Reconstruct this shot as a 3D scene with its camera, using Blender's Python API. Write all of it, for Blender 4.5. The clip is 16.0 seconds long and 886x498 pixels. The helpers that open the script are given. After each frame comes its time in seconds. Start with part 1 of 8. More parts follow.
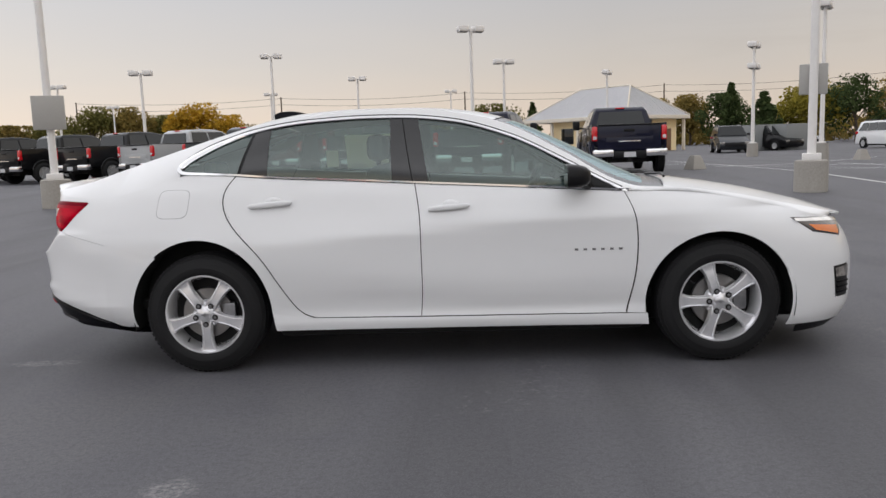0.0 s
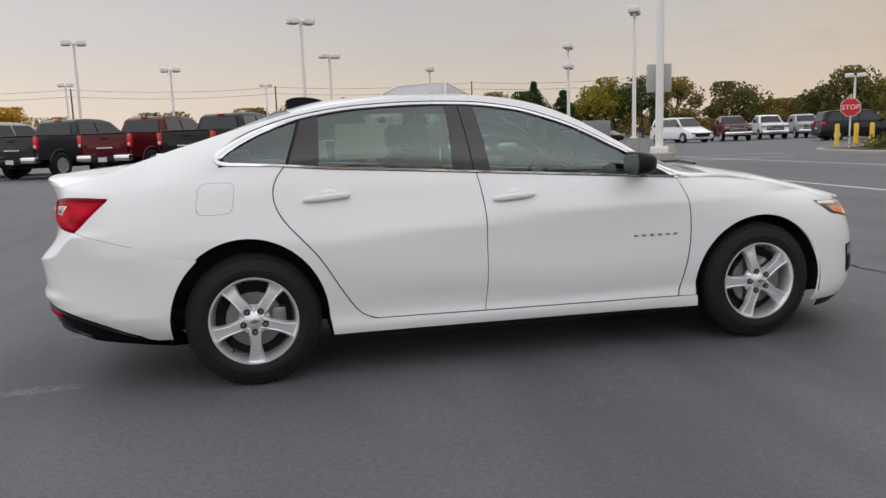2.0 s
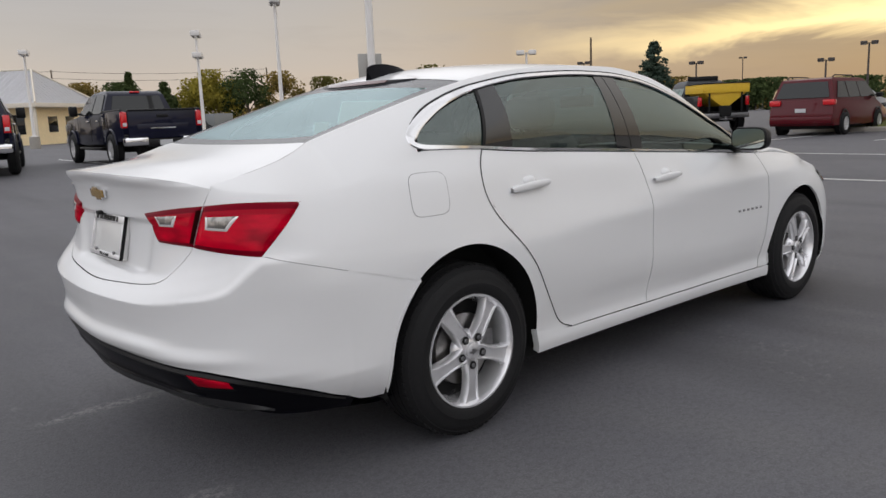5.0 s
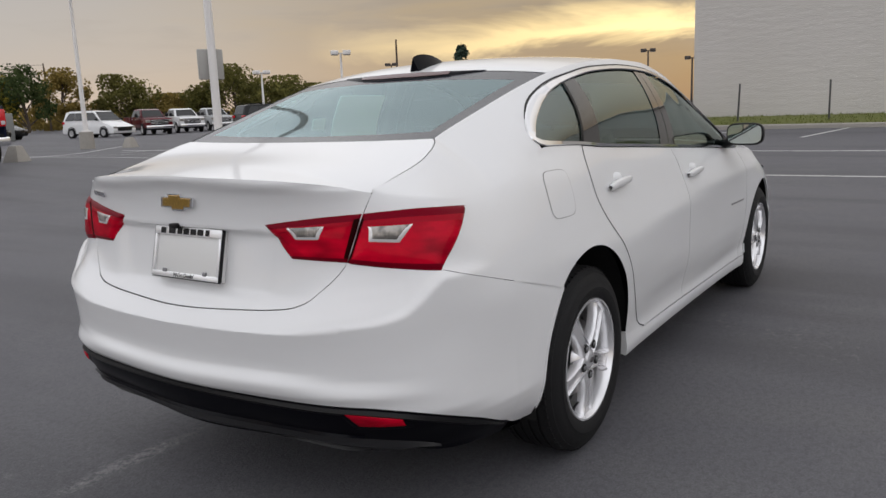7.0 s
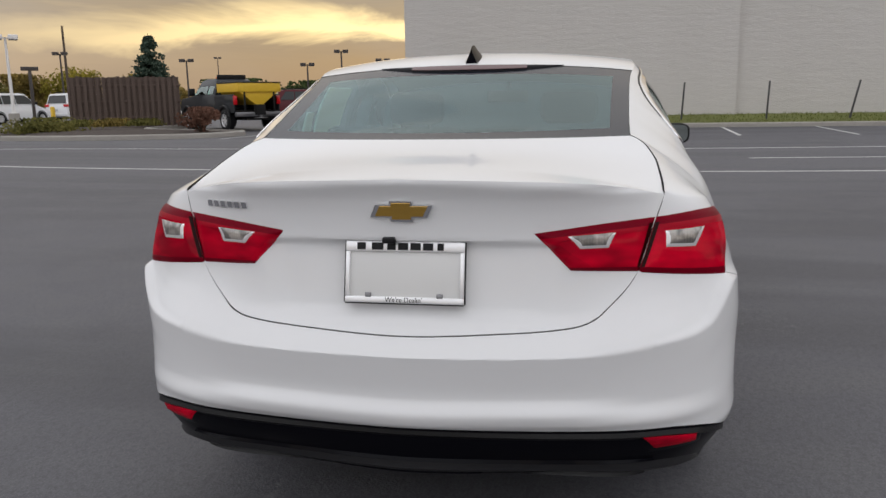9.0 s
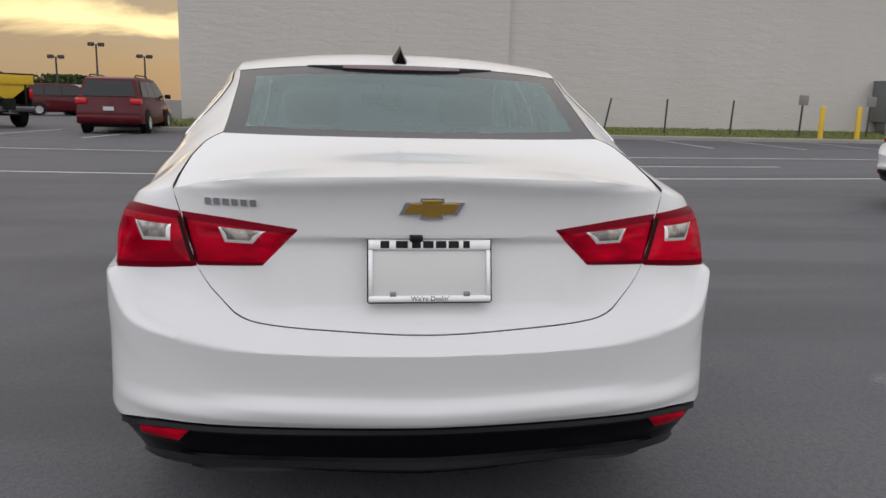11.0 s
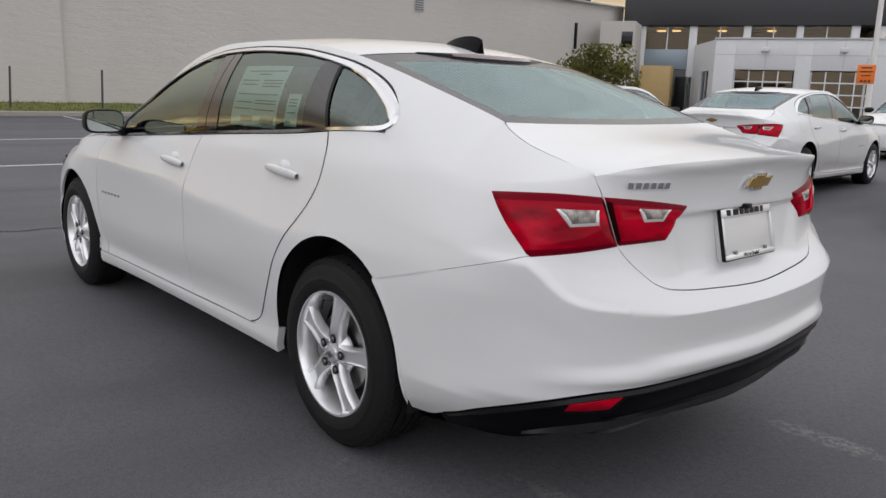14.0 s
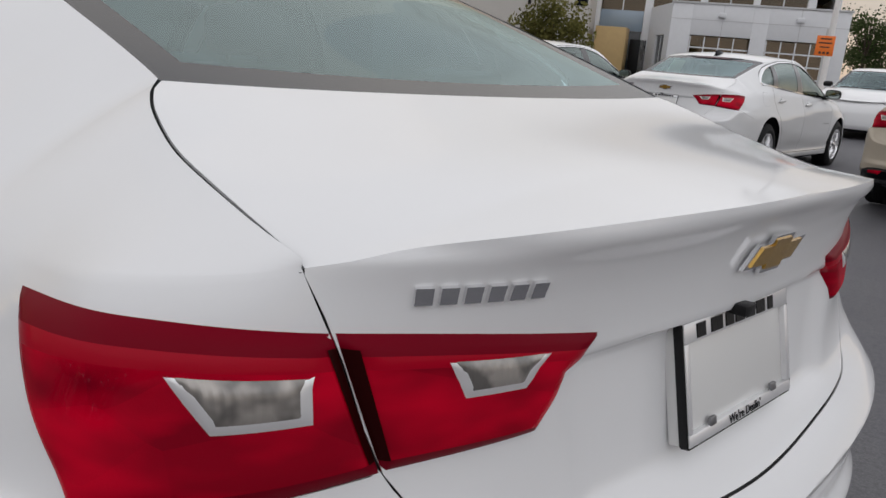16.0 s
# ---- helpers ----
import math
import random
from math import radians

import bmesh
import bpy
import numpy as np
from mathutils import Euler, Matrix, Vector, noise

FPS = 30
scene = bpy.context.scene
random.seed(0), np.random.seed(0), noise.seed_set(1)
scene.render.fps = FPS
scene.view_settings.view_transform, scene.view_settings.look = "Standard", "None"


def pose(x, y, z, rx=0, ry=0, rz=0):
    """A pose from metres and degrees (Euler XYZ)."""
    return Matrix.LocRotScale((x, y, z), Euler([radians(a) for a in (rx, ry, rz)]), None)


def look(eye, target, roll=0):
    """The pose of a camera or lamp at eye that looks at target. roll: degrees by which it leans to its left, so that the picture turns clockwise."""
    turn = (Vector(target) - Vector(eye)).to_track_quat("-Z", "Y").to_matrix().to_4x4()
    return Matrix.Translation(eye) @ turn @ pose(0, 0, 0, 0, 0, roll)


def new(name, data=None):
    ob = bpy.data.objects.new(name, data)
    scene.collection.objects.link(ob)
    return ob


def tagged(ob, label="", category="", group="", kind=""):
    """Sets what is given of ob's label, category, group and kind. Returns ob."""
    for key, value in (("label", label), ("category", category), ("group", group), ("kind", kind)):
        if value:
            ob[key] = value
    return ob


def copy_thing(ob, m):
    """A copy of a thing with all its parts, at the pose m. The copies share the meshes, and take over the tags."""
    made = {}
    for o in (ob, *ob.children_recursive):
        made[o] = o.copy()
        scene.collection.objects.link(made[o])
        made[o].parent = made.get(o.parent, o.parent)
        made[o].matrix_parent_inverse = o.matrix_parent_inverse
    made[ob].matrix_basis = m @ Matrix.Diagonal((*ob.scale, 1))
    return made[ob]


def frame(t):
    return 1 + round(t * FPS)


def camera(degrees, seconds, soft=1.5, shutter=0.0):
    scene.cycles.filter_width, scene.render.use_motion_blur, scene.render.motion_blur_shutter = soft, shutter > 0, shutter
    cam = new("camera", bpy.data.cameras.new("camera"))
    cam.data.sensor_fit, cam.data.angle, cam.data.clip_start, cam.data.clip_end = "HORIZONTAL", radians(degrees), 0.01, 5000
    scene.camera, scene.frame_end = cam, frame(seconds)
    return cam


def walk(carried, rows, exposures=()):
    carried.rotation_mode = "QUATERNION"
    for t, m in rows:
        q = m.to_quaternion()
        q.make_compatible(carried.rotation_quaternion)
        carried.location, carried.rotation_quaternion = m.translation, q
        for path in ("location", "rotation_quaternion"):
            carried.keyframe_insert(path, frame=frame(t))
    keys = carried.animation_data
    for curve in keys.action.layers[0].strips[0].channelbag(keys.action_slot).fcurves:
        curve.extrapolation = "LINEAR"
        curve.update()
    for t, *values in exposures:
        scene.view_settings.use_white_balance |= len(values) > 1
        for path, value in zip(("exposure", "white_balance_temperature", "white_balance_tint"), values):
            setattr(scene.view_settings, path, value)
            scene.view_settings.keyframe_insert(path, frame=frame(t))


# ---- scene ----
cam = camera(59.8, 16.0)
PATH = [
    (0, (0.069, -5.027, 1.213), (0.0, -3.045, 0.95), -1.9),
    (0.5, (-0.076, -5.002, 1.215), (-0.057, -3.02, 0.951), -1.8),
    (1, (-0.341, -4.987, 1.205), (-0.205, -3.009, 0.936), -1.7),
    (1.5, (-0.804, -4.939, 1.204), (-0.541, -2.976, 0.925), -1.8),
    (2, (-1.269, -4.747, 1.213), (-0.85, -2.813, 0.924), -1.9),
    (2.5, (-1.754, -4.545, 1.225), (-1.163, -2.657, 0.928), -2.1),
    (3, (-2.157, -4.241, 1.22), (-1.387, -2.42, 0.917), -2.0),
    (3.5, (-2.577, -3.921, 1.231), (-1.641, -2.18, 0.922), -2.0),
    (4, (-2.919, -3.573, 1.215), (-1.842, -1.918, 0.899), -2.1),
    (4.5, (-3.186, -3.216, 1.223), (-1.981, -1.654, 0.893), -2.2),
    (6.8, (-3.802, -2.076, 1.224), (-2.197, -0.937, 0.867), -2.3),
    (7, (-3.893, -1.93, 1.239), (-2.255, -0.84, 0.881), -2.2),
    (7.5, (-4.052, -1.526, 1.243), (-2.314, -0.605, 0.88), -1.9),
    (8, (-4.179, -1.106, 1.258), (-2.355, -0.377, 0.885), -1.9),
    (8.2, (-4.238, -0.924, 1.269), (-2.381, -0.284, 0.892), -1.7),
    (10.5, (-4.251, -0.026, 1.243), (-2.287, -0.092, 0.872), 0.6),
    (11, (-4.269, 0.199, 1.241), (-2.318, -0.042, 0.876), 1.3),
    (11.5, (-4.258, 0.605, 1.242), (-2.338, 0.176, 0.88), 1.7),
    (12, (-4.13, 1.047, 1.251), (-2.274, 0.394, 0.891), 2.0),
    (12.5, (-4.009, 1.508, 1.257), (-2.247, 0.633, 0.898), 2.1),
    (13, (-3.8, 1.852, 1.236), (-2.156, 0.772, 0.874), 2.0),
    (13.5, (-3.624, 2.131, 1.234), (-2.078, 0.918, 0.863), 1.9),
    (14, (-3.557, 2.291, 1.225), (-2.087, 0.993, 0.833), 1.8),
    (14.5, (-3.488, 2.238, 1.217), (-2.075, 0.886, 0.799), 2.2),
    (15, (-3.278, 1.864, 1.246), (-1.904, 0.482, 0.797), 3.0),
    (15.5, (-3.022, 1.402, 1.245), (-1.708, -0.025, 0.758), 4.3),
    (15.8, (-2.869, 1.148, 1.237), (-1.559, -0.281, 0.749), 5.0),
    (16, (-2.797, 0.995, 1.211), (-1.439, -0.386, 0.713), 4.8),
]
walk(cam, [(t, look(eye, target, roll)) for t, eye, target, roll in PATH], [(0, 0.17), (3, 0.12), (7, -0.04), (11.5, 0.0), (12.5, 0.0), (13.5, 0.0), (14.5, 0.04), (15.2, -0.03), (16, -0.22)])


# ---- sky and light ----
SUN_AZ, SUN_EL = radians(-10), radians(5)


class Nodes:
    """Short hand for building a node tree."""

    def __init__(self, tree):
        self.tree = tree
        tree.nodes.clear()

    def add(self, kind, inputs=(), **settings):
        n = self.tree.nodes.new(kind)
        if "operation" in settings:
            n.operation = settings["operation"]
        if "use_clamp" in settings:
            n.use_clamp = settings["use_clamp"]
        if "data_type" in settings:
            n.data_type, n.blend_type = settings["data_type"], settings["blend_type"]
        if "sky_type" in settings:
            n.sky_type, n.sun_disc = settings["sky_type"], False
            n.sun_elevation, n.sun_rotation = settings["sun_elevation"], settings["sun_rotation"]
        for k, v in dict(inputs).items():
            if isinstance(v, bpy.types.NodeSocket):
                self.tree.links.new(v, n.inputs[k])
            else:
                n.inputs[k].default_value = v
        return n

    def math(self, op, a, b=0.0, c=None, clamp=False):
        ins = {0: a, 1: b}
        if c is not None:
            ins[2] = c
        return self.add("ShaderNodeMath", ins, operation=op, use_clamp=clamp).outputs[0]

    def mix(self, f, a, b, blend="MIX"):
        n = self.add("ShaderNodeMix", data_type="RGBA", blend_type=blend)
        for k, v in ((0, f), (6, a), (7, b)):
            if isinstance(v, bpy.types.NodeSocket):
                self.tree.links.new(v, n.inputs[k])
            else:
                n.inputs[k].default_value = v
        return n.outputs[2]

    def ramp(self, f, *stops):
        n = self.add("ShaderNodeValToRGB", {0: f})
        el = n.color_ramp.elements
        while len(el) < len(stops):
            el.new(0.5)
        for e, (p, c) in zip(el, stops):
            e.position = p
            e.color = (*c, 1) if len(c) == 3 else c
        return n.outputs[0]

    def grey(self, f, *stops):
        return self.ramp(f, *[(p, (v, v, v)) for p, v in stops])

    def noise(self, vec, scale, detail=4.0, rough=0.55, dist=0.0):
        return self.add("ShaderNodeTexNoise", {"Vector": vec, "Scale": scale, "Detail": detail, "Roughness": rough, "Distortion": dist}).outputs[0]

    def scaled(self, vec, x, y, z):
        return self.add("ShaderNodeMapping", {"Vector": vec, "Scale": (x, y, z)}).outputs[0]


def make_world():
    """Dusk sky: pale grey cloud overhead, peach low down, gold where the sun has gone behind streaky cloud."""
    w = bpy.data.worlds.new("dusk_sky")
    scene.world = w
    w.use_nodes = True
    n = Nodes(w.node_tree)
    d = n.add("ShaderNodeTexCoord").outputs["Generated"]
    sep = n.add("ShaderNodeSeparateXYZ", {0: d}).outputs
    el = sep[2]
    c = n.math("ADD", n.math("MULTIPLY", sep[0], math.cos(SUN_AZ)), n.math("MULTIPLY", sep[1], math.sin(SUN_AZ)))
    side = n.math("MULTIPLY_ADD", c, 0.5, 0.5, clamp=True)
    far = n.ramp(el, (0.0, (0.70, 0.57, 0.46)), (0.10, (0.57, 0.52, 0.475)), (0.20, (0.47, 0.47, 0.49)), (0.25, (0.74, 0.745, 0.78)), (0.38, (0.97, 0.97, 1.01)), (1.0, (0.79, 0.79, 0.82)))
    near = n.ramp(el, (0.0, (0.40, 0.265, 0.155)), (0.05, (0.46, 0.31, 0.165)), (0.12, (0.38, 0.285, 0.185)), (0.22, (0.30, 0.255, 0.205)), (0.32, (0.56, 0.52, 0.46)), (0.55, (0.74, 0.735, 0.74)), (1.0, (0.79, 0.79, 0.82)))
    toward = n.grey(side, (0.0, 0.0), (0.33, 0.0), (0.54, 0.03), (0.654, 0.14), (0.75, 0.36), (0.854, 0.82), (0.92, 1.0))
    base = n.mix(toward, far, near)
    flat = n.scaled(d, 2.2, 2.2, 16.0)
    streak = n.noise(flat, 1.6, 5.0, 0.6, 0.4)
    soft = n.noise(n.scaled(d, 1.5, 1.5, 5.0), 1.4, 4.0, 0.55, 0.3)
    base = n.mix(n.grey(soft, (0.35, 0.0), (0.7, 0.28)), base, (0.45, 0.45, 0.47, 1))
    gate = n.math("MULTIPLY", n.grey(el, (0.05, 0.0), (0.11, 1.0), (0.17, 1.0), (0.26, 0.0)), n.grey(side, (0.70, 0.0), (0.90, 1.0)))
    glow = n.math("MULTIPLY", gate, n.grey(streak, (0.42, 0.0), (0.68, 0.42)))
    base = n.mix(glow, base, (0.62, 0.44, 0.21, 1))
    # one bright streak low down where the sun has set
    band = n.grey(n.math("ADD", el, n.math("MULTIPLY_ADD", n.noise(n.scaled(d, 3.0, 3.0, 10.0), 1.5, 5.0, 0.6, 0.5), 0.08, -0.04)), (0.062, 0.0), (0.078, 1.0), (0.088, 1.0), (0.112, 0.0))
    base = n.mix(n.math("MULTIPLY", band, n.grey(side, (0.80, 0.0), (0.93, 1.0))), base, (1.5, 1.14, 0.56, 1))
    bars = n.math("MULTIPLY", n.grey(streak, (0.3, 0.20), (0.48, 0.0)), n.grey(side, (0.45, 0.0), (0.85, 1.0)))
    base = n.mix(bars, base, (0.25, 0.20, 0.165, 1))
    # the clear sky away from the sunset is brighter than the cloud bank
    lift = n.math("MULTIPLY_ADD", n.math("MULTIPLY", sep[1], -1.0, clamp=True), 0.4, 1.0)
    lift = n.math("MULTIPLY_ADD", n.math("MULTIPLY", c, -1.0, clamp=True), 0.42, lift)
    lift = n.math("MULTIPLY_ADD", n.math("MULTIPLY", n.grey(side, (0.58, 0.0), (0.72, 1.0), (0.82, 1.0), (0.92, 0.1)), n.grey(el, (0.14, 0.35), (0.27, 1.0))), 0.27, lift)
    lift = n.math("MULTIPLY_ADD", n.math("MULTIPLY", n.math("MULTIPLY", sep[1], 1.0, clamp=True), n.grey(el, (0.19, 0.0), (0.28, 1.0))), 0.5, lift)
    base = n.mix(1.0, base, n.add("ShaderNodeCombineColor", {0: lift, 1: lift, 2: lift}).outputs[0], "MULTIPLY")
    sky = n.add("ShaderNodeTexSky", sky_type="NISHITA", sun_elevation=SUN_EL, sun_rotation=math.pi / 2 - SUN_AZ)
    b1 = n.add("ShaderNodeBackground", {0: base, 1: 0.95}).outputs[0]
    b2 = n.add("ShaderNodeBackground", {0: sky.outputs[0], 1: 0.006}).outputs[0]
    both = n.add("ShaderNodeAddShader", {0: b1, 1: b2}).outputs[0]
    n.add("ShaderNodeOutputWorld", {0: both})


make_world()
sun = new("sun", bpy.data.lights.new("sun", "SUN"))
sun.data.energy, sun.data.angle, sun.data.color = 0.15, radians(80), (1.0, 0.74, 0.48)
sun.matrix_world = look((60 * math.cos(SUN_AZ), 60 * math.sin(SUN_AZ), 60 * math.tan(SUN_EL)), (0, 0, 0))
scene.view_settings.exposure = 0.0


# ---- materials ----
def material(name):
    m = bpy.data.materials.new(name)
    m.use_nodes = True
    return m, Nodes(m.node_tree)


def finish(n, surface, **extra):
    n.add("ShaderNodeOutputMaterial", {"Surface": surface, **extra})


def simple(name, colour, rough=0.5, metal=0.0, coat=0.0, grain=0.0, scale=40.0, bump=0.0, spec=0.5, coat_rough=0.03):
    """A plain surface with a little variation of tone, gloss and relief."""
    m, n = material(name)
    pos = n.add("ShaderNodeTexCoord").outputs["Object"]
    fine, wide = n.noise(pos, scale), n.noise(pos, scale * 0.06, 3.0)
    tone = n.math("ADD", n.math("MULTIPLY_ADD", fine, 2 * grain, 1 - grain), n.math("MULTIPLY_ADD", wide, grain, -0.5 * grain))
    col = n.mix(1.0, (*colour, 1), n.add("ShaderNodeCombineColor", {0: tone, 1: tone, 2: tone}).outputs[0], "MULTIPLY")
    ins = {"Base Color": col, "Roughness": n.math("MULTIPLY_ADD", wide, 0.25 * rough, 0.875 * rough), "Metallic": metal, "Coat Weight": coat, "Coat Roughness": coat_rough, "Specular IOR Level": spec}
    if bump:
        ins["Normal"] = n.add("ShaderNodeBump", {"Strength": bump, "Distance": 0.01, "Height": fine}).outputs[0]
    finish(n, n.add("ShaderNodeBsdfPrincipled", ins).outputs[0])
    return m


def glass(name, tint, rough=0.0, clear=0.6, base=0.03, gain=1.2):
    """Thin tinted glazing: part lets the view through, part mirrors by its angle."""
    m, n = material(name)
    see = n.add("ShaderNodeBsdfTransparent", {0: (*[t * clear for t in tint], 1)}).outputs[0]
    shine = n.add("ShaderNodeBsdfGlossy", {0: (*[0.5 + 0.5 * t / max(tint) for t in tint], 1), 1: rough}).outputs[0]
    f = n.add("ShaderNodeFresnel", {0: 1.55}).outputs[0]
    finish(n, n.add("ShaderNodeMixShader", {0: n.math("MULTIPLY_ADD", f, gain, base, clamp=True), 1: see, 2: shine}).outputs[0])
    return m


def paint_material(name, colour, flake=0.0, coat=0.85):
    """Car paint under clear coat with faint orange peel and road dust."""
    m, n = material(name)
    pos = n.add("ShaderNodeTexCoord").outputs["Object"]
    dust = n.noise(pos, 3.0, 5.0)
    col = n.mix(n.grey(dust, (0.5, 0.0), (0.8, 0.10)), (*colour, 1), (*[0.85 * c for c in colour], 1))
    peel = n.add("ShaderNodeBump", {"Strength": 0.02, "Distance": 0.002, "Height": n.noise(pos, 260.0, 2.0)}).outputs[0]
    finish(n, n.add("ShaderNodeBsdfPrincipled", {"Base Color": col, "Roughness": 0.5, "Specular IOR Level": 0.05, "Metallic": flake, "Coat Weight": coat, "Coat Roughness": 0.045, "Coat Normal": peel}).outputs[0])
    return m


WHITE_PAINT = paint_material("white_paint", (0.775, 0.78, 0.79))
TRIM = simple("black_trim", (0.007, 0.007, 0.008), 0.42, grain=0.2, scale=300, bump=0.1, spec=0.25)
GLOSS_BLACK = simple("gloss_black", (0.003, 0.003, 0.005), 0.32, coat=0.08, spec=0.06)
LIP_GREY = simple("dull_grey_plastic", (0.012, 0.012, 0.014), 0.5, grain=0.2, scale=200, bump=0.1)
DARK = simple("dark_inside", (0.006, 0.006, 0.006), 0.9)
CHROME = simple("chrome", (0.82, 0.82, 0.83), 0.08, metal=1.0)
RUBBER = simple("tyre_rubber", (0.012, 0.012, 0.013), 0.7, grain=0.3, scale=120, bump=0.15, spec=0.25)
ALLOY = simple("silver_alloy", (0.88, 0.88, 0.90), 0.26, metal=0.7, grain=0.02, scale=60)
STEEL = simple("dull_steel", (0.25, 0.25, 0.26), 0.45, metal=1.0, grain=0.3)
SIDE_GLASS = glass("side_glass", (0.66, 0.86, 0.80), clear=0.72, base=0.075, gain=1.15)
REAR_GLASS = glass("rear_glass", (0.50, 0.82, 0.88), clear=0.82, base=0.04, gain=1.0)
PILLAR_BLACK = simple("pillar_gloss_black", (0.006, 0.006, 0.007), 0.06, coat=0.8, coat_rough=0.01, spec=0.4)
FRIT = simple("black_glass_border", (0.010, 0.014, 0.024), 0.2, spec=0.35)
SEAT = simple("dark_fabric", (0.055, 0.055, 0.06), 0.85, grain=0.2, scale=60)


def asphalt_material():
    m, n = material("sealed_asphalt")
    pos = n.add("ShaderNodeTexCoord").outputs["Object"]
    grit = n.noise(pos, 120.0, 4.0, 0.75)
    stones = n.add("ShaderNodeTexVoronoi", {"Vector": pos, "Scale": 95.0}).outputs["Distance"]
    wide = n.noise(pos, 0.22, 6.0, 0.6, 0.8)
    mid = n.noise(pos, 1.6, 5.0, 0.6, 0.5)
    lanes = n.noise(n.scaled(pos, 0.9, 0.12, 1), 1.0, 4.0)
    col = n.ramp(wide, (0.3, (0.092, 0.091, 0.101)), (0.5, (0.124, 0.123, 0.136)), (0.72, (0.152, 0.150, 0.161)))
    col = n.mix(n.grey(mid, (0.42, 0.0), (0.66, 0.6)), col, (0.145, 0.143, 0.150, 1))
    col = n.mix(n.grey(lanes, (0.48, 0.0), (0.62, 0.5)), col, (0.074, 0.073, 0.080, 1))
    col = n.mix(n.grey(grit, (0.36, 0.40), (0.56, 0.0)), col, (0.040, 0.040, 0.044, 1))
    col = n.mix(n.math("MULTIPLY", n.grey(grit, (0.56, 0.0), (0.70, 0.9)), 0.45), col, (0.228, 0.218, 0.220, 1))
    # worn, chalky scuffs in broken streaks
    blot = n.grey(n.noise(pos, 0.55, 3.0, 0.5, 0.6), (0.60, 0.0), (0.66, 1.0))
    flakes = n.grey(n.noise(pos, 14.0, 6.0, 0.75), (0.56, 0.0), (0.62, 1.0))
    col = n.mix(n.math("MULTIPLY", n.math("MULTIPLY", blot, flakes), 0.35), col, (0.26, 0.25, 0.25, 1))
    # pale chalk marks and oil drips
    for cx, cy, rx, ry in ((-1.05, -2.39, 0.10, 0.10), (-2.5, -0.6, 0.22, 0.06), (-2.3, 0.54, 0.30, 0.05)):
        sx = n.add("ShaderNodeMapping", {"Vector": pos, "Location": (-cx / rx, -cy / ry, 0), "Scale": (1 / rx, 1 / ry, 0)}).outputs[0]
        far = n.add("ShaderNodeVectorMath", {0: sx}, operation="LENGTH").outputs["Value"]
        near = n.grey(n.math("ADD", n.math("MULTIPLY", far, 0.5), n.math("MULTIPLY_ADD", n.noise(pos, 7.0, 5.0, 0.7), 0.9, -0.45)), (0.25, 1.0), (0.6, 0.0))
        col = n.mix(n.math("MULTIPLY", near, n.grey(n.noise(pos, 30.0, 5.0, 0.7), (0.42, 0.0), (0.60, 0.7))), col, (0.30, 0.29, 0.29, 1))
    lumps = n.noise(pos, 38.0, 3.0, 0.6)
    col = n.mix(n.grey(lumps, (0.38, 0.28), (0.54, 0.0)), col, (0.050, 0.050, 0.054, 1))
    relief = n.math("ADD", n.math("MULTIPLY_ADD", n.math("MULTIPLY", lumps, n.grey(mid, (0.45, 0.15), (0.62, 1.0))), 1.0, n.math("MULTIPLY", stones, 0.6)), n.math("MULTIPLY", grit, 0.7))
    nor = n.add("ShaderNodeBump", {"Strength": 0.28, "Distance": 0.006, "Height": relief}).outputs[0]
    rough = n.math("MULTIPLY_ADD", wide, 0.25, 0.55)
    finish(n, n.add("ShaderNodeBsdfPrincipled", {"Base Color": col, "Roughness": rough, "Normal": nor, "Specular IOR Level": 0.25}).outputs[0])
    return m


ASPHALT = asphalt_material()
LINE_PAINT = simple("worn_line_paint", (0.62, 0.62, 0.60), 0.7, grain=0.35, scale=25)
CONCRETE = simple("concrete", (0.34, 0.32, 0.29), 0.85, grain=0.25, scale=30, bump=0.2)
GRASS = simple("mown_grass", (0.13, 0.145, 0.034), 0.9, grain=0.45, scale=9, bump=0.5)
GALV = simple("grey_painted_steel", (0.55, 0.55, 0.55), 0.5, grain=0.1, scale=20)


# ---- mesh helpers ----
def link(name, bm, mat, smooth=True, parent=None, label="", category="", group="", kind=""):
    me = bpy.data.meshes.new(name)
    bm.to_mesh(me)
    bm.free()
    for f in me.polygons:
        f.use_smooth = smooth
    if smooth:
        me.set_sharp_from_angle(angle=radians(42))
    for mm in mat if isinstance(mat, (list, tuple)) else [mat]:
        me.materials.append(mm)
    ob = new(name, me)
    if parent:
        ob.parent = parent
    return tagged(ob, label, category, group, kind)


def part(name, bm, mat, parent, label="", smooth=True):
    return link(name, bm, mat, smooth, parent, label)


def empty(name, m, label, category, group=""):
    ob = new(name)
    ob.matrix_world = m
    ob.empty_display_size = 0.2
    return tagged(ob, label, category, group)


def box(bm, x0, x1, y0, y1, z0, z1, bevel=0.0, m=None):
    vs = [bm.verts.new((x, y, z)) for x in (x0, x1) for y in (y0, y1) for z in (z0, z1)]
    fs = [bm.faces.new([vs[i] for i in q]) for q in ((0, 1, 3, 2), (4, 6, 7, 5), (0, 4, 5, 1), (2, 3, 7, 6), (0, 2, 6, 4), (1, 5, 7, 3))]
    if bevel:
        es = list({e for f in fs for e in f.edges})
        out = bmesh.ops.bevel(bm, geom=es, offset=bevel, segments=2, affect="EDGES", profile=0.5)
        vs = list({v for f in out["faces"] for v in f.verts} | {v for v in vs if v.is_valid})
    if m:
        for v in vs:
            v.co = m @ v.co
    return vs


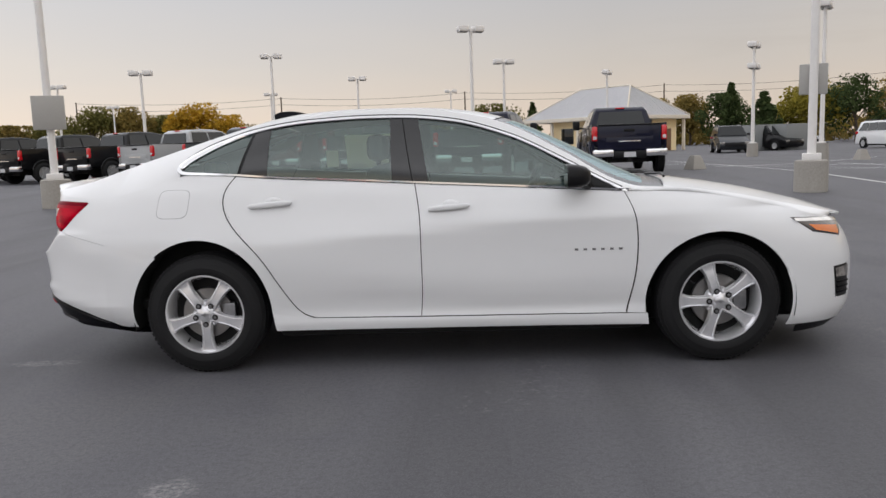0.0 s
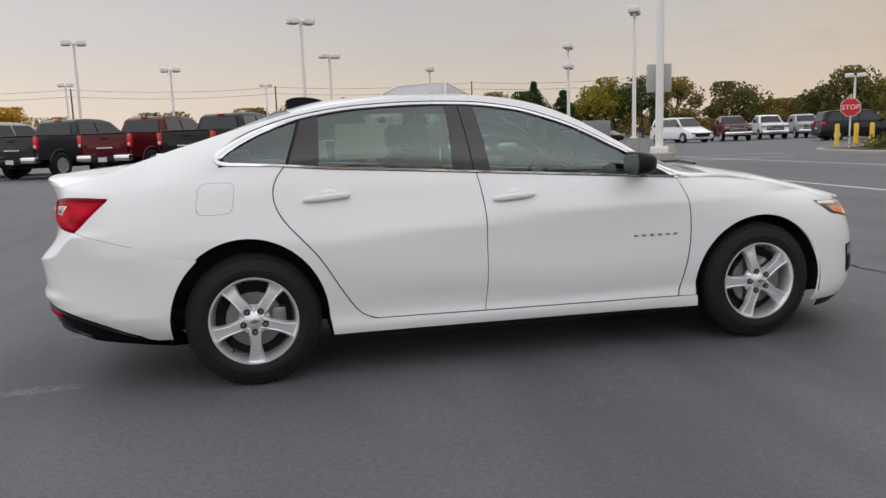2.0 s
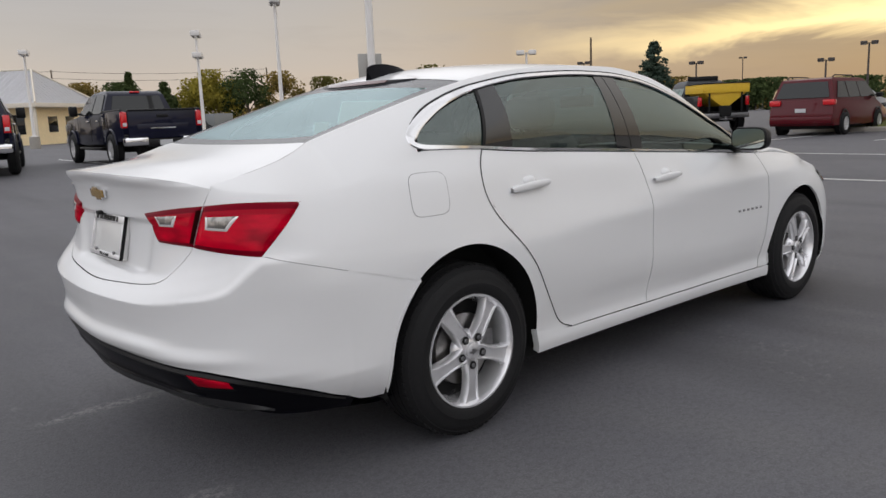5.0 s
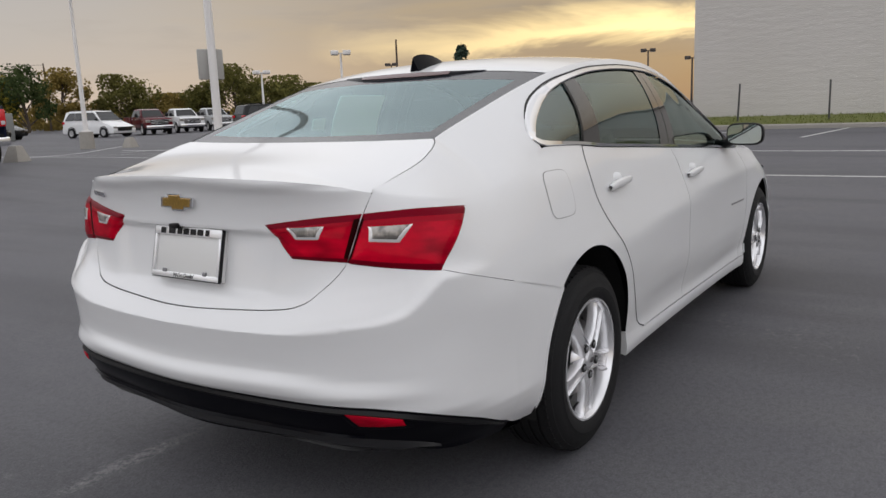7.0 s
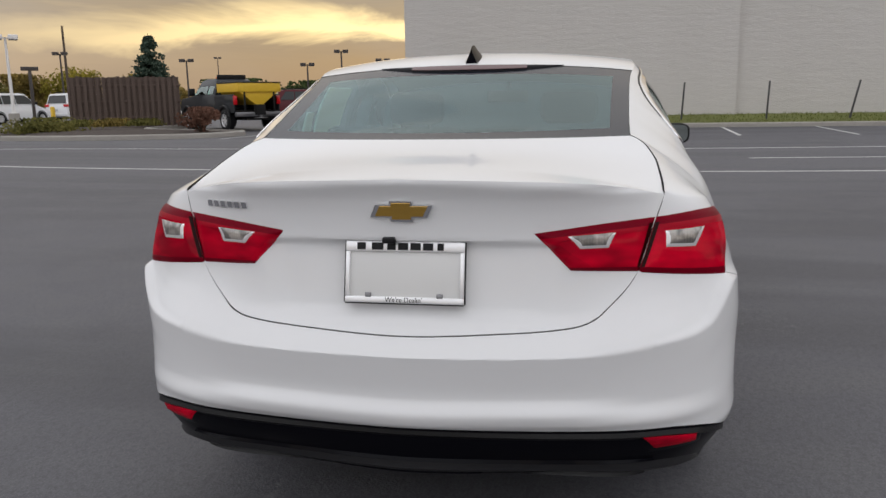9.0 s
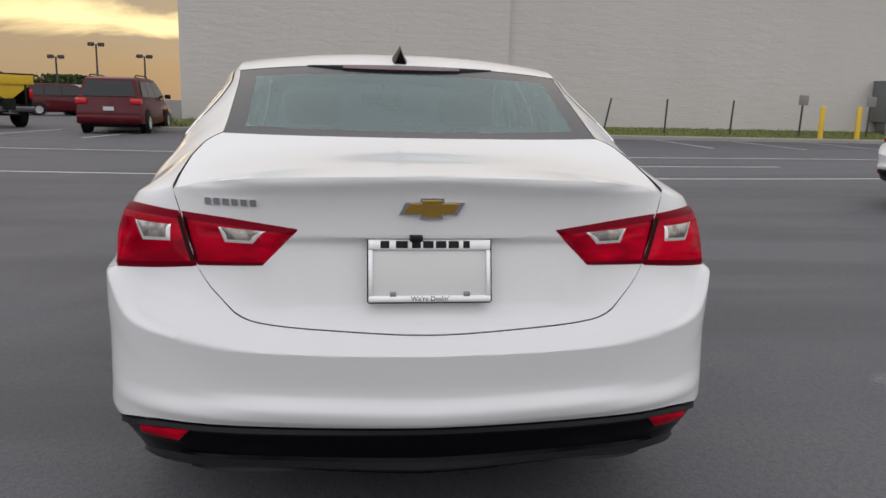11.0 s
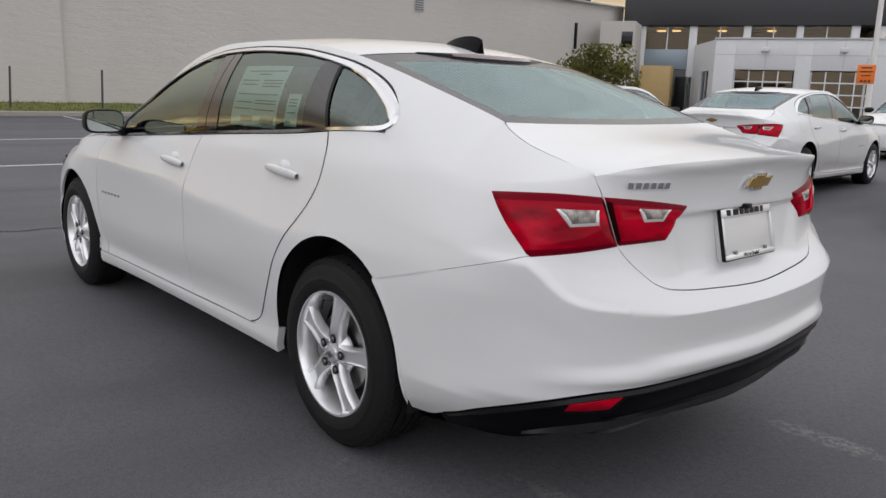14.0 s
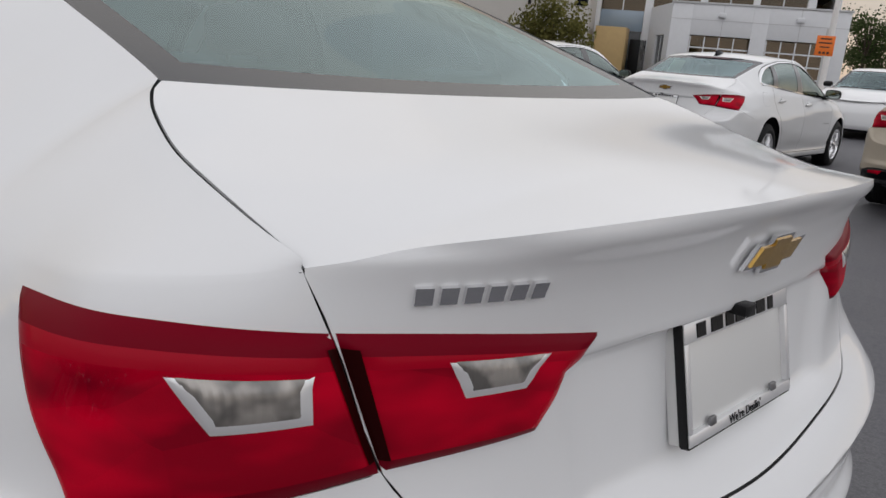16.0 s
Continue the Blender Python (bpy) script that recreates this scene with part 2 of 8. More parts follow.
def lathe(bm, prof, seg=24, m=None, closed=False):
    """Turns (r, h) points round the z axis."""
    rings = []
    for r, h in prof:
        rings.append([bm.verts.new((r * math.cos(2 * math.pi * i / seg), r * math.sin(2 * math.pi * i / seg), h)) for i in range(seg)])
    for a, b in zip(rings, rings[1:]):
        for i in range(seg):
            bm.faces.new((a[i], a[(i + 1) % seg], b[(i + 1) % seg], b[i]))
    if closed:
        bm.faces.new(rings[0][::-1])
        bm.faces.new(rings[-1])
    vs = [v for r in rings for v in r]
    if m:
        for v in vs:
            v.co = m @ v.co
    return vs


def tube(bm, pts, r, seg=8, caps=True):
    """A round bar along points; r is one radius or one for each point."""
    pts = [Vector(p) for p in pts]
    rs = r if isinstance(r, (list, tuple)) else [r] * len(pts)
    rings = []
    for i, p in enumerate(pts):
        d = (pts[min(i + 1, len(pts) - 1)] - pts[max(i - 1, 0)]).normalized()
        a = d.orthogonal().normalized() if i == 0 else (a - a.dot(d) * d).normalized()
        b = d.cross(a)
        rings.append([bm.verts.new(p + rs[i] * (math.cos(t) * a + math.sin(t) * b)) for t in [2 * math.pi * k / seg for k in range(seg)]])
    for u, w in zip(rings, rings[1:]):
        for k in range(seg):
            bm.faces.new((u[k], u[(k + 1) % seg], w[(k + 1) % seg], w[k]))
    if caps:
        bm.faces.new(rings[0][::-1])
        bm.faces.new(rings[-1])


def smoothstep(a, b, x):
    t = min(1.0, max(0.0, (x - a) / (b - a)))
    return t * t * (3 - 2 * t)


def ground_z(x, y):
    """The lot lies in a very shallow dish round the car, which drains it."""
    return 0.15 * smoothstep(7, 19, math.hypot(x, y)) + 0.14 * smoothstep(9, 18, y) * (1 - smoothstep(7, 13, x))


# ---- ground ----
def make_ground():
    bm = bmesh.new()
    ax = sorted({round(s * v, 3) for v in list(np.arange(0, 34, 1.0)) + [38, 45, 60, 90, 150, 300, 700, 1500, 3000] for s in (-1, 1)})
    g = [[bm.verts.new((x, y, ground_z(x, y))) for y in ax] for x in ax]
    for i in range(len(ax) - 1):
        for j in range(len(ax) - 1):
            bm.faces.new((g[i][j], g[i + 1][j], g[i + 1][j + 1], g[i][j + 1]))
    link("ground", bm, ASPHALT, label="dark sealed asphalt car park with pale scuffs", kind="structure")


make_ground()


# ---- the car's shape: smooth curves through a few design numbers ----
def spline(*pts, slope0=None, slope1=None):
    """A smooth curve through (x, y) points that does not overshoot (monotone cubic)."""
    x, y = np.array([p[0] for p in pts], float), np.array([p[1] for p in pts], float)
    h, d = np.diff(x), np.diff(y) / np.diff(x)
    m = np.zeros(len(x))
    for i in range(1, len(x) - 1):
        if d[i - 1] * d[i] > 0:
            w1, w2 = 2 * h[i] + h[i - 1], h[i] + 2 * h[i - 1]
            m[i] = (w1 + w2) / (w1 / d[i - 1] + w2 / d[i])
    m[0], m[-1] = (d[0] if slope0 is None else slope0), (d[-1] if slope1 is None else slope1)

    def f(v):
        v = np.clip(np.asarray(v, float), x[0], x[-1])
        i = np.clip(np.searchsorted(x, v) - 1, 0, len(h) - 1)
        t = (v - x[i]) / h[i]
        return (2 * t**3 - 3 * t**2 + 1) * y[i] + (t**3 - 2 * t**2 + t) * h[i] * m[i] + (3 * t**2 - 2 * t**3) * y[i + 1] + (t**3 - t**2) * h[i] * m[i + 1]

    return f


def natural(t, y):
    """A natural cubic through y at t, for outlines."""
    t, y, n = np.array(t, float), np.array(y, float), len(t)
    h, a, r = np.diff(t), np.eye(n), np.zeros(n)
    for i in range(1, n - 1):
        a[i, i - 1 : i + 2] = h[i - 1], 2 * (h[i - 1] + h[i]), h[i]
        r[i] = 6 * ((y[i + 1] - y[i]) / h[i] - (y[i] - y[i - 1]) / h[i - 1])
    k = np.linalg.solve(a, r)

    def f(v):
        v = np.asarray(v, float)
        i = np.clip(np.searchsorted(t, v) - 1, 0, n - 2)
        b, c = t[i + 1] - v, v - t[i]
        return (k[i] * b**3 + k[i + 1] * c**3) / (6 * h[i]) + (y[i] / h[i] - k[i] * h[i] / 6) * b + (y[i + 1] / h[i] - k[i + 1] * h[i] / 6) * c

    return f


# widest outline in plan, from the middle of the tail along one side to the middle of the nose
OUTLINE = [(-2.50, 0.0), (-2.484, 0.30), (-2.43, 0.58), (-2.33, 0.75), (-2.20, 0.838), (-2.0, 0.888), (-1.70, 0.910), (-1.41, 0.919), (-0.7, 0.926), (0.2, 0.927), (1.0, 0.922), (1.41, 0.914), (1.75, 0.885), (1.98, 0.83), (2.13, 0.74), (2.24, 0.60), (2.355, 0.32), (2.40, 0.0)]
_full = [(x, -y) for x, y in OUTLINE[2:0:-1]] + OUTLINE + [(x, -y) for x, y in OUTLINE[-2:-4:-1]]
_run = np.concatenate([[0], np.cumsum(np.hypot(*np.diff(np.array(_full), axis=0).T))])
_run -= _run[2]
plan_x, plan_y = natural(_run, [p[0] for p in _full]), natural(_run, [p[1] for p in _full])
S_END = float(_run[-3])
_ss = np.linspace(0, S_END, 4000)
_px, _py = plan_x(_ss), plan_y(_ss)


def s_of_x(x):
    return np.interp(x, _px, _ss)


def s_of_y(y):
    """Along the tail."""
    return np.interp(y, _py[:900], _ss[:900])


# how far the skin lies inside the widest outline, by height, at stations along it
INSET = [
    (0.0, spline((0.26, 0.12), (0.325, 0.075), (0.40, 0.045), (0.44, 0.035), (0.465, 0.012), (0.49, 0.004), (0.53, 0.021), (0.60, 0.009), (0.636, 0.0008), (0.640, 0.0), (0.644, 0.0035), (0.652, 0.011), (0.664, 0.023), (0.70, 0.062), (0.73, 0.085), (0.80, 0.102), (0.908, 0.119), (0.920, 0.098), (0.935, 0.097), (0.97, 0.093), (1.01, 0.083), (1.04, 0.069), (1.068, 0.050), (1.08, 0.054))),
    (float(s_of_y(0.40)), spline((0.26, 0.15), (0.335, 0.085), (0.41, 0.04), (0.45, 0.03), (0.475, 0.01), (0.50, 0.003), (0.54, 0.021), (0.60, 0.011), (0.646, 0.0008), (0.650, 0.0), (0.654, 0.0035), (0.662, 0.010), (0.674, 0.021), (0.71, 0.058), (0.74, 0.082), (0.85, 0.099), (0.93, 0.104), (0.98, 0.098), (1.02, 0.085), (1.054, 0.066), (1.07, 0.070))),
    (float(s_of_y(0.62)), spline((0.28, 0.10), (0.36, 0.05), (0.42, 0.025), (0.455, 0.016), (0.485, 0.003), (0.53, 0.016), (0.62, 0.009), (0.671, 0.0008), (0.675, 0.0), (0.679, 0.003), (0.687, 0.009), (0.701, 0.018), (0.74, 0.05), (0.78, 0.076), (0.836, 0.094), (0.9, 0.10), (0.967, 0.106), (1.0, 0.107), (1.03, 0.105), (1.045, 0.112))),
    (float(s_of_x(-2.22)), spline((0.28, 0.09), (0.34, 0.054), (0.395, 0.020), (0.432, 0.006), (0.46, 0.006), (0.53, 0.008), (0.62, 0.010), (0.72, 0.005), (0.785, 0.0035), (0.797, 0.005), (0.802, 0.011), (0.814, 0.028), (0.9, 0.055), (0.967, 0.075), (1.0, 0.092), (1.03, 0.12))),
    (float(s_of_x(-2.02)), spline((0.24, 0.095), (0.28, 0.066), (0.33, 0.032), (0.37, 0.013), (0.395, 0.006), (0.43, 0.007), (0.48, 0.010), (0.55, 0.011), (0.68, 0.008), (0.76, 0.018), (0.83, 0.038), (0.9, 0.066), (0.965, 0.098), (0.985, 0.112), (1.02, 0.14))),
    (float(s_of_x(-1.72)), spline((0.24, 0.08), (0.27, 0.056), (0.33, 0.022), (0.40, 0.006), (0.50, 0.004), (0.60, 0.002), (0.72, 0.008), (0.82, 0.030), (0.90, 0.054), (0.97, 0.080), (1.0, 0.094), (1.05, 0.128), (1.08, 0.150))),
    (float(s_of_x(-1.41)), spline((0.2, 0.02), (0.40, 0.004), (0.62, 0.0), (0.73, 0.004), (0.80, 0.022), (0.88, 0.046), (0.96, 0.070), (1.0, 0.086), (1.06, 0.122), (1.11, 0.152))),
    (float(s_of_x(-1.0)), spline((0.2, 0.06), (0.235, 0.045), (0.27, 0.038), (0.30, 0.040), (0.33, 0.042), (0.40, 0.033), (0.5, 0.02), (0.62, 0.010), (0.70, 0.012), (0.78, 0.034), (0.86, 0.062), (0.92, 0.082), (0.98, 0.10), (1.05, 0.130), (1.09, 0.150))),
    (float(s_of_x(-0.45)), spline((0.2, 0.08), (0.235, 0.056), (0.27, 0.050), (0.295, 0.054), (0.33, 0.060), (0.38, 0.055), (0.46, 0.036), (0.55, 0.026), (0.66, 0.026), (0.74, 0.026), (0.79, 0.040), (0.86, 0.064), (0.92, 0.082), (0.98, 0.102), (1.05, 0.140))),
    (float(s_of_x(0.3)), spline((0.2, 0.08), (0.235, 0.056), (0.27, 0.050), (0.295, 0.054), (0.325, 0.060), (0.36, 0.053), (0.42, 0.040), (0.5, 0.032), (0.62, 0.032), (0.74, 0.028), (0.80, 0.026), (0.835, 0.036), (0.88, 0.056), (0.94, 0.084), (1.0, 0.118))),
    (float(s_of_x(0.9)), spline((0.2, 0.06), (0.235, 0.045), (0.27, 0.041), (0.30, 0.045), (0.33, 0.049), (0.40, 0.036), (0.5, 0.022), (0.62, 0.018), (0.74, 0.018), (0.81, 0.018), (0.85, 0.032), (0.90, 0.055), (0.945, 0.082), (0.97, 0.105))),
    (float(s_of_x(1.41)), spline((0.2, 0.02), (0.35, 0.004), (0.55, 0.0), (0.70, 0.003), (0.76, 0.014), (0.81, 0.03), (0.86, 0.06), (0.90, 0.095), (0.94, 0.15))),
    (float(s_of_x(1.80)), spline((0.15, 0.05), (0.24, 0.008), (0.4, 0.0), (0.55, 0.002), (0.65, 0.012), (0.74, 0.04), (0.80, 0.08), (0.84, 0.13))),
    (float(s_of_x(2.12)), spline((0.13, 0.10), (0.2, 0.035), (0.28, 0.006), (0.4, 0.0), (0.52, 0.002), (0.62, 0.018), (0.70, 0.05), (0.76, 0.10))),
    (S_END, spline((0.12, 0.14), (0.2, 0.05), (0.28, 0.01), (0.4, 0.0), (0.5, 0.002), (0.6, 0.03), (0.68, 0.08), (0.74, 0.16))),
]
# height of the shoulder, where the lower body ends
TOP_Z = spline((0.0, 1.076), (float(s_of_y(0.40)), 1.064), (float(s_of_y(0.60)), 1.042), (float(s_of_y(0.66)), 1.031), (float(s_of_x(-2.22)), 1.006), (float(s_of_x(-2.02)), 0.988), (float(s_of_x(-1.72)), 1.035), (float(s_of_x(-1.5)), 1.098), (float(s_of_x(-1.3)), 1.092), (float(s_of_x(-1.0)), 1.068), (float(s_of_x(-0.6)), 1.043), (float(s_of_x(0.0)), 1.004), (float(s_of_x(0.6)), 0.966), (float(s_of_x(0.95)), 0.945), (float(s_of_x(1.2)), 0.935), (float(s_of_x(1.5)), 0.895), (float(s_of_x(1.8)), 0.828), (float(s_of_x(2.1)), 0.765), (S_END, 0.735))


CREASE_AT = (0.640, 0.650, 0.675, 0.799)
CREASE_Z = spline((0.0, 0.645), (0.23, 0.647), (0.43, 0.653), (0.57, 0.667), (0.65, 0.678), (0.72, 0.688), (0.79, 0.708), (0.835, 0.740), (0.875, 0.775), (0.918, 0.799), (1.2, 0.799))


def lower(s, z):
    """The skin below the shoulder, on the left side (+y)."""
    s, z = np.broadcast_arrays(np.asarray(s, float), np.asarray(z, float))
    st = np.array([k for k, _ in INSET])
    # the bumper's crease climbs from the middle of the tail to the lamp's outer corner; profiles are lined up on it
    zc = CREASE_Z(s)
    near = np.exp(-(((z - zc) / 0.13) ** 2))
    vals = np.stack([f(z + (CREASE_AT[k] - zc) * near) if k < len(CREASE_AT) else f(z) for k, (_, f) in enumerate(INSET)])
    i = np.clip(np.searchsorted(st, s) - 1, 0, len(st) - 2)
    t = np.clip((s - st[i]) / (st[i + 1] - st[i]), 0, 1)
    at = lambda j: np.take_along_axis(vals, np.clip(j, 0, len(st) - 1)[None], 0)[0]
    v0, v1, vm, vp = at(i), at(i + 1), at(i - 1), at(i + 2)
    h = st[i + 1] - st[i]
    hm = np.where(i > 0, st[i] - st[np.maximum(i - 1, 0)], h)
    hp = np.where(i < len(st) - 2, st[np.minimum(i + 2, len(st) - 1)] - st[i + 1], h)
    m0 = np.where(i > 0, (v1 - vm) / (h + hm), 0.0) * h
    m1 = np.where(i < len(st) - 2, (vp - v0) / (h + hp), 0.0) * h
    d = (2 * t**3 - 3 * t**2 + 1) * v0 + (t**3 - 2 * t**2 + t) * m0 + (3 * t**2 - 2 * t**3) * v1 + (t**3 - t**2) * m1
    # shallow recess round the number plate
    ease = lambda a, b, q: (lambda k: k * k * (3 - 2 * k))(np.clip((q - a) / (b - a), 0, 1))
    d = d + 0.013 * np.where(s < 0.6, ease(0.40, 0.33, plan_y(s) + 0.25 * (0.83 - z)), 0) * ease(0.715, 0.745, z) * ease(0.915, 0.900, z)
    e = 1e-3
    tx, ty = plan_x(s + e) - plan_x(s - e), plan_y(s + e) - plan_y(s - e)
    ln = np.hypot(tx, ty)
    return np.stack([plan_x(s) + ty / ln * d, plan_y(s) - tx / ln * d, z], -1)


# the rail: where the side meets roof, glass and lids; along x
RAIL_Y = spline((-2.30, 0.635), (-2.2, 0.640), (-2.08, 0.639), (-1.97, 0.622), (-1.91, 0.598), (-1.875, 0.574), (-1.6, 0.584), (-1.28, 0.602), (-1.0, 0.632), (-0.5, 0.634), (0.0, 0.628), (0.3, 0.648), (0.6, 0.705), (0.9, 0.776), (1.15, 0.80), (1.5, 0.77), (2.0, 0.66), (2.25, 0.50))
RAIL_Z = spline((-2.30, 1.030), (-2.2, 1.052), (-2.05, 1.090), (-1.88, 1.150), (-1.6, 1.236), (-1.28, 1.328), (-1.1, 1.372), (-0.9, 1.402), (-0.5, 1.428), (-0.2, 1.425), (0.1, 1.388), (0.3, 1.328), (0.6, 1.170), (0.9, 0.997), (1.0, 0.968), (1.2, 0.957), (1.5, 0.915), (1.8, 0.85), (2.1, 0.785), (2.25, 0.755))
MID_Z = spline((-2.44, 1.078), (-2.3, 1.092), (-2.1, 1.112), (-1.90, 1.150), (-1.5, 1.282), (-1.2, 1.386), (-1.06, 1.424), (-0.9, 1.448), (-0.6, 1.464), (-0.3, 1.462), (0.0, 1.444), (0.2, 1.412), (0.4, 1.350), (0.7, 1.212), (1.0, 1.062), (1.14, 1.000), (1.25, 0.993), (1.5, 0.962), (1.8, 0.905), (2.1, 0.826), (2.3, 0.755), (2.42, 0.735))


def upper(x, y):
    """The skin on top, over the plan."""
    r = np.abs(y) / RAIL_Y(x)
    return MID_Z(x) - (MID_Z(x) - RAIL_Z(x)) * np.minimum(r, 1.0) ** 2.3


def flank(s, tau):
    """Between shoulder (0) and rail (1)."""
    s, tau = np.broadcast_arrays(np.asarray(s, float), np.asarray(tau, float))
    e = lower(s, TOP_Z(s))
    x = np.clip(e[..., 0], -2.30, 2.2)
    k = np.clip((x + 2.30) / 0.5, 0, 1)
    r = np.stack([x, RAIL_Y(x), RAIL_Z(x)], -1)
    p = e + (r - e) * tau[..., None]
    cabin = np.clip((x + 1.7) / 0.4, 0, 1) * np.clip((1.0 - x) / 0.4, 0, 1)
    p[..., 1] += (0.018 + 0.022 * cabin) * k * 4 * tau * (1 - tau) * np.where(x > 1.0, 0.4, 1)
    return p


def side(x, z):
    """The left side at x and height z: shoulder and below, or the flank above it."""
    x, z = np.broadcast_arrays(np.asarray(x, float), np.asarray(z, float))
    s = s_of_x(x)
    zt = TOP_Z(s)
    low = lower(s, np.minimum(z, zt))
    tau = np.clip((z - zt) / np.maximum(RAIL_Z(x) - zt, 1e-3), 0, 1)
    up = flank(s, tau)
    return np.where((z > zt)[..., None], up, low)


def grid_mesh(bm, pts, flip=False, mirror=False):
    """A sheet of quads through an (n, m, 3) array."""
    n, m = pts.shape[:2]
    sgn = -1 if mirror else 1
    vs = [[bm.verts.new((p[0], sgn * p[1], p[2])) for p in row] for row in pts]
    for i in range(n - 1):
        for j in range(m - 1):
            q = (vs[i][j], vs[i + 1][j], vs[i + 1][j + 1], vs[i][j + 1])
            if flip != mirror:
                q = q[::-1]
            bm.faces.new(q)
    return vs


def s_at_y(y, z):
    """Where along the tail the skin stands at y, at height z."""
    ss = np.linspace(0, float(s_of_x(-2.1)), 600)
    return float(np.interp(y, lower(ss, z)[:, 1], ss))


def s_at_x(x, z):
    ss = np.linspace(0.3, S_END - 0.3, 2500)
    return float(np.interp(x, lower(ss, z)[:, 0], ss))


def orient(bm):
    """Turns all faces outwards from the car's middle."""
    bmesh.ops.recalc_face_normals(bm, faces=bm.faces[:])
    mid = Vector((0, 0, 0.7))
    if sum((f.calc_center_median() - mid).normalized().dot(f.normal) * f.calc_area() for f in bm.faces) < 0:
        bmesh.ops.reverse_faces(bm, faces=bm.faces[:])
    bm.normal_update()


def weld(bm, dist=0.0006):
    bmesh.ops.remove_doubles(bm, verts=bm.verts[:], dist=dist)
    bmesh.ops.dissolve_degenerate(bm, edges=bm.edges[:], dist=1e-5)


def flange(bm, depth=0.012):
    """Turns all open borders inwards, so that panels show thickness at their gaps."""
    orient(bm)
    es = [e for e in bm.edges if e.is_boundary]
    nor = {v: v.normal.copy() for e in es for v in e.verts}
    out = bmesh.ops.extrude_edge_only(bm, edges=es)
    made = [v for v in out["geom"] if isinstance(v, bmesh.types.BMVert)]
    for v in made:
        near = min(nor, key=lambda w: (w.co - v.co).length_squared) if len(nor) < 400 else None
        if near is None:
            near = next(e.other_vert(v) for e in v.link_edges if e.other_vert(v) in nor)
        v.co -= depth * nor[near]


def coons(left, right, bottom, top, nu, nv, e=0.0):
    """A grid in a flat domain between four border curves, each given over 0..1; e keeps it off the borders."""
    u = np.linspace(e, 1 - e, nu)[:, None]
    v = np.linspace(e, 1 - e, nv)[None, :]
    uu, vv = u + 0 * v, v + 0 * u
    f = lambda c, t: np.stack(c(t), -1)
    L, R, B, T = f(left, vv), f(right, vv), f(bottom, uu), f(top, uu)
    c00, c01, c10, c11 = f(left, np.zeros_like(uu)), f(left, np.ones_like(uu)), f(right, np.zeros_like(uu)), f(right, np.ones_like(uu))
    uu, vv = uu[..., None], vv[..., None]
    return (1 - uu) * L + uu * R + (1 - vv) * B + vv * T - ((1 - uu) * (1 - vv) * c00 + (1 - uu) * vv * c01 + uu * (1 - vv) * c10 + uu * vv * c11)


def ruled(left, right, bottom, top, nu, nv, e=0.0, fade=0.1):
    """Like coons(), but each line runs straight from the bottom to the top, and the end borders only bend the lines next to them."""
    u, v = np.linspace(e, 1 - e, nu)[:, None], np.linspace(e, 1 - e, nv)[None, :]
    uu, vv = u + 0 * v, v + 0 * u
    f = lambda c, t: np.stack(c(t), -1)
    L, R, B, T = f(left, vv), f(right, vv), f(bottom, uu), f(top, uu)
    c00, c01, c10, c11 = f(left, 0 * uu), f(left, 0 * uu + 1), f(right, 0 * uu), f(right, 0 * uu + 1)
    a, b = uu[..., None], vv[..., None]
    ease = lambda q: q * q * (3 - 2 * q)
    return (1 - b) * B + b * T + ease(np.clip(1 - (1 - a) / fade, 0, 1)) * (R - (1 - b) * c10 - b * c11) + ease(np.clip(1 - a / fade, 0, 1)) * (L - (1 - b) * c00 - b * c01)


def through_pts(*pts):
    """A border curve through flat (x, z) points, over 0..1 by their spacing."""
    a = np.array(pts, float)
    t = np.concatenate([[0], np.cumsum(np.hypot(*np.diff(a, axis=0).T))])
    t /= t[-1]
    if len(pts) < 3:
        return lambda v: (np.interp(v, t, a[:, 0]), np.interp(v, t, a[:, 1]))
    fx, fz = natural(t, a[:, 0]), natural(t, a[:, 1])
    return lambda v: (fx(v), fz(v))


def arch(cx, r_in, a0, a1, zc=0.335, flat=1.0):
    """Part of a wheel opening as a border curve; angles in degrees."""
    return lambda v: (cx + r_in * np.cos(np.radians(a0 + (a1 - a0) * v)), zc + flat * r_in * np.sin(np.radians(a0 + (a1 - a0) * v)))


def joined(*curves):
    """Border curves run one after the other, with equal shares."""
    n = len(curves)

    def f(v):
        v = np.asarray(v, float)
        k = np.clip((v * n).astype(int), 0, n - 1)
        parts = [c(np.clip(v * n - i, 0, 1)) for i, c in enumerate(curves)]
        return sum(np.where(k == i, p[0], 0) for i, p in enumerate(parts)), sum(np.where(k == i, p[1], 0) for i, p in enumerate(parts))

    return f

def pushed(f, dom, off):
    """Points of a skin over a flat domain, moved outwards along its normal."""
    a, b = dom[..., 0], dom[..., 1]
    e = 2e-3
    p = f(a, b)
    n = np.cross(f(a + e, b) - f(a - e, b), f(a, b + e) - f(a, b - e))
    n /= np.linalg.norm(n, axis=-1, keepdims=True) + 1e-12
    ref = p - np.array([0, 0, 0.6])
    n *= np.sign((n * ref * np.array([1, 1, 0.2])).sum(-1, keepdims=True))
    return p + n * (off if np.isscalar(off) else off[..., None])


BUMPER_EDGE = spline((0.0, 0.452), (0.30, 0.453), (0.60, 0.455), (0.67, 0.454), (0.763, 0.444), (0.844, 0.427), (0.939, 0.397), (1.038, 0.362), (1.189, 0.300), (1.30, 0.272), (1.36, 0.267), (1.60, 0.274))


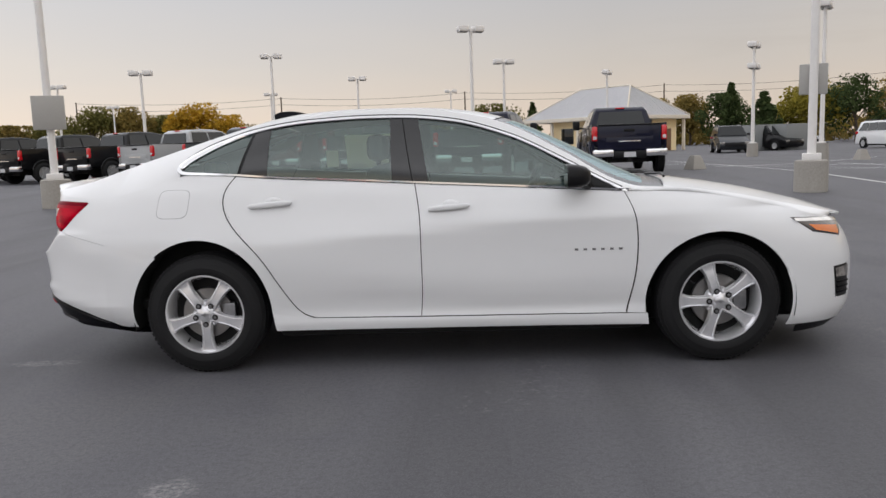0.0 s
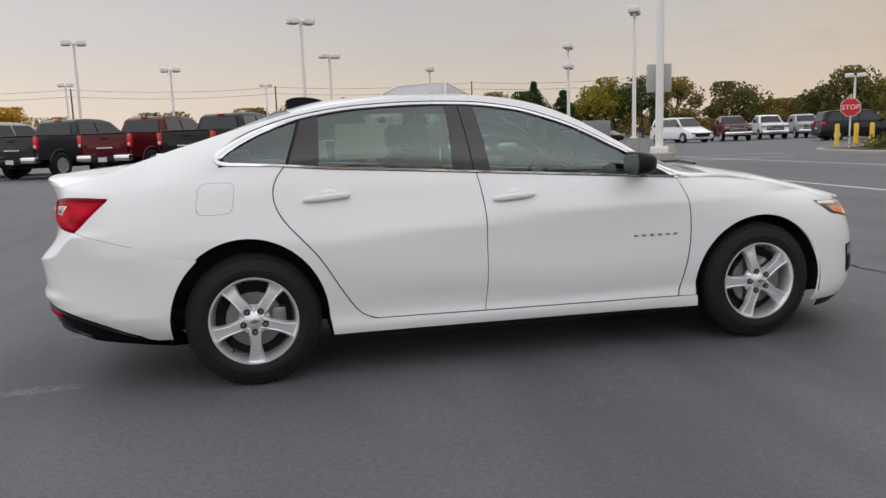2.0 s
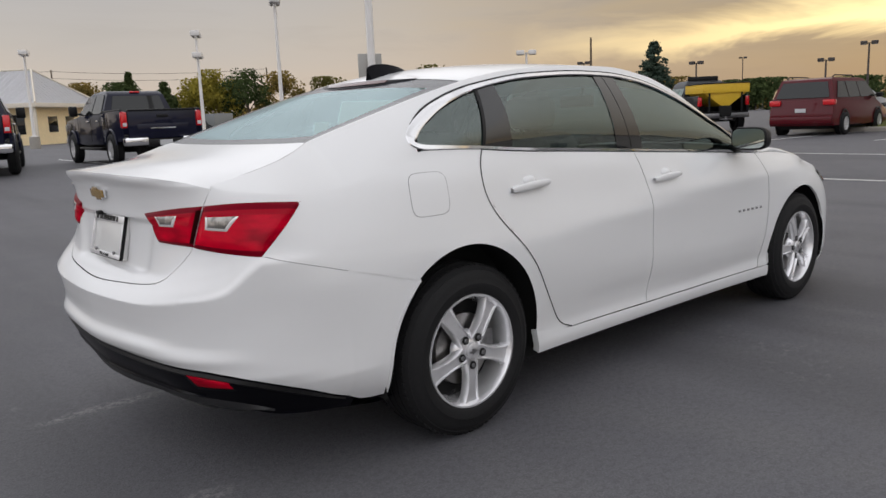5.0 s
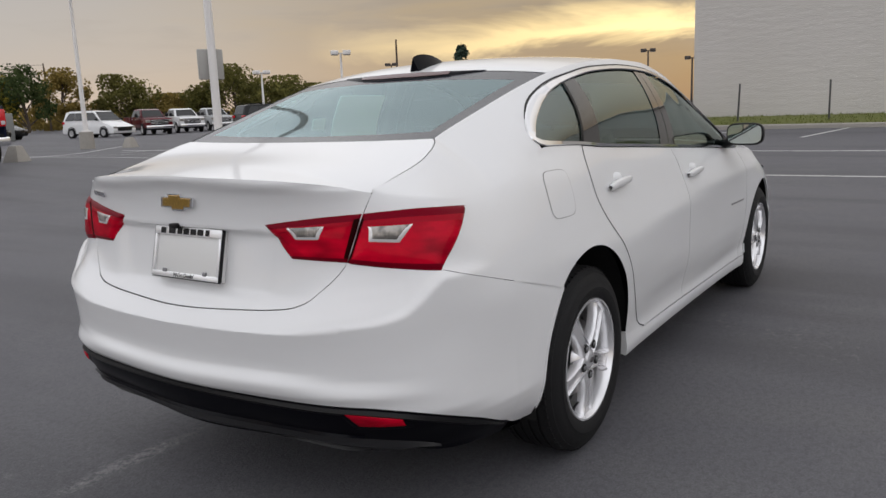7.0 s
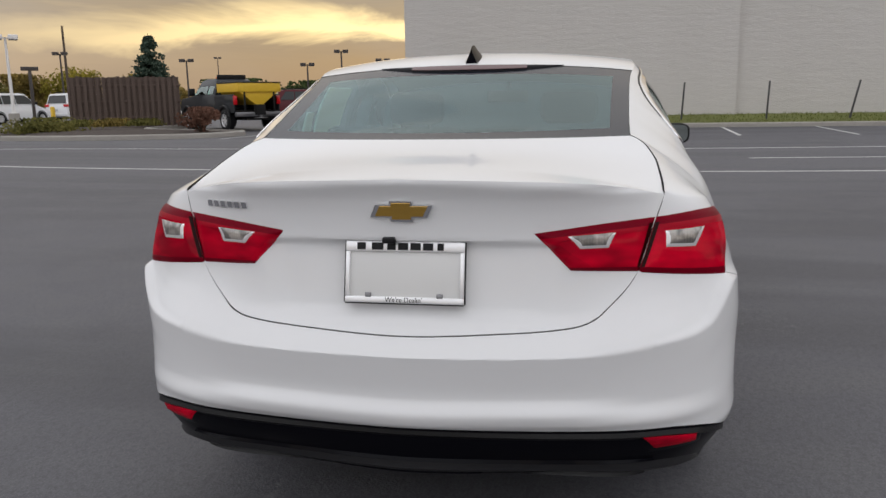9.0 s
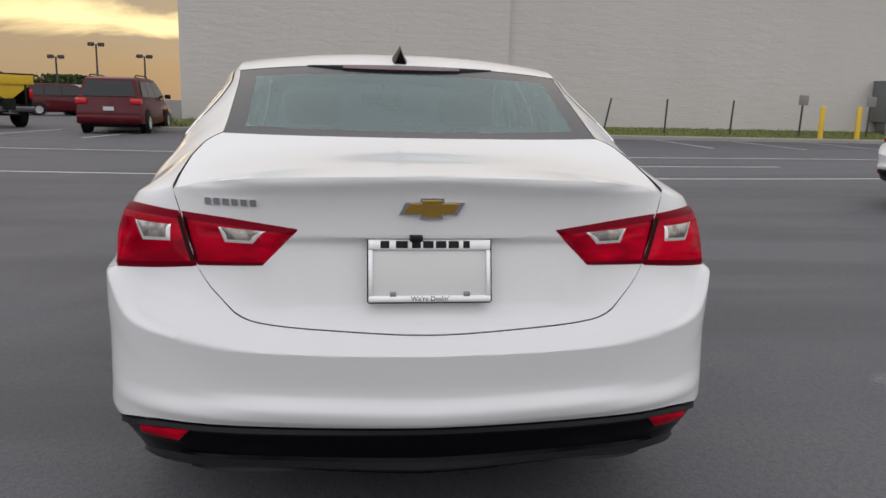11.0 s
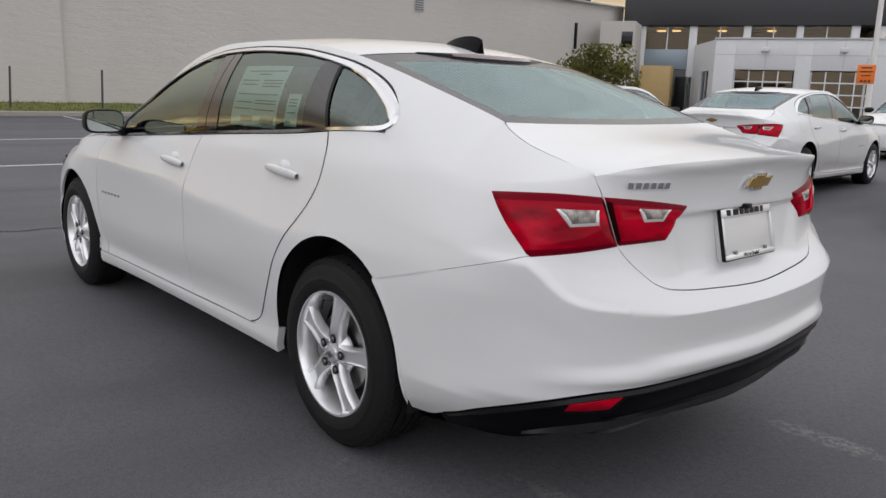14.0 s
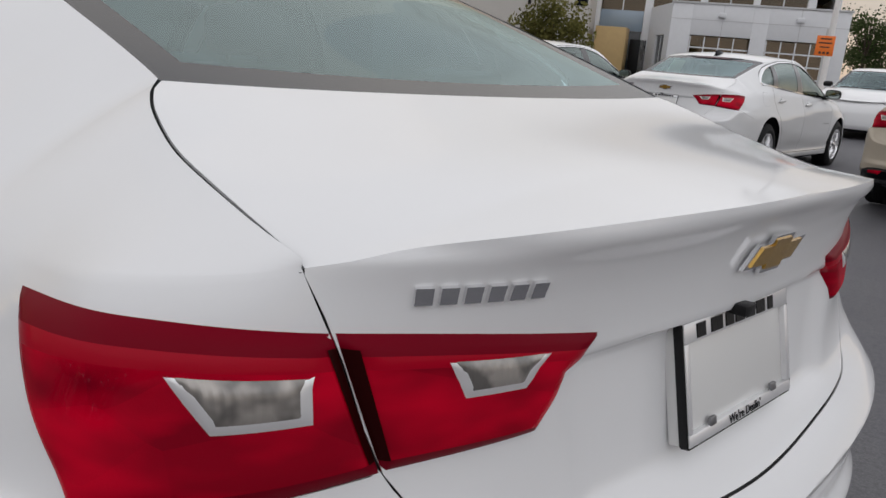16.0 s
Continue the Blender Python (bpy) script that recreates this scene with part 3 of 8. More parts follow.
def shared(marks, *curves):
    """Border curves run one after the other, changing over at the marks."""
    m = [0.0, *marks, 1.0]

    def f(v):
        v = np.asarray(v, float)
        k = np.clip(np.searchsorted(m, v, side="right") - 1, 0, len(curves) - 1)
        parts = [c(np.clip((v - m[i]) / (m[i + 1] - m[i]), 0, 1)) for i, c in enumerate(curves)]
        return sum(np.where(k == i, p[0], 0) for i, p in enumerate(parts)), sum(np.where(k == i, p[1], 0) for i, p in enumerate(parts))

    return f


WB = 1.4145
XR = 1.404
XA = 1.422
DOOR_B = through_pts((-0.207, 0.292), (-0.196, 0.425), (-0.195, 0.642), (-0.199, 0.856), (-0.222, 1.02))
DOOR_A = through_pts((0.911, 0.285), (0.956, 0.487), (0.971, 0.701), (0.950, 0.853), (0.910, 0.9475))
DOOR_C = through_pts((-0.79, 0.300), (-0.855, 0.325), (-0.925, 0.405), (-0.99, 0.51), (-1.07, 0.64), (-1.17, 0.755), (-1.25, 0.86), (-1.276, 0.95), (-1.262, 1.02), (-1.215, 1.087))
BELT = lambda x0, x1: (lambda v: (x0 + (x1 - x0) * np.asarray(v), TOP_Z(s_of_x(x0 + (x1 - x0) * np.asarray(v)))))
SIDE_TOP = spline((-1.545, 1.112), (-1.535, 1.150), (-1.47, 1.212), (-1.32, 1.284), (-1.12, 1.342), (-0.80, 1.386), (-0.48, 1.398), (-0.26, 1.393), (-0.01, 1.366), (0.30, 1.276), (0.61, 1.122), (0.80, 1.015), (0.94, 0.946))


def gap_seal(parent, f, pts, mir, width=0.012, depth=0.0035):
    """A black strip just under the gap between two panels, drawn as its shade."""
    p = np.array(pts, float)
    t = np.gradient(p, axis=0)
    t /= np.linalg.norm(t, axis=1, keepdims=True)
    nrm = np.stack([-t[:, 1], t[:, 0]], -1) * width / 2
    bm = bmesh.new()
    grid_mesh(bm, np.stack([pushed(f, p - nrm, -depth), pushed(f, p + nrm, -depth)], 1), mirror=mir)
    part("gap_seal", bm, DARK, parent, "black strip standing in for shade in the panel gap")


def build_car():
    car = empty("car", pose(0, 0, 0), "white four-door sedan with silver alloy wheels parked on asphalt", "car")

    # body shell: quarter panels, pillars and roof in one skin
    bm = bmesh.new()
    for mir in (False, True):
        sa = lambda x: float(s_of_x(x))
        s0, s1 = s_at_y(0.636, 1.03), float(s_of_x(-1.215))
        cols = np.concatenate([np.linspace(s0, float(s_of_x(-1.56)), 46), np.linspace(float(s_of_x(-1.56)), s1, 60)[1:]])
        u = np.interp(cols, [s0, sa(-1.60), sa(-1.49), sa(-1.37), s1], [0, 0.42, 0.663, 0.9, 1])
        # quarter panel, from the lamp and the bumper seam over the wheel opening to the rear door
        sq = s_at_x(-2.205, 0.814)
        low = shared([0.18, 0.56, 0.90], lambda v: (s_at_y(0.580, 0.836) + (sq - s_at_y(0.580, 0.836)) * v, 0.836 - 0.022 * v), lambda v: (sq + (sa(-XA - 0.392 * np.cos(np.radians(51))) - sq) * v, 0.814 - 0.156 * v),
                     lambda v: (s_of_x(-XA + 0.392 * np.cos(np.radians(129 - 129 * v))), 0.335 + 0.416 * np.sin(np.radians(129 - 129 * v))),
                     lambda v: (s_of_x(-XA + 0.392 + (XA - 0.392 - 0.79) * v * v), 0.335 - 0.035 * v))
        nb = 61
        ub = np.linspace(0, 1, nb)
        topc = lambda v: (s0 + (s1 - s0) * np.asarray(v), TOP_Z(s0 + (s1 - s0) * np.asarray(v)))
        dc = lambda v: (s_of_x(DOOR_C(v)[0]), DOOR_C(v)[1])
        # border parameters so that the top row falls on the shared columns
        sl0, sl1 = s_at_y(0.580, 0.836), s_at_y(0.6185, 0.967)
        zl = lambda v: 0.836 + (float(TOP_Z(s0)) - 0.836) * np.asarray(v)
        left = lambda v: (np.interp(zl(v), [0.836, 0.967, float(TOP_Z(s0))], [sl0, sl1, s0]), zl(v))
        nv = 30
        uu = u[:, None] + 0 * np.linspace(0, 1, nv)[None]
        vv = 0 * u[:, None] + np.linspace(0, 1, nv)[None]
        f = lambda c, t: np.stack(c(t), -1)
        T = np.stack([cols[:, None] + 0 * vv, TOP_Z(cols)[:, None] + 0 * vv], -1)
        L, R, B = f(left, vv), f(dc, vv), f(low, uu)
        c00, c01, c10, c11 = (np.array(c) for c in (left(0.0), left(1.0), dc(0.0), dc(1.0)))
        a, b = uu[..., None], vv[..., None]
        ease = lambda q: q * q * (3 - 2 * q)
        dom = (1 - b) * B + b * T + ease(np.clip(a * 10 - 9, 0, 1)) * (R - (1 - b) * c10 - b * c11) + ease(np.clip(1 - a * 10, 0, 1)) * (L - (1 - b) * c00 - b * c01)
        # keep the narrow strip between wheel opening and door clear of the opening
        for lap in range(300):
            px, pz = plan_x(dom[..., 0]) + XA, dom[..., 1] - 0.335
            rho = np.hypot(px / 0.392, pz / 0.416)
            floor_rho = 1 + 0.05 * np.minimum(1, 4 * vv) * (uu > 0.6)
            grow = np.where((px > -0.1) & (pz > 0) & (vv > 0), np.maximum(1, floor_rho / np.maximum(rho, 0.3)), 1)
            dom = np.stack([np.where(grow > 1, s_of_x(px * grow - XA), dom[..., 0]), pz * grow + 0.335], -1)
            dom[1:-1, 1:-1] = 0.25 * (dom[:-2, 1:-1] + dom[2:, 1:-1] + dom[1:-1, :-2] + dom[1:-1, 2:])
        # no line may cross the door gap
        for c in range(len(cols) - 2, 60, -1):
            dom[c, 1:-1, 0] = np.minimum(dom[c, 1:-1, 0], dom[c + 1, 1:-1, 0] - 0.0008)
        grid_mesh(bm, lower(dom[..., 0], dom[..., 1]), mirror=mir)
        # behind the side windows, up to the rail
        back = cols[cols <= sa(-1.56) + 1e-6]
        tau = np.linspace(0, 1, 17)
        grid_mesh(bm, flank(back[:, None], tau[None]), mirror=mir)
        # over the side windows
        xs = np.concatenate([np.linspace(-1.56, -1.3, 22), np.linspace(-1.3, 0.93, 80)[1:]])
        ss = s_of_x(xs)
        zt = TOP_Z(ss)
        zd = np.where(xs < -1.532, zt, np.maximum(SIDE_TOP(xs), zt))
        t0 = np.clip((zd - zt) / (RAIL_Z(xs) - zt), 0, 0.985)
        tt = t0[:, None] + (1 - t0[:, None]) * np.linspace(0, 1, 17)[None]
        grid_mesh(bm, flank(ss[:, None], tt), mirror=mir)
    # roof skin
    xs = np.linspace(-1.16, 0.22, 64)
    w = np.linspace(-1, 1, 61)
    bow = np.linspace(-0.03, 0.09, 64)
    X = xs[:, None] + bow[:, None] * (1 - w[None] ** 2)
    Y = RAIL_Y(xs)[:, None] * w[None]
    yy = Y * 1.0
    grid_mesh(bm, np.stack([X, yy, np.where(np.abs(w[None]) > 0.999, RAIL_Z(xs)[:, None], upper(X, yy))], -1), flip=True)
    weld(bm)
    bmesh.ops.recalc_face_normals(bm, faces=bm.faces[:])
    shell = part("body_shell", bm, WHITE_PAINT, car, "white painted body")

    for mir in (False, True):
        sg = -1 if mir else 1
        S = lambda d: side(d[..., 0], d[..., 1])
        # doors
        e = 0.0025
        d = coons(DOOR_C, DOOR_B, through_pts((-0.79, 0.300), (-0.207, 0.292)), BELT(-1.215, -0.222), 46, 40, e)
        bm = bmesh.new(); grid_mesh(bm, S(d), mirror=mir); flange(bm)
        rear_door = part("rear_door", bm, WHITE_PAINT, car)
        d = coons(DOOR_B, DOOR_A, through_pts((-0.207, 0.292), (0.911, 0.285)), BELT(-0.222, 0.910), 46, 40, e)
        bm = bmesh.new(); grid_mesh(bm, S(d), mirror=mir); flange(bm)
        front_door = part("front_door", bm, WHITE_PAINT, car)
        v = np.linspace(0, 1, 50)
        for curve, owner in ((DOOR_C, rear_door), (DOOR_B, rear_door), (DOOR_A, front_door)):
            # rear door's gap shade is drawn as a thin line above the paint
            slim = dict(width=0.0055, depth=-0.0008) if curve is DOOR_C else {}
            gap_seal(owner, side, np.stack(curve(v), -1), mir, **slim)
        # sill
        bm = bmesh.new()
        d = coons(through_pts((-1.012, 0.230), (-1.028, 0.332)), through_pts((1.035, 0.218), (1.028, 0.30)), through_pts((-1.012, 0.230), (1.035, 0.218)), joined(through_pts((-1.028, 0.332), (-0.79, 0.296)), through_pts((-0.79, 0.296), (-0.2, 0.288)), through_pts((-0.2, 0.288), (0.915, 0.281)), through_pts((0.915, 0.281), (1.028, 0.281))), 60, 10)
        grid_mesh(bm, S(d), mirror=mir); flange(bm, 0.03)
        part("sill", bm, WHITE_PAINT, car)
        # front wing
        bm = bmesh.new()
        low = shared([0.1], through_pts((0.915, 0.285), (1.018, 0.282)), arch(WB, 0.40, 188, 28, 0.335, 0.96))
        d = ruled(DOOR_A, through_pts((1.767, 0.515), (1.80, 0.66), (1.80, 0.825)), low, BELT(0.910, 1.80), 90, 34, e)
        grid_mesh(bm, S(d), mirror=mir)
        xs = np.linspace(0.93, 2.2, 64)
        grid_mesh(bm, flank(s_of_x(xs)[:, None], np.linspace(0, 1, 9)[None]), mirror=mir)
        weld(bm); flange(bm)
        part("front_wing", bm, WHITE_PAINT, car)

    # bonnet
    bm = bmesh.new()
    xs = np.linspace(1.13, 2.20, 50)
    w = np.linspace(-1, 1, 51)
    X = xs[:, None] + np.linspace(0.10, 0.12, 50)[:, None] * (1 - w[None] ** 2)
    Y = RAIL_Y(xs)[:, None] * w[None] * 0.996
    grid_mesh(bm, np.stack([X, Y, upper(X, Y)], -1), flip=True)
    flange(bm)
    part("bonnet", bm, WHITE_PAINT, car)
    # nose strip between bonnet and bumper
    bm = bmesh.new()
    a = np.stack([X[-1], Y[-1], upper(X[-1], Y[-1])], -1)
    sn = S_END + (float(s_of_x(2.18)) - S_END) * np.abs(w)
    b = lower(sn, TOP_Z(sn))
    b[:, 1] *= np.sign(w)
    mid = 0.5 * (a + b) + np.array([0.012, 0, 0.006])
    grid_mesh(bm, np.stack([a + np.array([0.002, 0, -0.002]), mid, b], 0))
    bmesh.ops.recalc_face_normals(bm, faces=bm.faces[:])
    part("nose_strip", bm, WHITE_PAINT, car)

    # boot lid: deck and tail face
    bm = bmesh.new()
    w = np.linspace(-1, 1, 61)
    sl = s_at_y(0.634, 1.03) * np.abs(w)
    lip = lower(sl, TOP_Z(sl))
    lip[:, 1] *= np.sign(w)
    front = np.stack([-1.885 - 0.045 * (1 - w**2), RAIL_Y(-1.885) * w * 0.9915], -1)
    t = np.linspace(0, 1, 40)
    side_y = RAIL_Y(-1.885 + (-2.295 + 1.885) * t) * 0.9915
    rows = []
    zl = upper(lip[:, 0], lip[:, 1])
    for k, tk in enumerate(t):
        x = front[:, 0] * (1 - tk) + lip[:, 0] * tk
        y = side_y[k] * w * (1 - tk**8) + lip[:, 1] * tk**8
        rows.append(np.stack([x, y, upper(x, y) + (lip[:, 2] - zl) * tk**5], -1))
    grid_mesh(bm, np.array(rows))
    seam_z = spline((-0.2, 0.6945), (0.0, 0.688), (s_at_y(0.24, 0.7), 0.697), (s_at_y(0.42, 0.71), 0.712), (s_at_y(0.47, 0.73), 0.728), (s_at_y(0.515, 0.765), 0.765), (s_at_y(0.55, 0.80), 0.80), (s_at_y(0.576, 0.836), 0.838), (s_at_y(0.6155, 0.967), 0.967), (s_at_y(0.634, 1.03), 1.02))
    v = np.linspace(0, 1, 60)
    zz = seam_z(sl)[None] + (TOP_Z(sl) - seam_z(sl))[None] * v[:, None]
    face = lower(np.broadcast_to(sl[None], zz.shape), zz)
    face[..., 1] *= np.sign(w)[None]
    grid_mesh(bm, face, flip=True)
    weld(bm, 0.001)
    flange(bm)
    lid = part("boot_lid", bm, WHITE_PAINT, car)
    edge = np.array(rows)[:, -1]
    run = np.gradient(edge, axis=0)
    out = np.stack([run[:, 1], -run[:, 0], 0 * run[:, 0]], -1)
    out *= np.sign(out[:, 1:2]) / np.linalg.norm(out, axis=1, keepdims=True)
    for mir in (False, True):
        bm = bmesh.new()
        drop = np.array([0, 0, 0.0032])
        # black strip along the lid's edge draws the shade of its gap
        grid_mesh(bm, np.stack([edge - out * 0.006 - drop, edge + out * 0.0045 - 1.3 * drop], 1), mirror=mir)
        part("gap_seal", bm, DARK, lid, "black strip standing in for shade in the panel gap")
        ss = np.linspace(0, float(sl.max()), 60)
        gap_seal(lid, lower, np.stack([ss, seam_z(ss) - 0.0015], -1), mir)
    sb = s_at_y(0.578, 0.836)

    # rear bumper: painted upper and black lower
    bm = bmesh.new()
    sm = float(s_of_x(-XA - 0.392 * np.cos(np.radians(51))))
    for mir in (False, True):
        cols = np.concatenate([np.linspace(0, sb, 40), np.linspace(sb, sm, 90)[1:]])
        up = np.where(cols <= sb, seam_z(cols) - 0.003, np.interp(cols, [sb, s_at_x(-2.205, 0.814), sm], [0.836, 0.814, 0.658]) - 0.0015)
        dn = BUMPER_EDGE(cols)
        zz = dn[:, None] + (up - dn)[:, None] * np.linspace(0, 1, 76)[None]
        g = lower(np.broadcast_to(cols[:, None], zz.shape), zz)
        # trimmed along the wheel opening
        edge = -XA - 0.390 * np.sqrt(np.clip(1 - ((zz - 0.335) / 0.416) ** 2, 0, 1))
        push = np.clip((g[..., 0] + 1.95) / 0.25, 0, 1)
        g[..., 0] = np.where(g[..., 0] > -1.95, -1.95 + (edge + 1.95) * push, g[..., 0])
        grid_mesh(bm, g, flip=False, mirror=mir)
    weld(bm)
    flange(bm)
    bumper = part("rear_bumper", bm, WHITE_PAINT, car)
    bm = bmesh.new()
    for mir in (False, True):
        cols = np.linspace(0, float(s_of_x(-1.93)), 70)
        up = BUMPER_EDGE(cols) - 0.004
        dn = spline((0.0, 0.297), (0.255, 0.299), (0.493, 0.314), (0.716, 0.316), (0.83, 0.298), (0.92, 0.276), (1.04, 0.264), (1.22, 0.245))(cols)
        zz = dn[:, None] + (up - dn)[:, None] * np.linspace(0, 1, 14)[None]
        g = lower(np.broadcast_to(cols[:, None], zz.shape), zz)
        grid_mesh(bm, g, mirror=mir)
        under = g[:, 0].copy()
        rows = np.stack([under, under + np.array([0.12, 0, -0.02]), under * np.array([1, 0.9, 1]) + np.array([0.45, 0, -0.03])], 1)
        grid_mesh(bm, rows, flip=True, mirror=mir)
    weld(bm)
    valance = part("lower_valance", bm, GLOSS_BLACK, bumper, "gloss black lower valance")
    for name, za, zb, reach, off, mat in (("valance_strip", 0.0, 0.020, 1.18, 0.007, TRIM), ("valance_ridge", 0.088, 0.100, 0.66, 0.008, GLOSS_BLACK), ("valance_lip", 0.098, 0.138, 0.92, 0.010, LIP_GREY)):
        bm = bmesh.new()
        for mir in (False, True):
            cols = np.linspace(0, reach, 60)
            top = BUMPER_EDGE(cols) - 0.006
            taper = np.clip((reach - cols) / 0.15, 0.05, 1)
            zz = np.stack([top - za - 0.002, top - za - (zb - za) * 0.5 * taper - 0.002, top - za - (zb - za) * taper - 0.002], 1)
            g = pushed(lower, np.stack([np.broadcast_to(cols[:, None], zz.shape), zz], -1), np.array([[0.0, off, 0.0]]) + 0 * zz)
            grid_mesh(bm, g, mirror=mir)
        weld(bm)
        bmesh.ops.recalc_face_normals(bm, faces=bm.faces[:])
        part(name, bm, mat, valance, "dull dark grey lower lip" if mat is LIP_GREY else "")
    for mir in (False, True):
        bm = bmesh.new()
        cols = np.linspace(0.30, 0.66, 24)
        drop = 0.020 * np.sin(np.pi * np.linspace(0.04, 0.96, 24)) ** 0.5
        g = lower(cols, 0.300 + 0 * cols)
        top = g + np.array([0.015, 0, 0])
        low = g + np.stack([0 * drop + 0.030, 0 * drop, -drop], -1)
        grid_mesh(bm, np.stack([top, g + np.stack([0 * drop + 0.008, 0 * drop, -0.6 * drop], -1), low, low + np.array([0.05, 0, 0.01])], 1), mirror=mir)
        bmesh.ops.recalc_face_normals(bm, faces=bm.faces[:])
        part("diffuser_blade", bm, LIP_GREY, valance, "dull dark grey blade under the bumper")

    # front bumper
    bm = bmesh.new()
    for mir in (False, True):
        cols = np.linspace(float(s_of_x(1.765)), S_END, 60)
        up = TOP_Z(cols)
        zz = 0.19 + (up - 0.19)[:, None] * np.linspace(0, 1, 30)[None]
        g = lower(np.broadcast_to(cols[:, None], zz.shape), zz)
        edge = WB + 0.405 * np.sqrt(np.clip(1 - ((zz - 0.335) / 0.39) ** 2, 0.05, 1))
        g[..., 0] = np.maximum(g[..., 0], np.where(zz < 0.52, edge, g[..., 0]))
        grid_mesh(bm, g, mirror=mir)
    weld(bm)
    flange(bm)
    part("front_bumper", bm, WHITE_PAINT, car)

    # inner dark hull behind the gaps
    bm = bmesh.new()
    for mir in (False, True):
        cols = np.linspace(0, S_END, 90)
        z = np.array([0.27, 0.5, 0.7, 0.86])
        zz = np.minimum(z[None] + 0 * cols[:, None], TOP_Z(cols)[:, None] - 0.06)
        g = lower(np.broadcast_to(cols[:, None], zz.shape), zz)
        g[..., 1] -= 0.05 + 0.16 * ((np.abs(np.abs(g[..., 0]) - WB) < 0.5) & (zz < 0.8))
        g[..., 1] = np.maximum(g[..., 1], 0)
        g[..., 0] *= 0.965
        grid_mesh(bm, g, mirror=mir)
        grid_mesh(bm, np.stack([g[:, 0], g[:, 0] * np.array([1, 0, 1])], 1), flip=True, mirror=mir)
    part("inner_body", bm, DARK, car)
    # floor pan, tank and exhaust box under the car
    bm = bmesh.new()
    box(bm, -1.02, 1.03, -0.80, 0.80, 0.175, 0.30, 0.03)
    box(bm, -2.12, -1.03, -0.55, 0.55, 0.24, 0.36, 0.03)
    box(bm, 1.04, 2.20, -0.62, 0.62, 0.185, 0.32, 0.03)
    part("underbody", bm, DARK, car, "black underbody")
    dress_car(car, bumper, shell)
    return car


def lens_material(name, light, dark):
    """Moulded red plastic: deep red with soft inner facets under a clear gloss."""
    m, n = material(name)
    pos = n.add("ShaderNodeTexCoord").outputs["Object"]
    cells = n.add("ShaderNodeTexVoronoi", {"Vector": n.scaled(pos, 7, 5, 11), "Scale": 1.0}).outputs["Color"]
    soft = n.noise(n.scaled(pos, 6, 6, 16), 1.2, 2.0)
    f = n.math("ADD", n.math("MULTIPLY", n.add("ShaderNodeSeparateColor", {0: cells}).outputs[0], 0.35), n.grey(soft, (0.35, 0.0), (0.65, 0.65)))
    fine = n.noise(pos, 420.0, 1.0)
    nor = n.add("ShaderNodeBump", {"Strength": 0.12, "Distance": 0.002, "Height": fine}).outputs[0]
    finish(n, n.add("ShaderNodeBsdfPrincipled", {"Base Color": n.mix(f, (*dark, 1), (*light, 1)), "Roughness": 0.3, "Normal": nor, "Specular IOR Level": 0.0, "Coat Weight": 0.3, "Coat Roughness": 0.015}).outputs[0])
    return m


def fluted_material():
    """Clear plastic over fine upright flutes and a grey reflector."""
    m, n = material("clear_lamp_lens")
    pos = n.add("ShaderNodeTexCoord").outputs["Object"]
    wave2 = n.math("SINE", n.math("MULTIPLY", n.add("ShaderNodeSeparateXYZ", {0: pos}).outputs[1], 900.0))
    nor = n.add("ShaderNodeBump", {"Strength": 0.2, "Distance": 0.003, "Height": wave2}).outputs[0]
    col = n.mix(n.grey(n.noise(pos, 30.0, 2.0), (0.4, 0.0), (0.6, 1.0)), (0.16, 0.15, 0.14, 1), (0.40, 0.37, 0.34, 1))
    finish(n, n.add("ShaderNodeBsdfPrincipled", {"Base Color": col, "Roughness": 0.3, "Metallic": 0.4, "Normal": nor, "Coat Weight": 1.0, "Coat Roughness": 0.02}).outputs[0])
    return m

LENS_RED = lens_material("red_lamp_lens", (0.66, 0.0005, 0.022), (0.14, 0.0005, 0.008))
LENS_BRIGHT = simple("bright_red_lens", (0.36, 0.0006, 0.014), 0.3, coat=0.12, coat_rough=0.02, spec=0.05)
LENS_DEEP = simple("deep_red_lens", (0.17, 0.0008, 0.010), 0.35, coat=0.05, coat_rough=0.02, spec=0.03)
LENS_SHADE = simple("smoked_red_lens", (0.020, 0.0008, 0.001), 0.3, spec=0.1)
LENS_CLEAR = fluted_material()
AMBER = simple("amber_lens", (0.7, 0.16, 0.01), 0.1, coat=1.0)
GOLD = simple("gold_badge", (0.55, 0.33, 0.06), 0.25, metal=0.7, coat=0.5, grain=0.15, scale=500)


def paper_material():
    """Thin printed paper that glows when lit from behind."""
    m, n = material("window_paper")
    tone = n.mix(n.grey(n.noise(n.add("ShaderNodeTexCoord").outputs["Object"], 30.0, 3.0), (0.4, 0.0), (0.6, 0.12)), (0.76, 0.79, 0.75, 1), (0.66, 0.70, 0.66, 1))
    a, b = n.add("ShaderNodeBsdfDiffuse", {0: tone}).outputs[0], n.add("ShaderNodeBsdfTranslucent", {0: (0.85, 0.80, 0.45, 1)}).outputs[0]
    finish(n, n.add("ShaderNodeMixShader", {0: 0.2, 1: a, 2: b}).outputs[0])
    return m


PAPER = paper_material()
INK = simple("printed_ink", (0.12, 0.16, 0.16), 0.7)
MIRROR = simple("mirror_glass", (0.42, 0.46, 0.44), 0.01, metal=1.0)
FRAME_CHROME = simple("worn_chrome", (0.86, 0.86, 0.87), 0.32, metal=0.55)
PLASTIC_WHITE = simple("white_plastic", (0.7, 0.7, 0.69), 0.35, coat=0.3)
DISC = simple("brake_disc", (0.32, 0.31, 0.30), 0.35, metal=1.0, grain=0.2, scale=150)


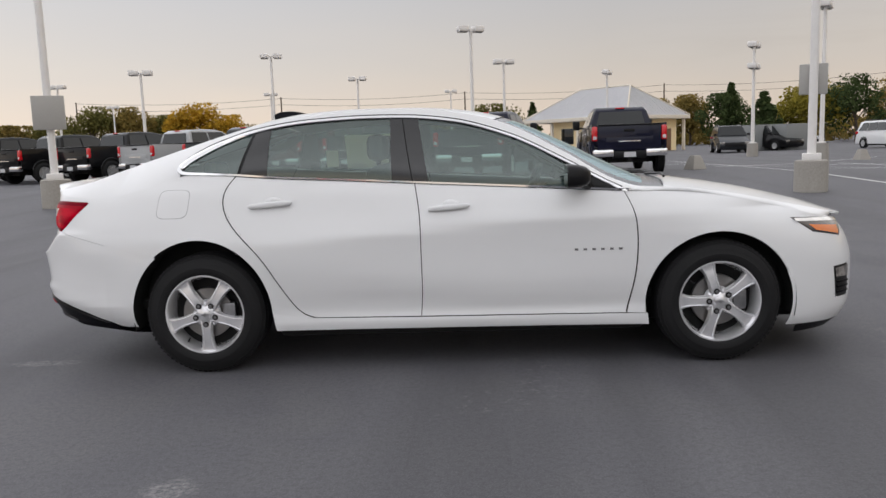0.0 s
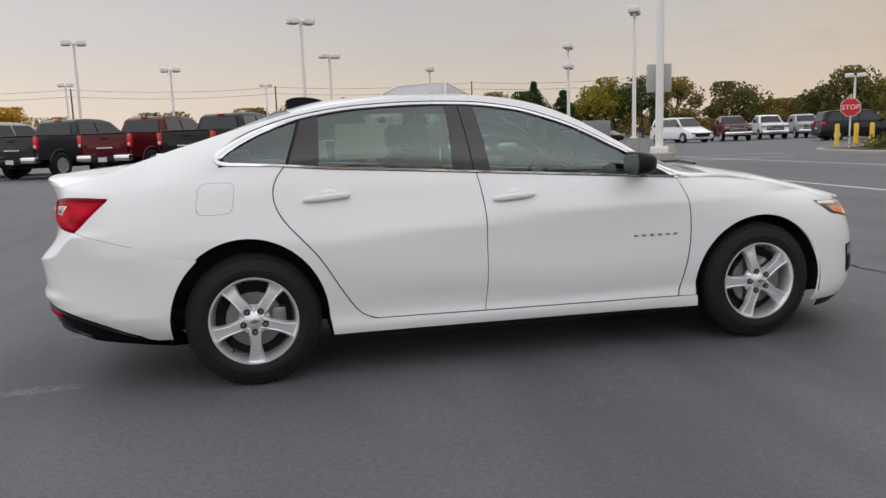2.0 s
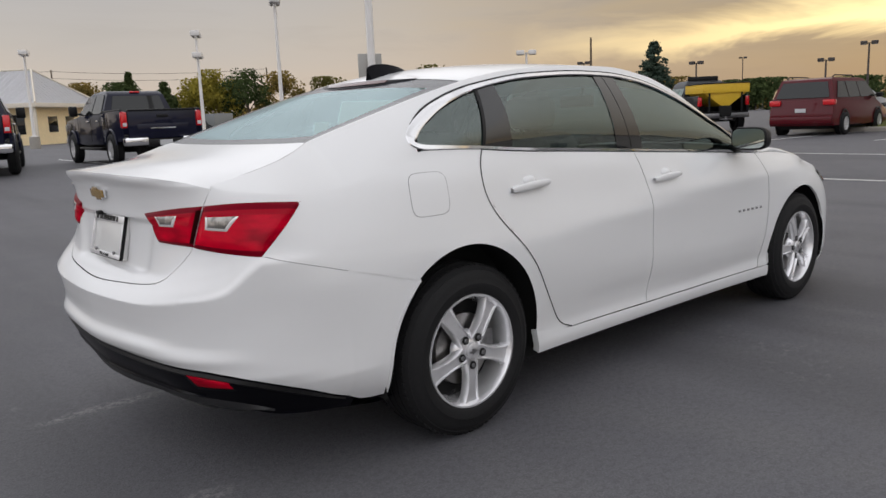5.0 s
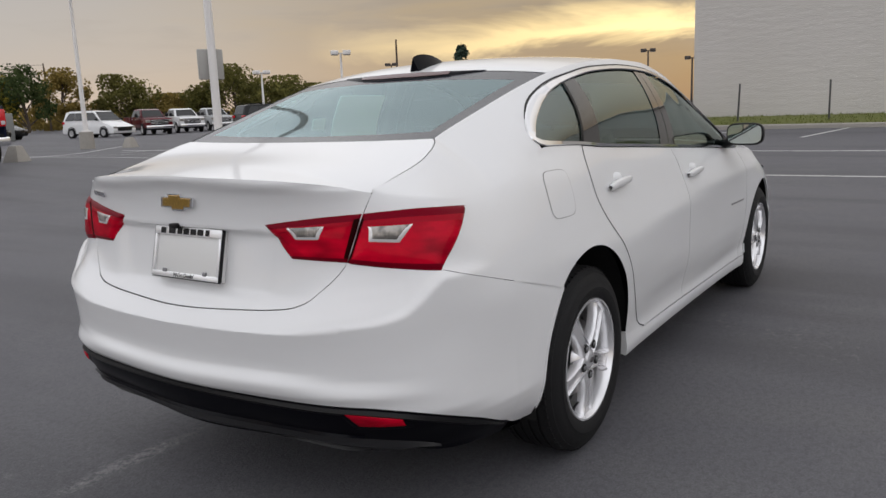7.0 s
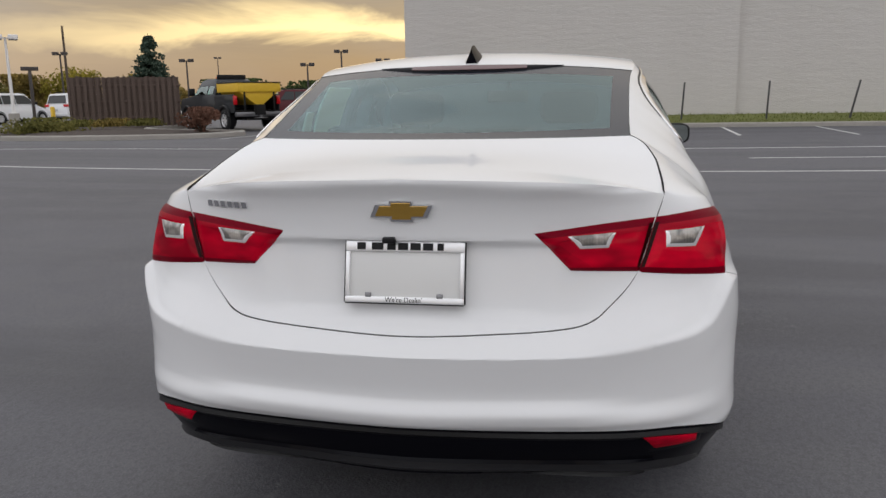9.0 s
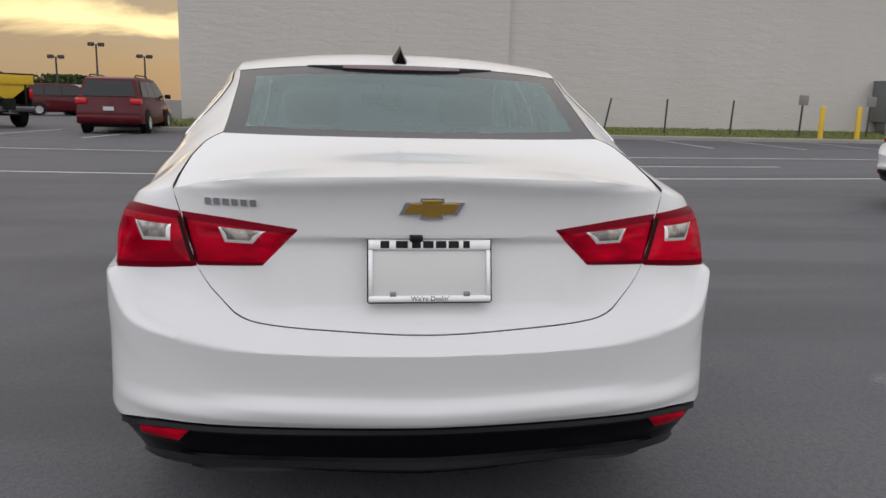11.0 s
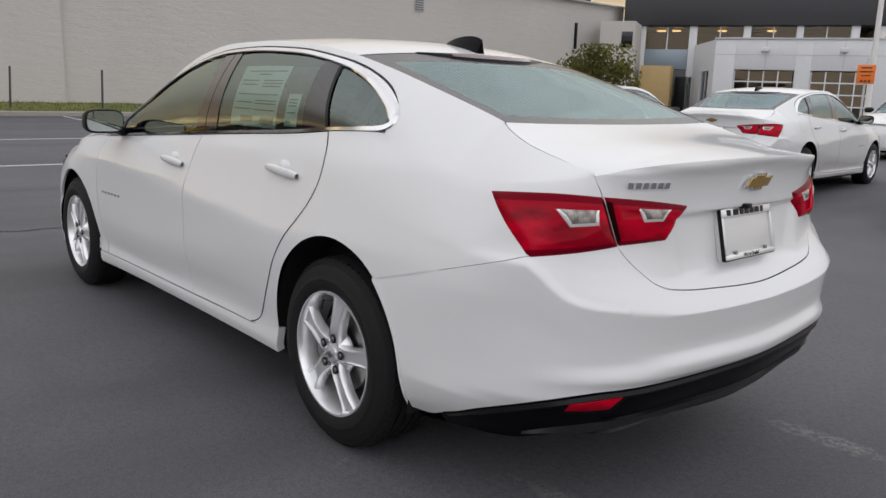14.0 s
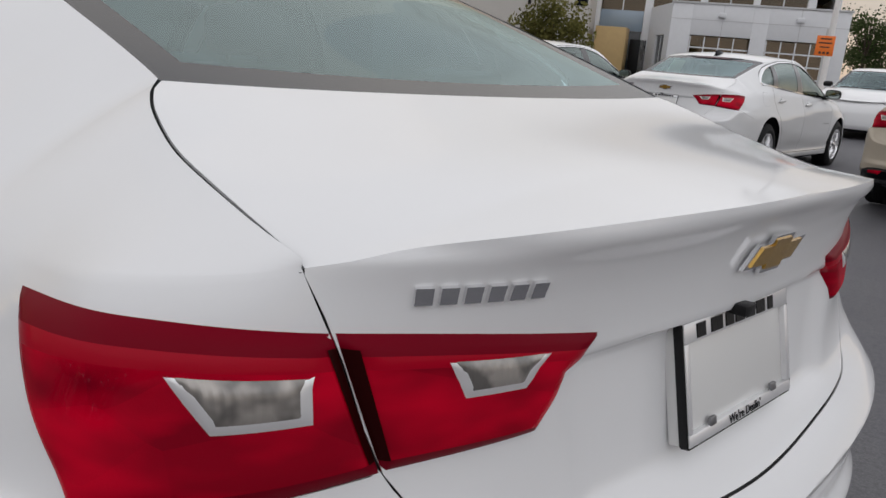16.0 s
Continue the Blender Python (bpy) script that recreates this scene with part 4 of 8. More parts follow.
def pillow(nu, nv, off, edge=3):
    """Heights of a patch that falls off rounded at its rim."""
    i, j = np.minimum(np.arange(nu), np.arange(nu)[::-1]), np.minimum(np.arange(nv), np.arange(nv)[::-1])
    d = np.minimum(i[:, None], j[None])
    return off * np.minimum(1, np.sqrt(np.clip(d / edge, 0, 1)) * 1.0)


def quad(a, b, c, d):
    """Border curves of a straight-edged patch: bottom-left, bottom-right, top-right, top-left."""
    return through_pts(a, d), through_pts(b, c), through_pts(a, b), through_pts(d, c)


def ribbon(bm, f, pts, width, off, mir, thick=0.004, closed=False):
    """A raised strip on a skin along flat points; width may vary along it."""
    p = np.array(pts, float)
    t = np.gradient(p, axis=0)
    if closed:
        t[0] = t[-1] = p[1] - p[-2]
    t /= np.linalg.norm(t, axis=1, keepdims=True)
    nrm = np.stack([-t[:, 1], t[:, 0]], -1)
    w = np.broadcast_to(np.asarray(width, float), len(p))[:, None]
    a, b = p, p + nrm * w
    o1, o0 = off, off - thick
    rows = [pushed(f, a, o0), pushed(f, a + nrm * w * 0.12, o1), pushed(f, b - nrm * w * 0.12, o1), pushed(f, b, o0)]
    grid_mesh(bm, np.stack(rows, 1), mirror=mir)


def make_wheel(car, x, y_out, sgn, base):
    """One wheel: tyre, alloy rim with five broad spokes, nuts, cap, brake disc and caliper."""
    R = 0.3355
    face = pose(x, sgn * y_out, R, 0, 0, 0) @ Matrix.Rotation(radians(-90 * sgn), 4, "X")
    wheel = new("wheel")
    wheel.parent = car
    wheel.matrix_basis = face
    bm = bmesh.new()
    prof = [(0.213, -0.014), (0.222, 0.000), (0.232, 0.006), (0.250, 0.010), (0.262, 0.0105), (0.264, 0.0085), (0.285, 0.007), (0.300, 0.000), (0.311, -0.009), (0.314, -0.0085), (0.325, -0.022), (0.331, -0.034), (R - 0.001, -0.044)]
    for g in (0.062, 0.098, 0.134, 0.170):
        prof += [(R, -g + 0.010), (R, -g + 0.005), (R - 0.007, -g + 0.004), (R - 0.007, -g - 0.004), (R, -g - 0.005)]
    prof += [(R - 0.002, -0.185), (0.325, -0.198), (0.30, -0.212), (0.25, -0.215), (0.215, -0.20)]
    lathe(bm, prof, 72)
    # fine blocks on the shoulder
    for k in range(72):
        a = 2 * math.pi * k / 72
        for h in (-0.035, -0.19):
            m = Matrix.Rotation(a, 4, "Z")
            box(bm, R - 0.016, R - 0.0035, -0.009, 0.009, h - 0.011, h + 0.011, m=m)
    part("tyre", bm, RUBBER, wheel, "black rubber tyre")
    bm = bmesh.new()
    lathe(bm, [(0.222, -0.004), (0.220, 0.003), (0.213, 0.003), (0.208, -0.006), (0.203, -0.022), (0.196, -0.05), (0.190, -0.12), (0.20, -0.19)], 72)
    rim = part("rim", bm, ALLOY, wheel, "silver five-spoke alloy rim")
    for k in range(5):
        a = radians(base + 72 * k) * sgn
        m = Matrix.Rotation(a, 4, "Z")
        bm = bmesh.new()
        secs = []
        for r, wd, top in ((0.035, 0.038, -0.006), (0.060, 0.034, -0.001), (0.085, 0.030, 0.000), (0.115, 0.029, -0.002), (0.145, 0.031, -0.004), (0.172, 0.035, -0.007), (0.195, 0.043, -0.011), (0.211, 0.054, -0.008)):
            secs.append([(r, -wd, top - 0.036), (r, -wd, top - 0.014), (r, -wd * 0.80, top - 0.001), (r, -wd * 0.66, top), (r, -wd * 0.58, top - 0.007), (r, wd * 0.58, top - 0.007), (r, wd * 0.66, top), (r, wd * 0.80, top - 0.001), (r, wd, top - 0.014), (r, wd, top - 0.036)])
        grid_mesh(bm, np.array(secs))
        for v in bm.verts:
            v.co = m @ v.co
        bmesh.ops.recalc_face_normals(bm, faces=bm.faces[:])
        if sum(f.normal.z for f in bm.faces) < 0:
            bmesh.ops.reverse_faces(bm, faces=bm.faces[:])
        part("spoke", bm, ALLOY, rim, smooth=True)
        bm = bmesh.new()
        lathe(bm, [(0.0001, 0.004), (0.007, 0.004), (0.0095, 0.001), (0.0095, -0.022), (0.0145, -0.024), (0.0145, -0.03)], 12, m=Matrix.Rotation(a, 4, "Z") @ Matrix.Translation((0.057, 0, -0.002)))
        part("wheel_nut", bm, STEEL, rim)
        bm = bmesh.new()
        lathe(bm, [(0.0001, 0.0), (0.0145, 0.0), (0.016, -0.004)], 16, m=Matrix.Rotation(a, 4, "Z") @ Matrix.Translation((0.057, 0, -0.0005)))
        part("nut_recess", bm, DARK, rim)
    bm = bmesh.new()
    lathe(bm, [(0.0001, 0.004), (0.022, 0.003), (0.030, 0.000), (0.032, -0.006), (0.060, -0.012), (0.075, -0.03), (0.08, -0.045)], 30)
    part("hub_cap", bm, ALLOY, rim)
    bm = bmesh.new()
    box(bm, -0.020, 0.020, -0.005, 0.005, 0.0035, 0.006, 0.001)
    box(bm, -0.007, 0.007, -0.011, 0.011, 0.0035, 0.0062, 0.001)
    part("badge", bm, STEEL, wheel)
    bm = bmesh.new()
    lathe(bm, [(0.05, -0.058), (0.138, -0.058), (0.14, -0.062), (0.14, -0.078), (0.05, -0.08)], 48)
    part("brake_disc", bm, DISC, wheel)
    bm = bmesh.new()
    box(bm, 0.085, 0.158, -0.055, 0.055, -0.095, -0.044, 0.012)
    part("caliper", bm, STEEL, wheel)
    bm = bmesh.new()
    lathe(bm, [(0.0001, -0.10), (0.198, -0.10)], 40)
    part("backing_plate", bm, DARK, wheel)
    bm = bmesh.new()
    m = Matrix.Rotation(radians(base + 36) * sgn, 4, "Z") @ Matrix.Translation((0.182, 0, -0.02)) @ Matrix.Rotation(radians(-60), 4, "Y")
    lathe(bm, [(0.0001, 0.025), (0.004, 0.024), (0.004, 0.0), (0.006, -0.01)], 8, m=m)
    part("valve", bm, TRIM, wheel)


def dress_car(car, bumper, shell):
    for sg, mir in ((1, False), (-1, True)):
        # wheel wells
        for cx, a in ((-XR, 0.41), (WB, 0.415)):
            bm = bmesh.new()
            ang = np.radians(np.linspace(-12, 192, 30))
            arc = np.stack([cx + a * np.cos(ang), 0 * ang, 0.335 + (a + 0.02) * np.sin(ang)], -1)
            rows = [arc + np.array([0, yy, 0]) for yy in (0.875, 0.80, 0.60)]
            rows.append(np.stack([cx + 0 * ang, 0.60 + 0 * ang, 0.335 + 0 * ang], -1))
            grid_mesh(bm, np.stack(rows, 1), mirror=mir)
            part("wheel_well", bm, DARK, car)
        make_wheel(car, -XR, 0.893, sg, 260 if sg > 0 else 90)
        make_wheel(car, WB, 0.893, sg, 180)

        # side windows
        zb = lambda x: TOP_Z(s_of_x(x)) + 0.004
        top = lambda x: SIDE_TOP(x) - 0.012
        def pane(name, x0b, x0t, x1b, x1t, mat, off, par, label=""):
            bot = lambda v: (x0b + (x1b - x0b) * np.asarray(v), zb(x0b + (x1b - x0b) * np.asarray(v)))
            tp = lambda v: (x0t + (x1t - x0t) * np.asarray(v), np.maximum(top(x0t + (x1t - x0t) * np.asarray(v)), zb(x0t + (x1t - x0t) * np.asarray(v))))
            lf = lambda v: (x0b + (x0t - x0b) * np.asarray(v), zb(x0b) + (float(tp(0.0)[1]) - zb(x0b)) * np.asarray(v))
            rt = lambda v: (x1b + (x1t - x1b) * np.asarray(v), zb(x1b) + (float(tp(1.0)[1]) - zb(x1b)) * np.asarray(v))
            d = coons(lf, rt, bot, tp, 30, 16)
            bm = bmesh.new()
            grid_mesh(bm, pushed(side, d, off), mirror=mir)
            orient(bm)
            ob = part(name, bm, mat, par, label)
            ob.visible_shadow = mat is not SIDE_GLASS
            return ob
        pane("side_window", -0.150, -0.205, 0.925, 0.90, SIDE_GLASS, -0.006, car, "front door glass")
        pane("side_window", -1.045, -1.030, -0.340, -0.352, SIDE_GLASS, -0.006, car, "rear door glass")
        pane("quarter_window", -1.520, -1.500, -1.205, -1.125, SIDE_GLASS, -0.006, car, "small fixed quarter glass")
        pane("pillar_cover", -0.347, -0.355, -0.236, -0.290, PILLAR_BLACK, -0.003, car, "gloss black pillar cover")
        pane("pillar_cover", -0.230, -0.284, -0.143, -0.200, PILLAR_BLACK, -0.003, car, "gloss black pillar cover")
        pane("pillar_cover", -1.198, -1.118, -1.040, -1.026, PILLAR_BLACK, -0.003, car, "gloss black pillar cover")
        pane("window_seal", -1.212, -1.132, -1.196, -1.116, TRIM, -0.001, car)
        pane("window_seal", -0.238, -0.292, -0.228, -0.282, DARK, -0.004, car)
        # bright surround of the side windows: one loop with a rounded rear corner
        belt = lambda x: TOP_Z(s_of_x(x)) + 0.002
        xt, xb = np.linspace(0.93, -1.42, 40), np.linspace(-1.46, 0.945, 40)
        loop = np.concatenate([np.stack([xt, SIDE_TOP(xt)], -1), [(-1.500, 1.198), (-1.537, 1.170), (-1.556, 1.147), (-1.558, 1.129), (-1.546, 1.113), (-1.522, 1.104), (-1.490, 1.1005)], np.stack([xb, belt(xb)], -1)])
        run = np.concatenate([[0], np.cumsum(np.hypot(*np.diff(loop, axis=0).T))])
        at_run = np.concatenate([np.linspace(0, run[39], 90), np.linspace(run[39], run[46], 40)[1:], np.linspace(run[46], run[-1], 90)[1:]])
        path = np.stack([natural(run, loop[:, 0])(at_run), natural(run, loop[:, 1])(at_run)], -1)
        wd = np.interp(at_run, [0, run[33], run[37], run[39], run[41], run[43], run[45], run[47], run[49], run[-1]], [0.014, 0.017, 0.025, 0.031, 0.035, 0.029, 0.021, 0.017, 0.013, 0.012])
        bm = bmesh.new()
        ribbon(bm, side, path, wd, 0.005, mir)
        part("window_surround", bm, CHROME, car, "bright chrome window surround with a rounded rear corner")
        bm = bmesh.new()
        xs = np.linspace(-1.530, 0.90, 90)
        ribbon(bm, side, np.stack([xs, SIDE_TOP(xs) + 0.0005], -1), 0.006, 0.002, mir)
        part("weather_strip", bm, TRIM, car)

        # tail lamps, outer on the wing and inner on the lid
        P = lambda y, z: (s_at_y(y, z), z)
        Q = lambda x, z: (s_at_x(x, z), z)
        for nm, (bl, br, tr, tl) in (("tail_lamp", (P(0.578, 0.836), Q(-2.212, 0.812), Q(-2.045, 0.968), P(0.618, 0.970))), ("lid_lamp", (P(0.412, 0.844), P(0.5755, 0.837), P(0.6145, 0.970), P(0.322, 0.936)))):
            L, Rr, B, T = quad(bl, br, tr, tl)
            if nm == "tail_lamp":
                T = through_pts(tl, (0.55 * tl[0] + 0.45 * tr[0], 0.979), tr)
            else:
                T = through_pts(tl, (0.5 * tl[0] + 0.5 * tr[0], 0.957), tr)
            d = coons(L, Rr, B, T, 36, 22)
            pts = pushed(lower, d, pillow(36, 22, 0.012, 4))
            bm = bmesh.new()
            grid_mesh(bm, pts[:, 2:17], mirror=mir)
            flange(bm, 0.002)
            lamp = part(nm, bm, LENS_RED, car, "deep red tail lamp lens")
            for name, a, b, mat, lab in (("lower_band", 0, 3, LENS_DEEP, "dark red lower edge"), ("light_pipe", 16, 19, LENS_BRIGHT, "bright red light strip"), ("upper_band", 18, 22, LENS_DEEP, "dark red upper edge")):
                bm = bmesh.new()
                grid_mesh(bm, pts[:, a:b], mirror=mir)
                flange(bm, 0.002)
                part(name, bm, mat, lamp, lab)
            for q in (0, 1):
                edge = pts[0] if q == 0 else pts[-1]
                deep = edge + np.array([0.03, -0.012, 0])
                bm = bmesh.new()
                grid_mesh(bm, np.stack([edge, deep]), mirror=mir)
                part("lamp_rim", bm, LENS_DEEP, lamp)
            if nm == "tail_lamp":
                win, shade = ((0.710, 0.886), (0.634, 0.891), (0.631, 0.940), (0.740, 0.944)), (0.0, 0.03)
            else:
                win, shade = ((0.500, 0.895), (0.432, 0.895), (0.394, 0.932), (0.524, 0.942)), (0.96, 1.0)
            wp = [(s_at_y(y, z), z) for y, z in win]
            mid = np.mean(wp, axis=0)
            for name, k, off, mat, lab in (("chrome_bezel", 1.0, 0.0145, FRAME_CHROME, "chrome bezel"), ("reversing_lens", 0.86, 0.0160, LENS_CLEAR, "clear reversing lens")):
                c = [tuple(mid + (np.array(w) - mid) * (k, k) + (0, 0.0025 if k < 1 else 0)) for w in wp]
                dd = coons(*quad(*c), 20, 10)
                bm = bmesh.new()
                grid_mesh(bm, pushed(lower, dd, 0.009 + pillow(20, 10, off - 0.009, 3)), mirror=mir)
                flange(bm, 0.004)
                part(name, bm, mat, lamp, lab)
            i0, i1 = int(shade[0] * 35), int(shade[1] * 35) + 1
            bm = bmesh.new()
            grid_mesh(bm, pts[i0:i1, 2:20] + np.array([-0.0012, 0.0006, 0.0]), mirror=mir)
            orient(bm)
            part("split_shade", bm, LENS_SHADE, lamp, "smoked dark joint between the lamps")
        # reflector in the valance
        d = coons(*quad(P(0.624, 0.390), P(0.738, 0.392), P(0.738, 0.424), P(0.580, 0.443)), 16, 6)
        bm = bmesh.new()
        grid_mesh(bm, pushed(lower, d, pillow(16, 6, 0.008, 2)), mirror=mir)
        flange(bm, 0.012)
        part("rear_reflector", bm, LENS_RED, bumper, "red reflector")
        d = coons(*quad(P(0.612, 0.381), P(0.748, 0.383), P(0.748, 0.433), P(0.562, 0.449)), 16, 6)
        bm = bmesh.new()
        grid_mesh(bm, pushed(lower, d, pillow(16, 6, 0.004, 2)), mirror=mir)
        flange(bm, 0.012)
        part("reflector_frame", bm, GLOSS_BLACK, bumper)

        # door handles
        for x0, x1, z0 in ((-1.130, -0.895, 0.930), (-0.150, 0.075, 0.889)):
            xc, zc = (x0 + x1) / 2, z0
            base = Vector(side(xc, zc))
            handle = new("door_handle")
            handle.parent = car
            bm = bmesh.new()
            yb = float(base.y)
            n, mseg = 22, 12
            rows = []
            for i in range(n):
                t = i / (n - 1)
                e = math.sin(math.pi * min(max(t, 0.004), 0.996)) ** 0.16
                x = x0 + (x1 - x0) * t
                rows.append([(x, float(side(x, zc)[1]) + 0.016 + 0.014 * e * math.copysign(abs(math.cos(q)) ** 0.7, math.cos(q)), zc + 0.004 * (t - 0.5) * 4 + 0.0165 * e * math.copysign(abs(math.sin(q)) ** 0.7, math.sin(q))) for q in [2 * math.pi * k / mseg for k in range(mseg + 1)]])
            grid_mesh(bm, np.array(rows), mirror=mir)
            weld(bm)
            orient(bm)
            part("grip", bm, WHITE_PAINT, handle)
            bm = bmesh.new()
            d = np.stack(np.meshgrid(np.linspace(-1, 1, 21), np.linspace(-1, 1, 9), indexing="ij"), -1)
            rr = np.sqrt(np.clip(1 - d[..., 1] ** 2, 0, 1))
            d2 = np.stack([xc + 0.01 + d[..., 0] * rr * 0.062, zc + 0.012 + d[..., 1] * 0.036], -1)
            grid_mesh(bm, pushed(side, d2, 0.0015), mirror=mir)
            orient(bm)
            part("recess", bm, WHITE_PAINT, handle)
            bm = bmesh.new()
            d3 = np.stack([xc + 0.012 + d[..., 0] * rr * 0.042, zc + 0.019 + d[..., 1] * 0.021], -1)
            bulge = 0.020 * np.clip(1 - d[..., 0] ** 2, 0, 1) * np.clip(1 - d[..., 1] ** 2, 0, 1) ** 0.5
            grid_mesh(bm, pushed(side, d3, 0.002 + bulge), mirror=mir)
            orient(bm)
            part("handle_cap", bm, WHITE_PAINT, handle)
        # door mirror
        mirror = new("door_mirror")
        mirror.parent = car
        bm = bmesh.new()
        rows = []
        for i, (x, sc) in enumerate(((0.580, 0.93), (0.587, 1.0), (0.615, 1.0), (0.655, 0.93), (0.685, 0.78), (0.705, 0.50), (0.711, 0.05))):
            ring = []
            for q in [2 * math.pi * k / 28 for k in range(29)]:
                c, s_ = math.cos(q), math.sin(q)
                yy = 0.965 + 0.100 * sc * math.copysign(abs(c) ** 0.55, c)
                zz = 1.040 + 0.062 * sc * math.copysign(abs(s_) ** 0.6, s_) - 0.10 * (x - 0.580) * 0.3
                ring.append((x + 0.02 * (yy < 0.9), yy, zz))
            rows.append(ring)
        grid_mesh(bm, np.array(rows), mirror=mir)
        bmesh.ops.recalc_face_normals(bm, faces=bm.faces[:])
        part("mirror_cap", bm, TRIM, mirror, "black mirror housing")
        bm = bmesh.new()
        ring = [bm.verts.new((0.5835, sg * (0.965 + 0.089 * math.copysign(abs(math.cos(q)) ** 0.5, math.cos(q))), 1.040 + 0.052 * math.copysign(abs(math.sin(q)) ** 0.55, math.sin(q)))) for q in [2 * math.pi * k / 28 for k in range(28)]]
        bm.faces.new(ring)
        bmesh.ops.recalc_face_normals(bm, faces=bm.faces[:])
        part("mirror_glass", bm, MIRROR, mirror, "mirror glass")
        bm = bmesh.new()
        ring = [bm.verts.new((0.586, sg * (0.965 + 0.094 * math.copysign(abs(math.cos(q)) ** 0.5, math.cos(q))), 1.040 + 0.057 * math.copysign(abs(math.sin(q)) ** 0.55, math.sin(q)))) for q in [2 * math.pi * k / 28 for k in range(28)]]
        bm.faces.new(ring)
        part("mirror_backing", bm, TRIM, mirror)
        bm = bmesh.new()
        tube(bm, [(0.66, sg * 0.90, 1.01), (0.70, sg * 0.85, 0.985), (0.74, sg * 0.79, 0.972)], [0.028, 0.026, 0.03], 10)
        part("mirror_arm", bm, TRIM, mirror)
        # small black sail at the window's front corner
        bm = bmesh.new()
        d = coons(*quad((0.70, 0.966), (0.93, 0.951), (0.925, 0.955), (0.705, 1.055)), 12, 8)
        grid_mesh(bm, pushed(side, d, -0.002), mirror=mir)
        orient(bm)
        part("mirror_sail", bm, TRIM, car)
        # front door lettering as plain bars
        for k in range(6):
            bm = bmesh.new()
            x = 0.63 + 0.047 * k
            d = coons(*quad((x + 0.004, 0.637), (x + 0.023, 0.636), (x + 0.023, 0.647), (x + 0.004, 0.648)), 3, 3)
            grid_mesh(bm, pushed(side, d, 0.003), mirror=mir)
            flange(bm, 0.003)
            part("letter_bar", bm, STEEL, car)
        # head lamp
        bm = bmesh.new()
        H = lambda x, z: (s_at_x(x, z), z)
        hl = (H(1.93, 0.692), H(2.12, 0.655), H(2.15, 0.757), H(1.805, 0.774))
        d = coons(*quad(*hl), 26, 12)
        grid_mesh(bm, pushed(lower, d, pillow(26, 12, 0.010, 3)), mirror=mir)
        flange(bm, 0.01)
        head = part("head_lamp", bm, simple("head_lamp_glass", (0.10, 0.09, 0.085), 0.06, coat=1.0) if not mir else bpy.data.materials["head_lamp_glass"], car, "clear head lamp with dark inside")
        bm = bmesh.new()
        d = coons(*quad(H(1.945, 0.697), H(2.10, 0.664), H(2.105, 0.706), H(1.905, 0.727)), 12, 5)
        grid_mesh(bm, pushed(lower, d, 0.0115), mirror=mir)
        orient(bm)
        part("side_marker", bm, AMBER, head, "amber side marker")
        bm = bmesh.new()
        d = coons(*quad(H(1.83, 0.748), H(2.15, 0.724), H(2.155, 0.740), H(1.82, 0.764)), 12, 4)
        grid_mesh(bm, pushed(lower, d, 0.0115), mirror=mir)
        orient(bm)
        part("lamp_strip", bm, CHROME, head)
        # fog-lamp pocket and air slats
        bm = bmesh.new()
        d = coons(*quad(H(2.08, 0.32), H(2.19, 0.315), H(2.185, 0.50), H(2.06, 0.495)), 10, 12)
        grid_mesh(bm, pushed(lower, d, pillow(10, 12, 0.004, 2)), mirror=mir)
        flange(bm, 0.01)
        pocket = part("bumper_pocket", bm, TRIM, car, "black bumper pocket with slats")
        bm = bmesh.new()
        d = coons(*quad(H(2.075, 0.435), H(2.18, 0.428), H(2.178, 0.49), H(2.068, 0.485)), 8, 6)
        grid_mesh(bm, pushed(lower, d, 0.007), mirror=mir)
        orient(bm)
        part("day_lamp", bm, LENS_CLEAR, pocket)
        for k in range(3):
            bm = bmesh.new()
            z = 0.345 + 0.028 * k
            d = coons(*quad(H(2.085, z), H(2.18, z - 0.003), H(2.18, z + 0.007), H(2.085, z + 0.010)), 8, 3)
            grid_mesh(bm, pushed(lower, d, 0.009), mirror=mir)
            flange(bm, 0.006)
            part("slat", bm, GLOSS_BLACK, pocket)
        # front lip
        bm = bmesh.new()
        cols = np.linspace(float(s_of_x(1.85)), S_END, 40)
        z = np.array([0.14, 0.16, 0.186])
        g = lower(np.broadcast_to(cols[:, None], (40, 3)), np.broadcast_to(z[None], (40, 3)))
        grid_mesh(bm, g, mirror=mir)
        part("front_lip", bm, TRIM, car)

    # windscreen and rear window, with black borders
    def screen(name, xs, bows, keep_mid, mats, names, lift):
        n = len(xs)
        w = np.concatenate([[-1, -0.965], np.linspace(-0.90, 0.90, 33), [0.965, 1]])
        X = xs[:, None] + bows[:, None] * (1 - w[None] ** 2)
        Y = RAIL_Y(xs)[:, None] * w[None] * 0.998
        pts = np.stack([X, Y, upper(X, Y) + lift], -1)
        for inside in (True, False):
            bm = bmesh.new()
            vs = [[bm.verts.new(p) for p in row] for row in pts]
            for i in range(n - 1):
                for j in range(len(w) - 1):
                    mid = keep_mid[0] <= i < keep_mid[1] and 2 <= j < len(w) - 3
                    if mid == inside:
                        bm.faces.new((vs[i][j], vs[i][j + 1], vs[i + 1][j + 1], vs[i + 1][j]))
            for v in [v for v in bm.verts if not v.link_faces]:
                bm.verts.remove(v)
            orient(bm)
            ob = part(names[0] if inside else names[1], bm, mats[0] if inside else mats[1], car, "tinted " + name if inside else "")
            ob.visible_shadow = not inside
    xs = np.concatenate([[-1.880, -1.845], np.linspace(-1.81, -1.25, 30), [-1.20, -1.162]])
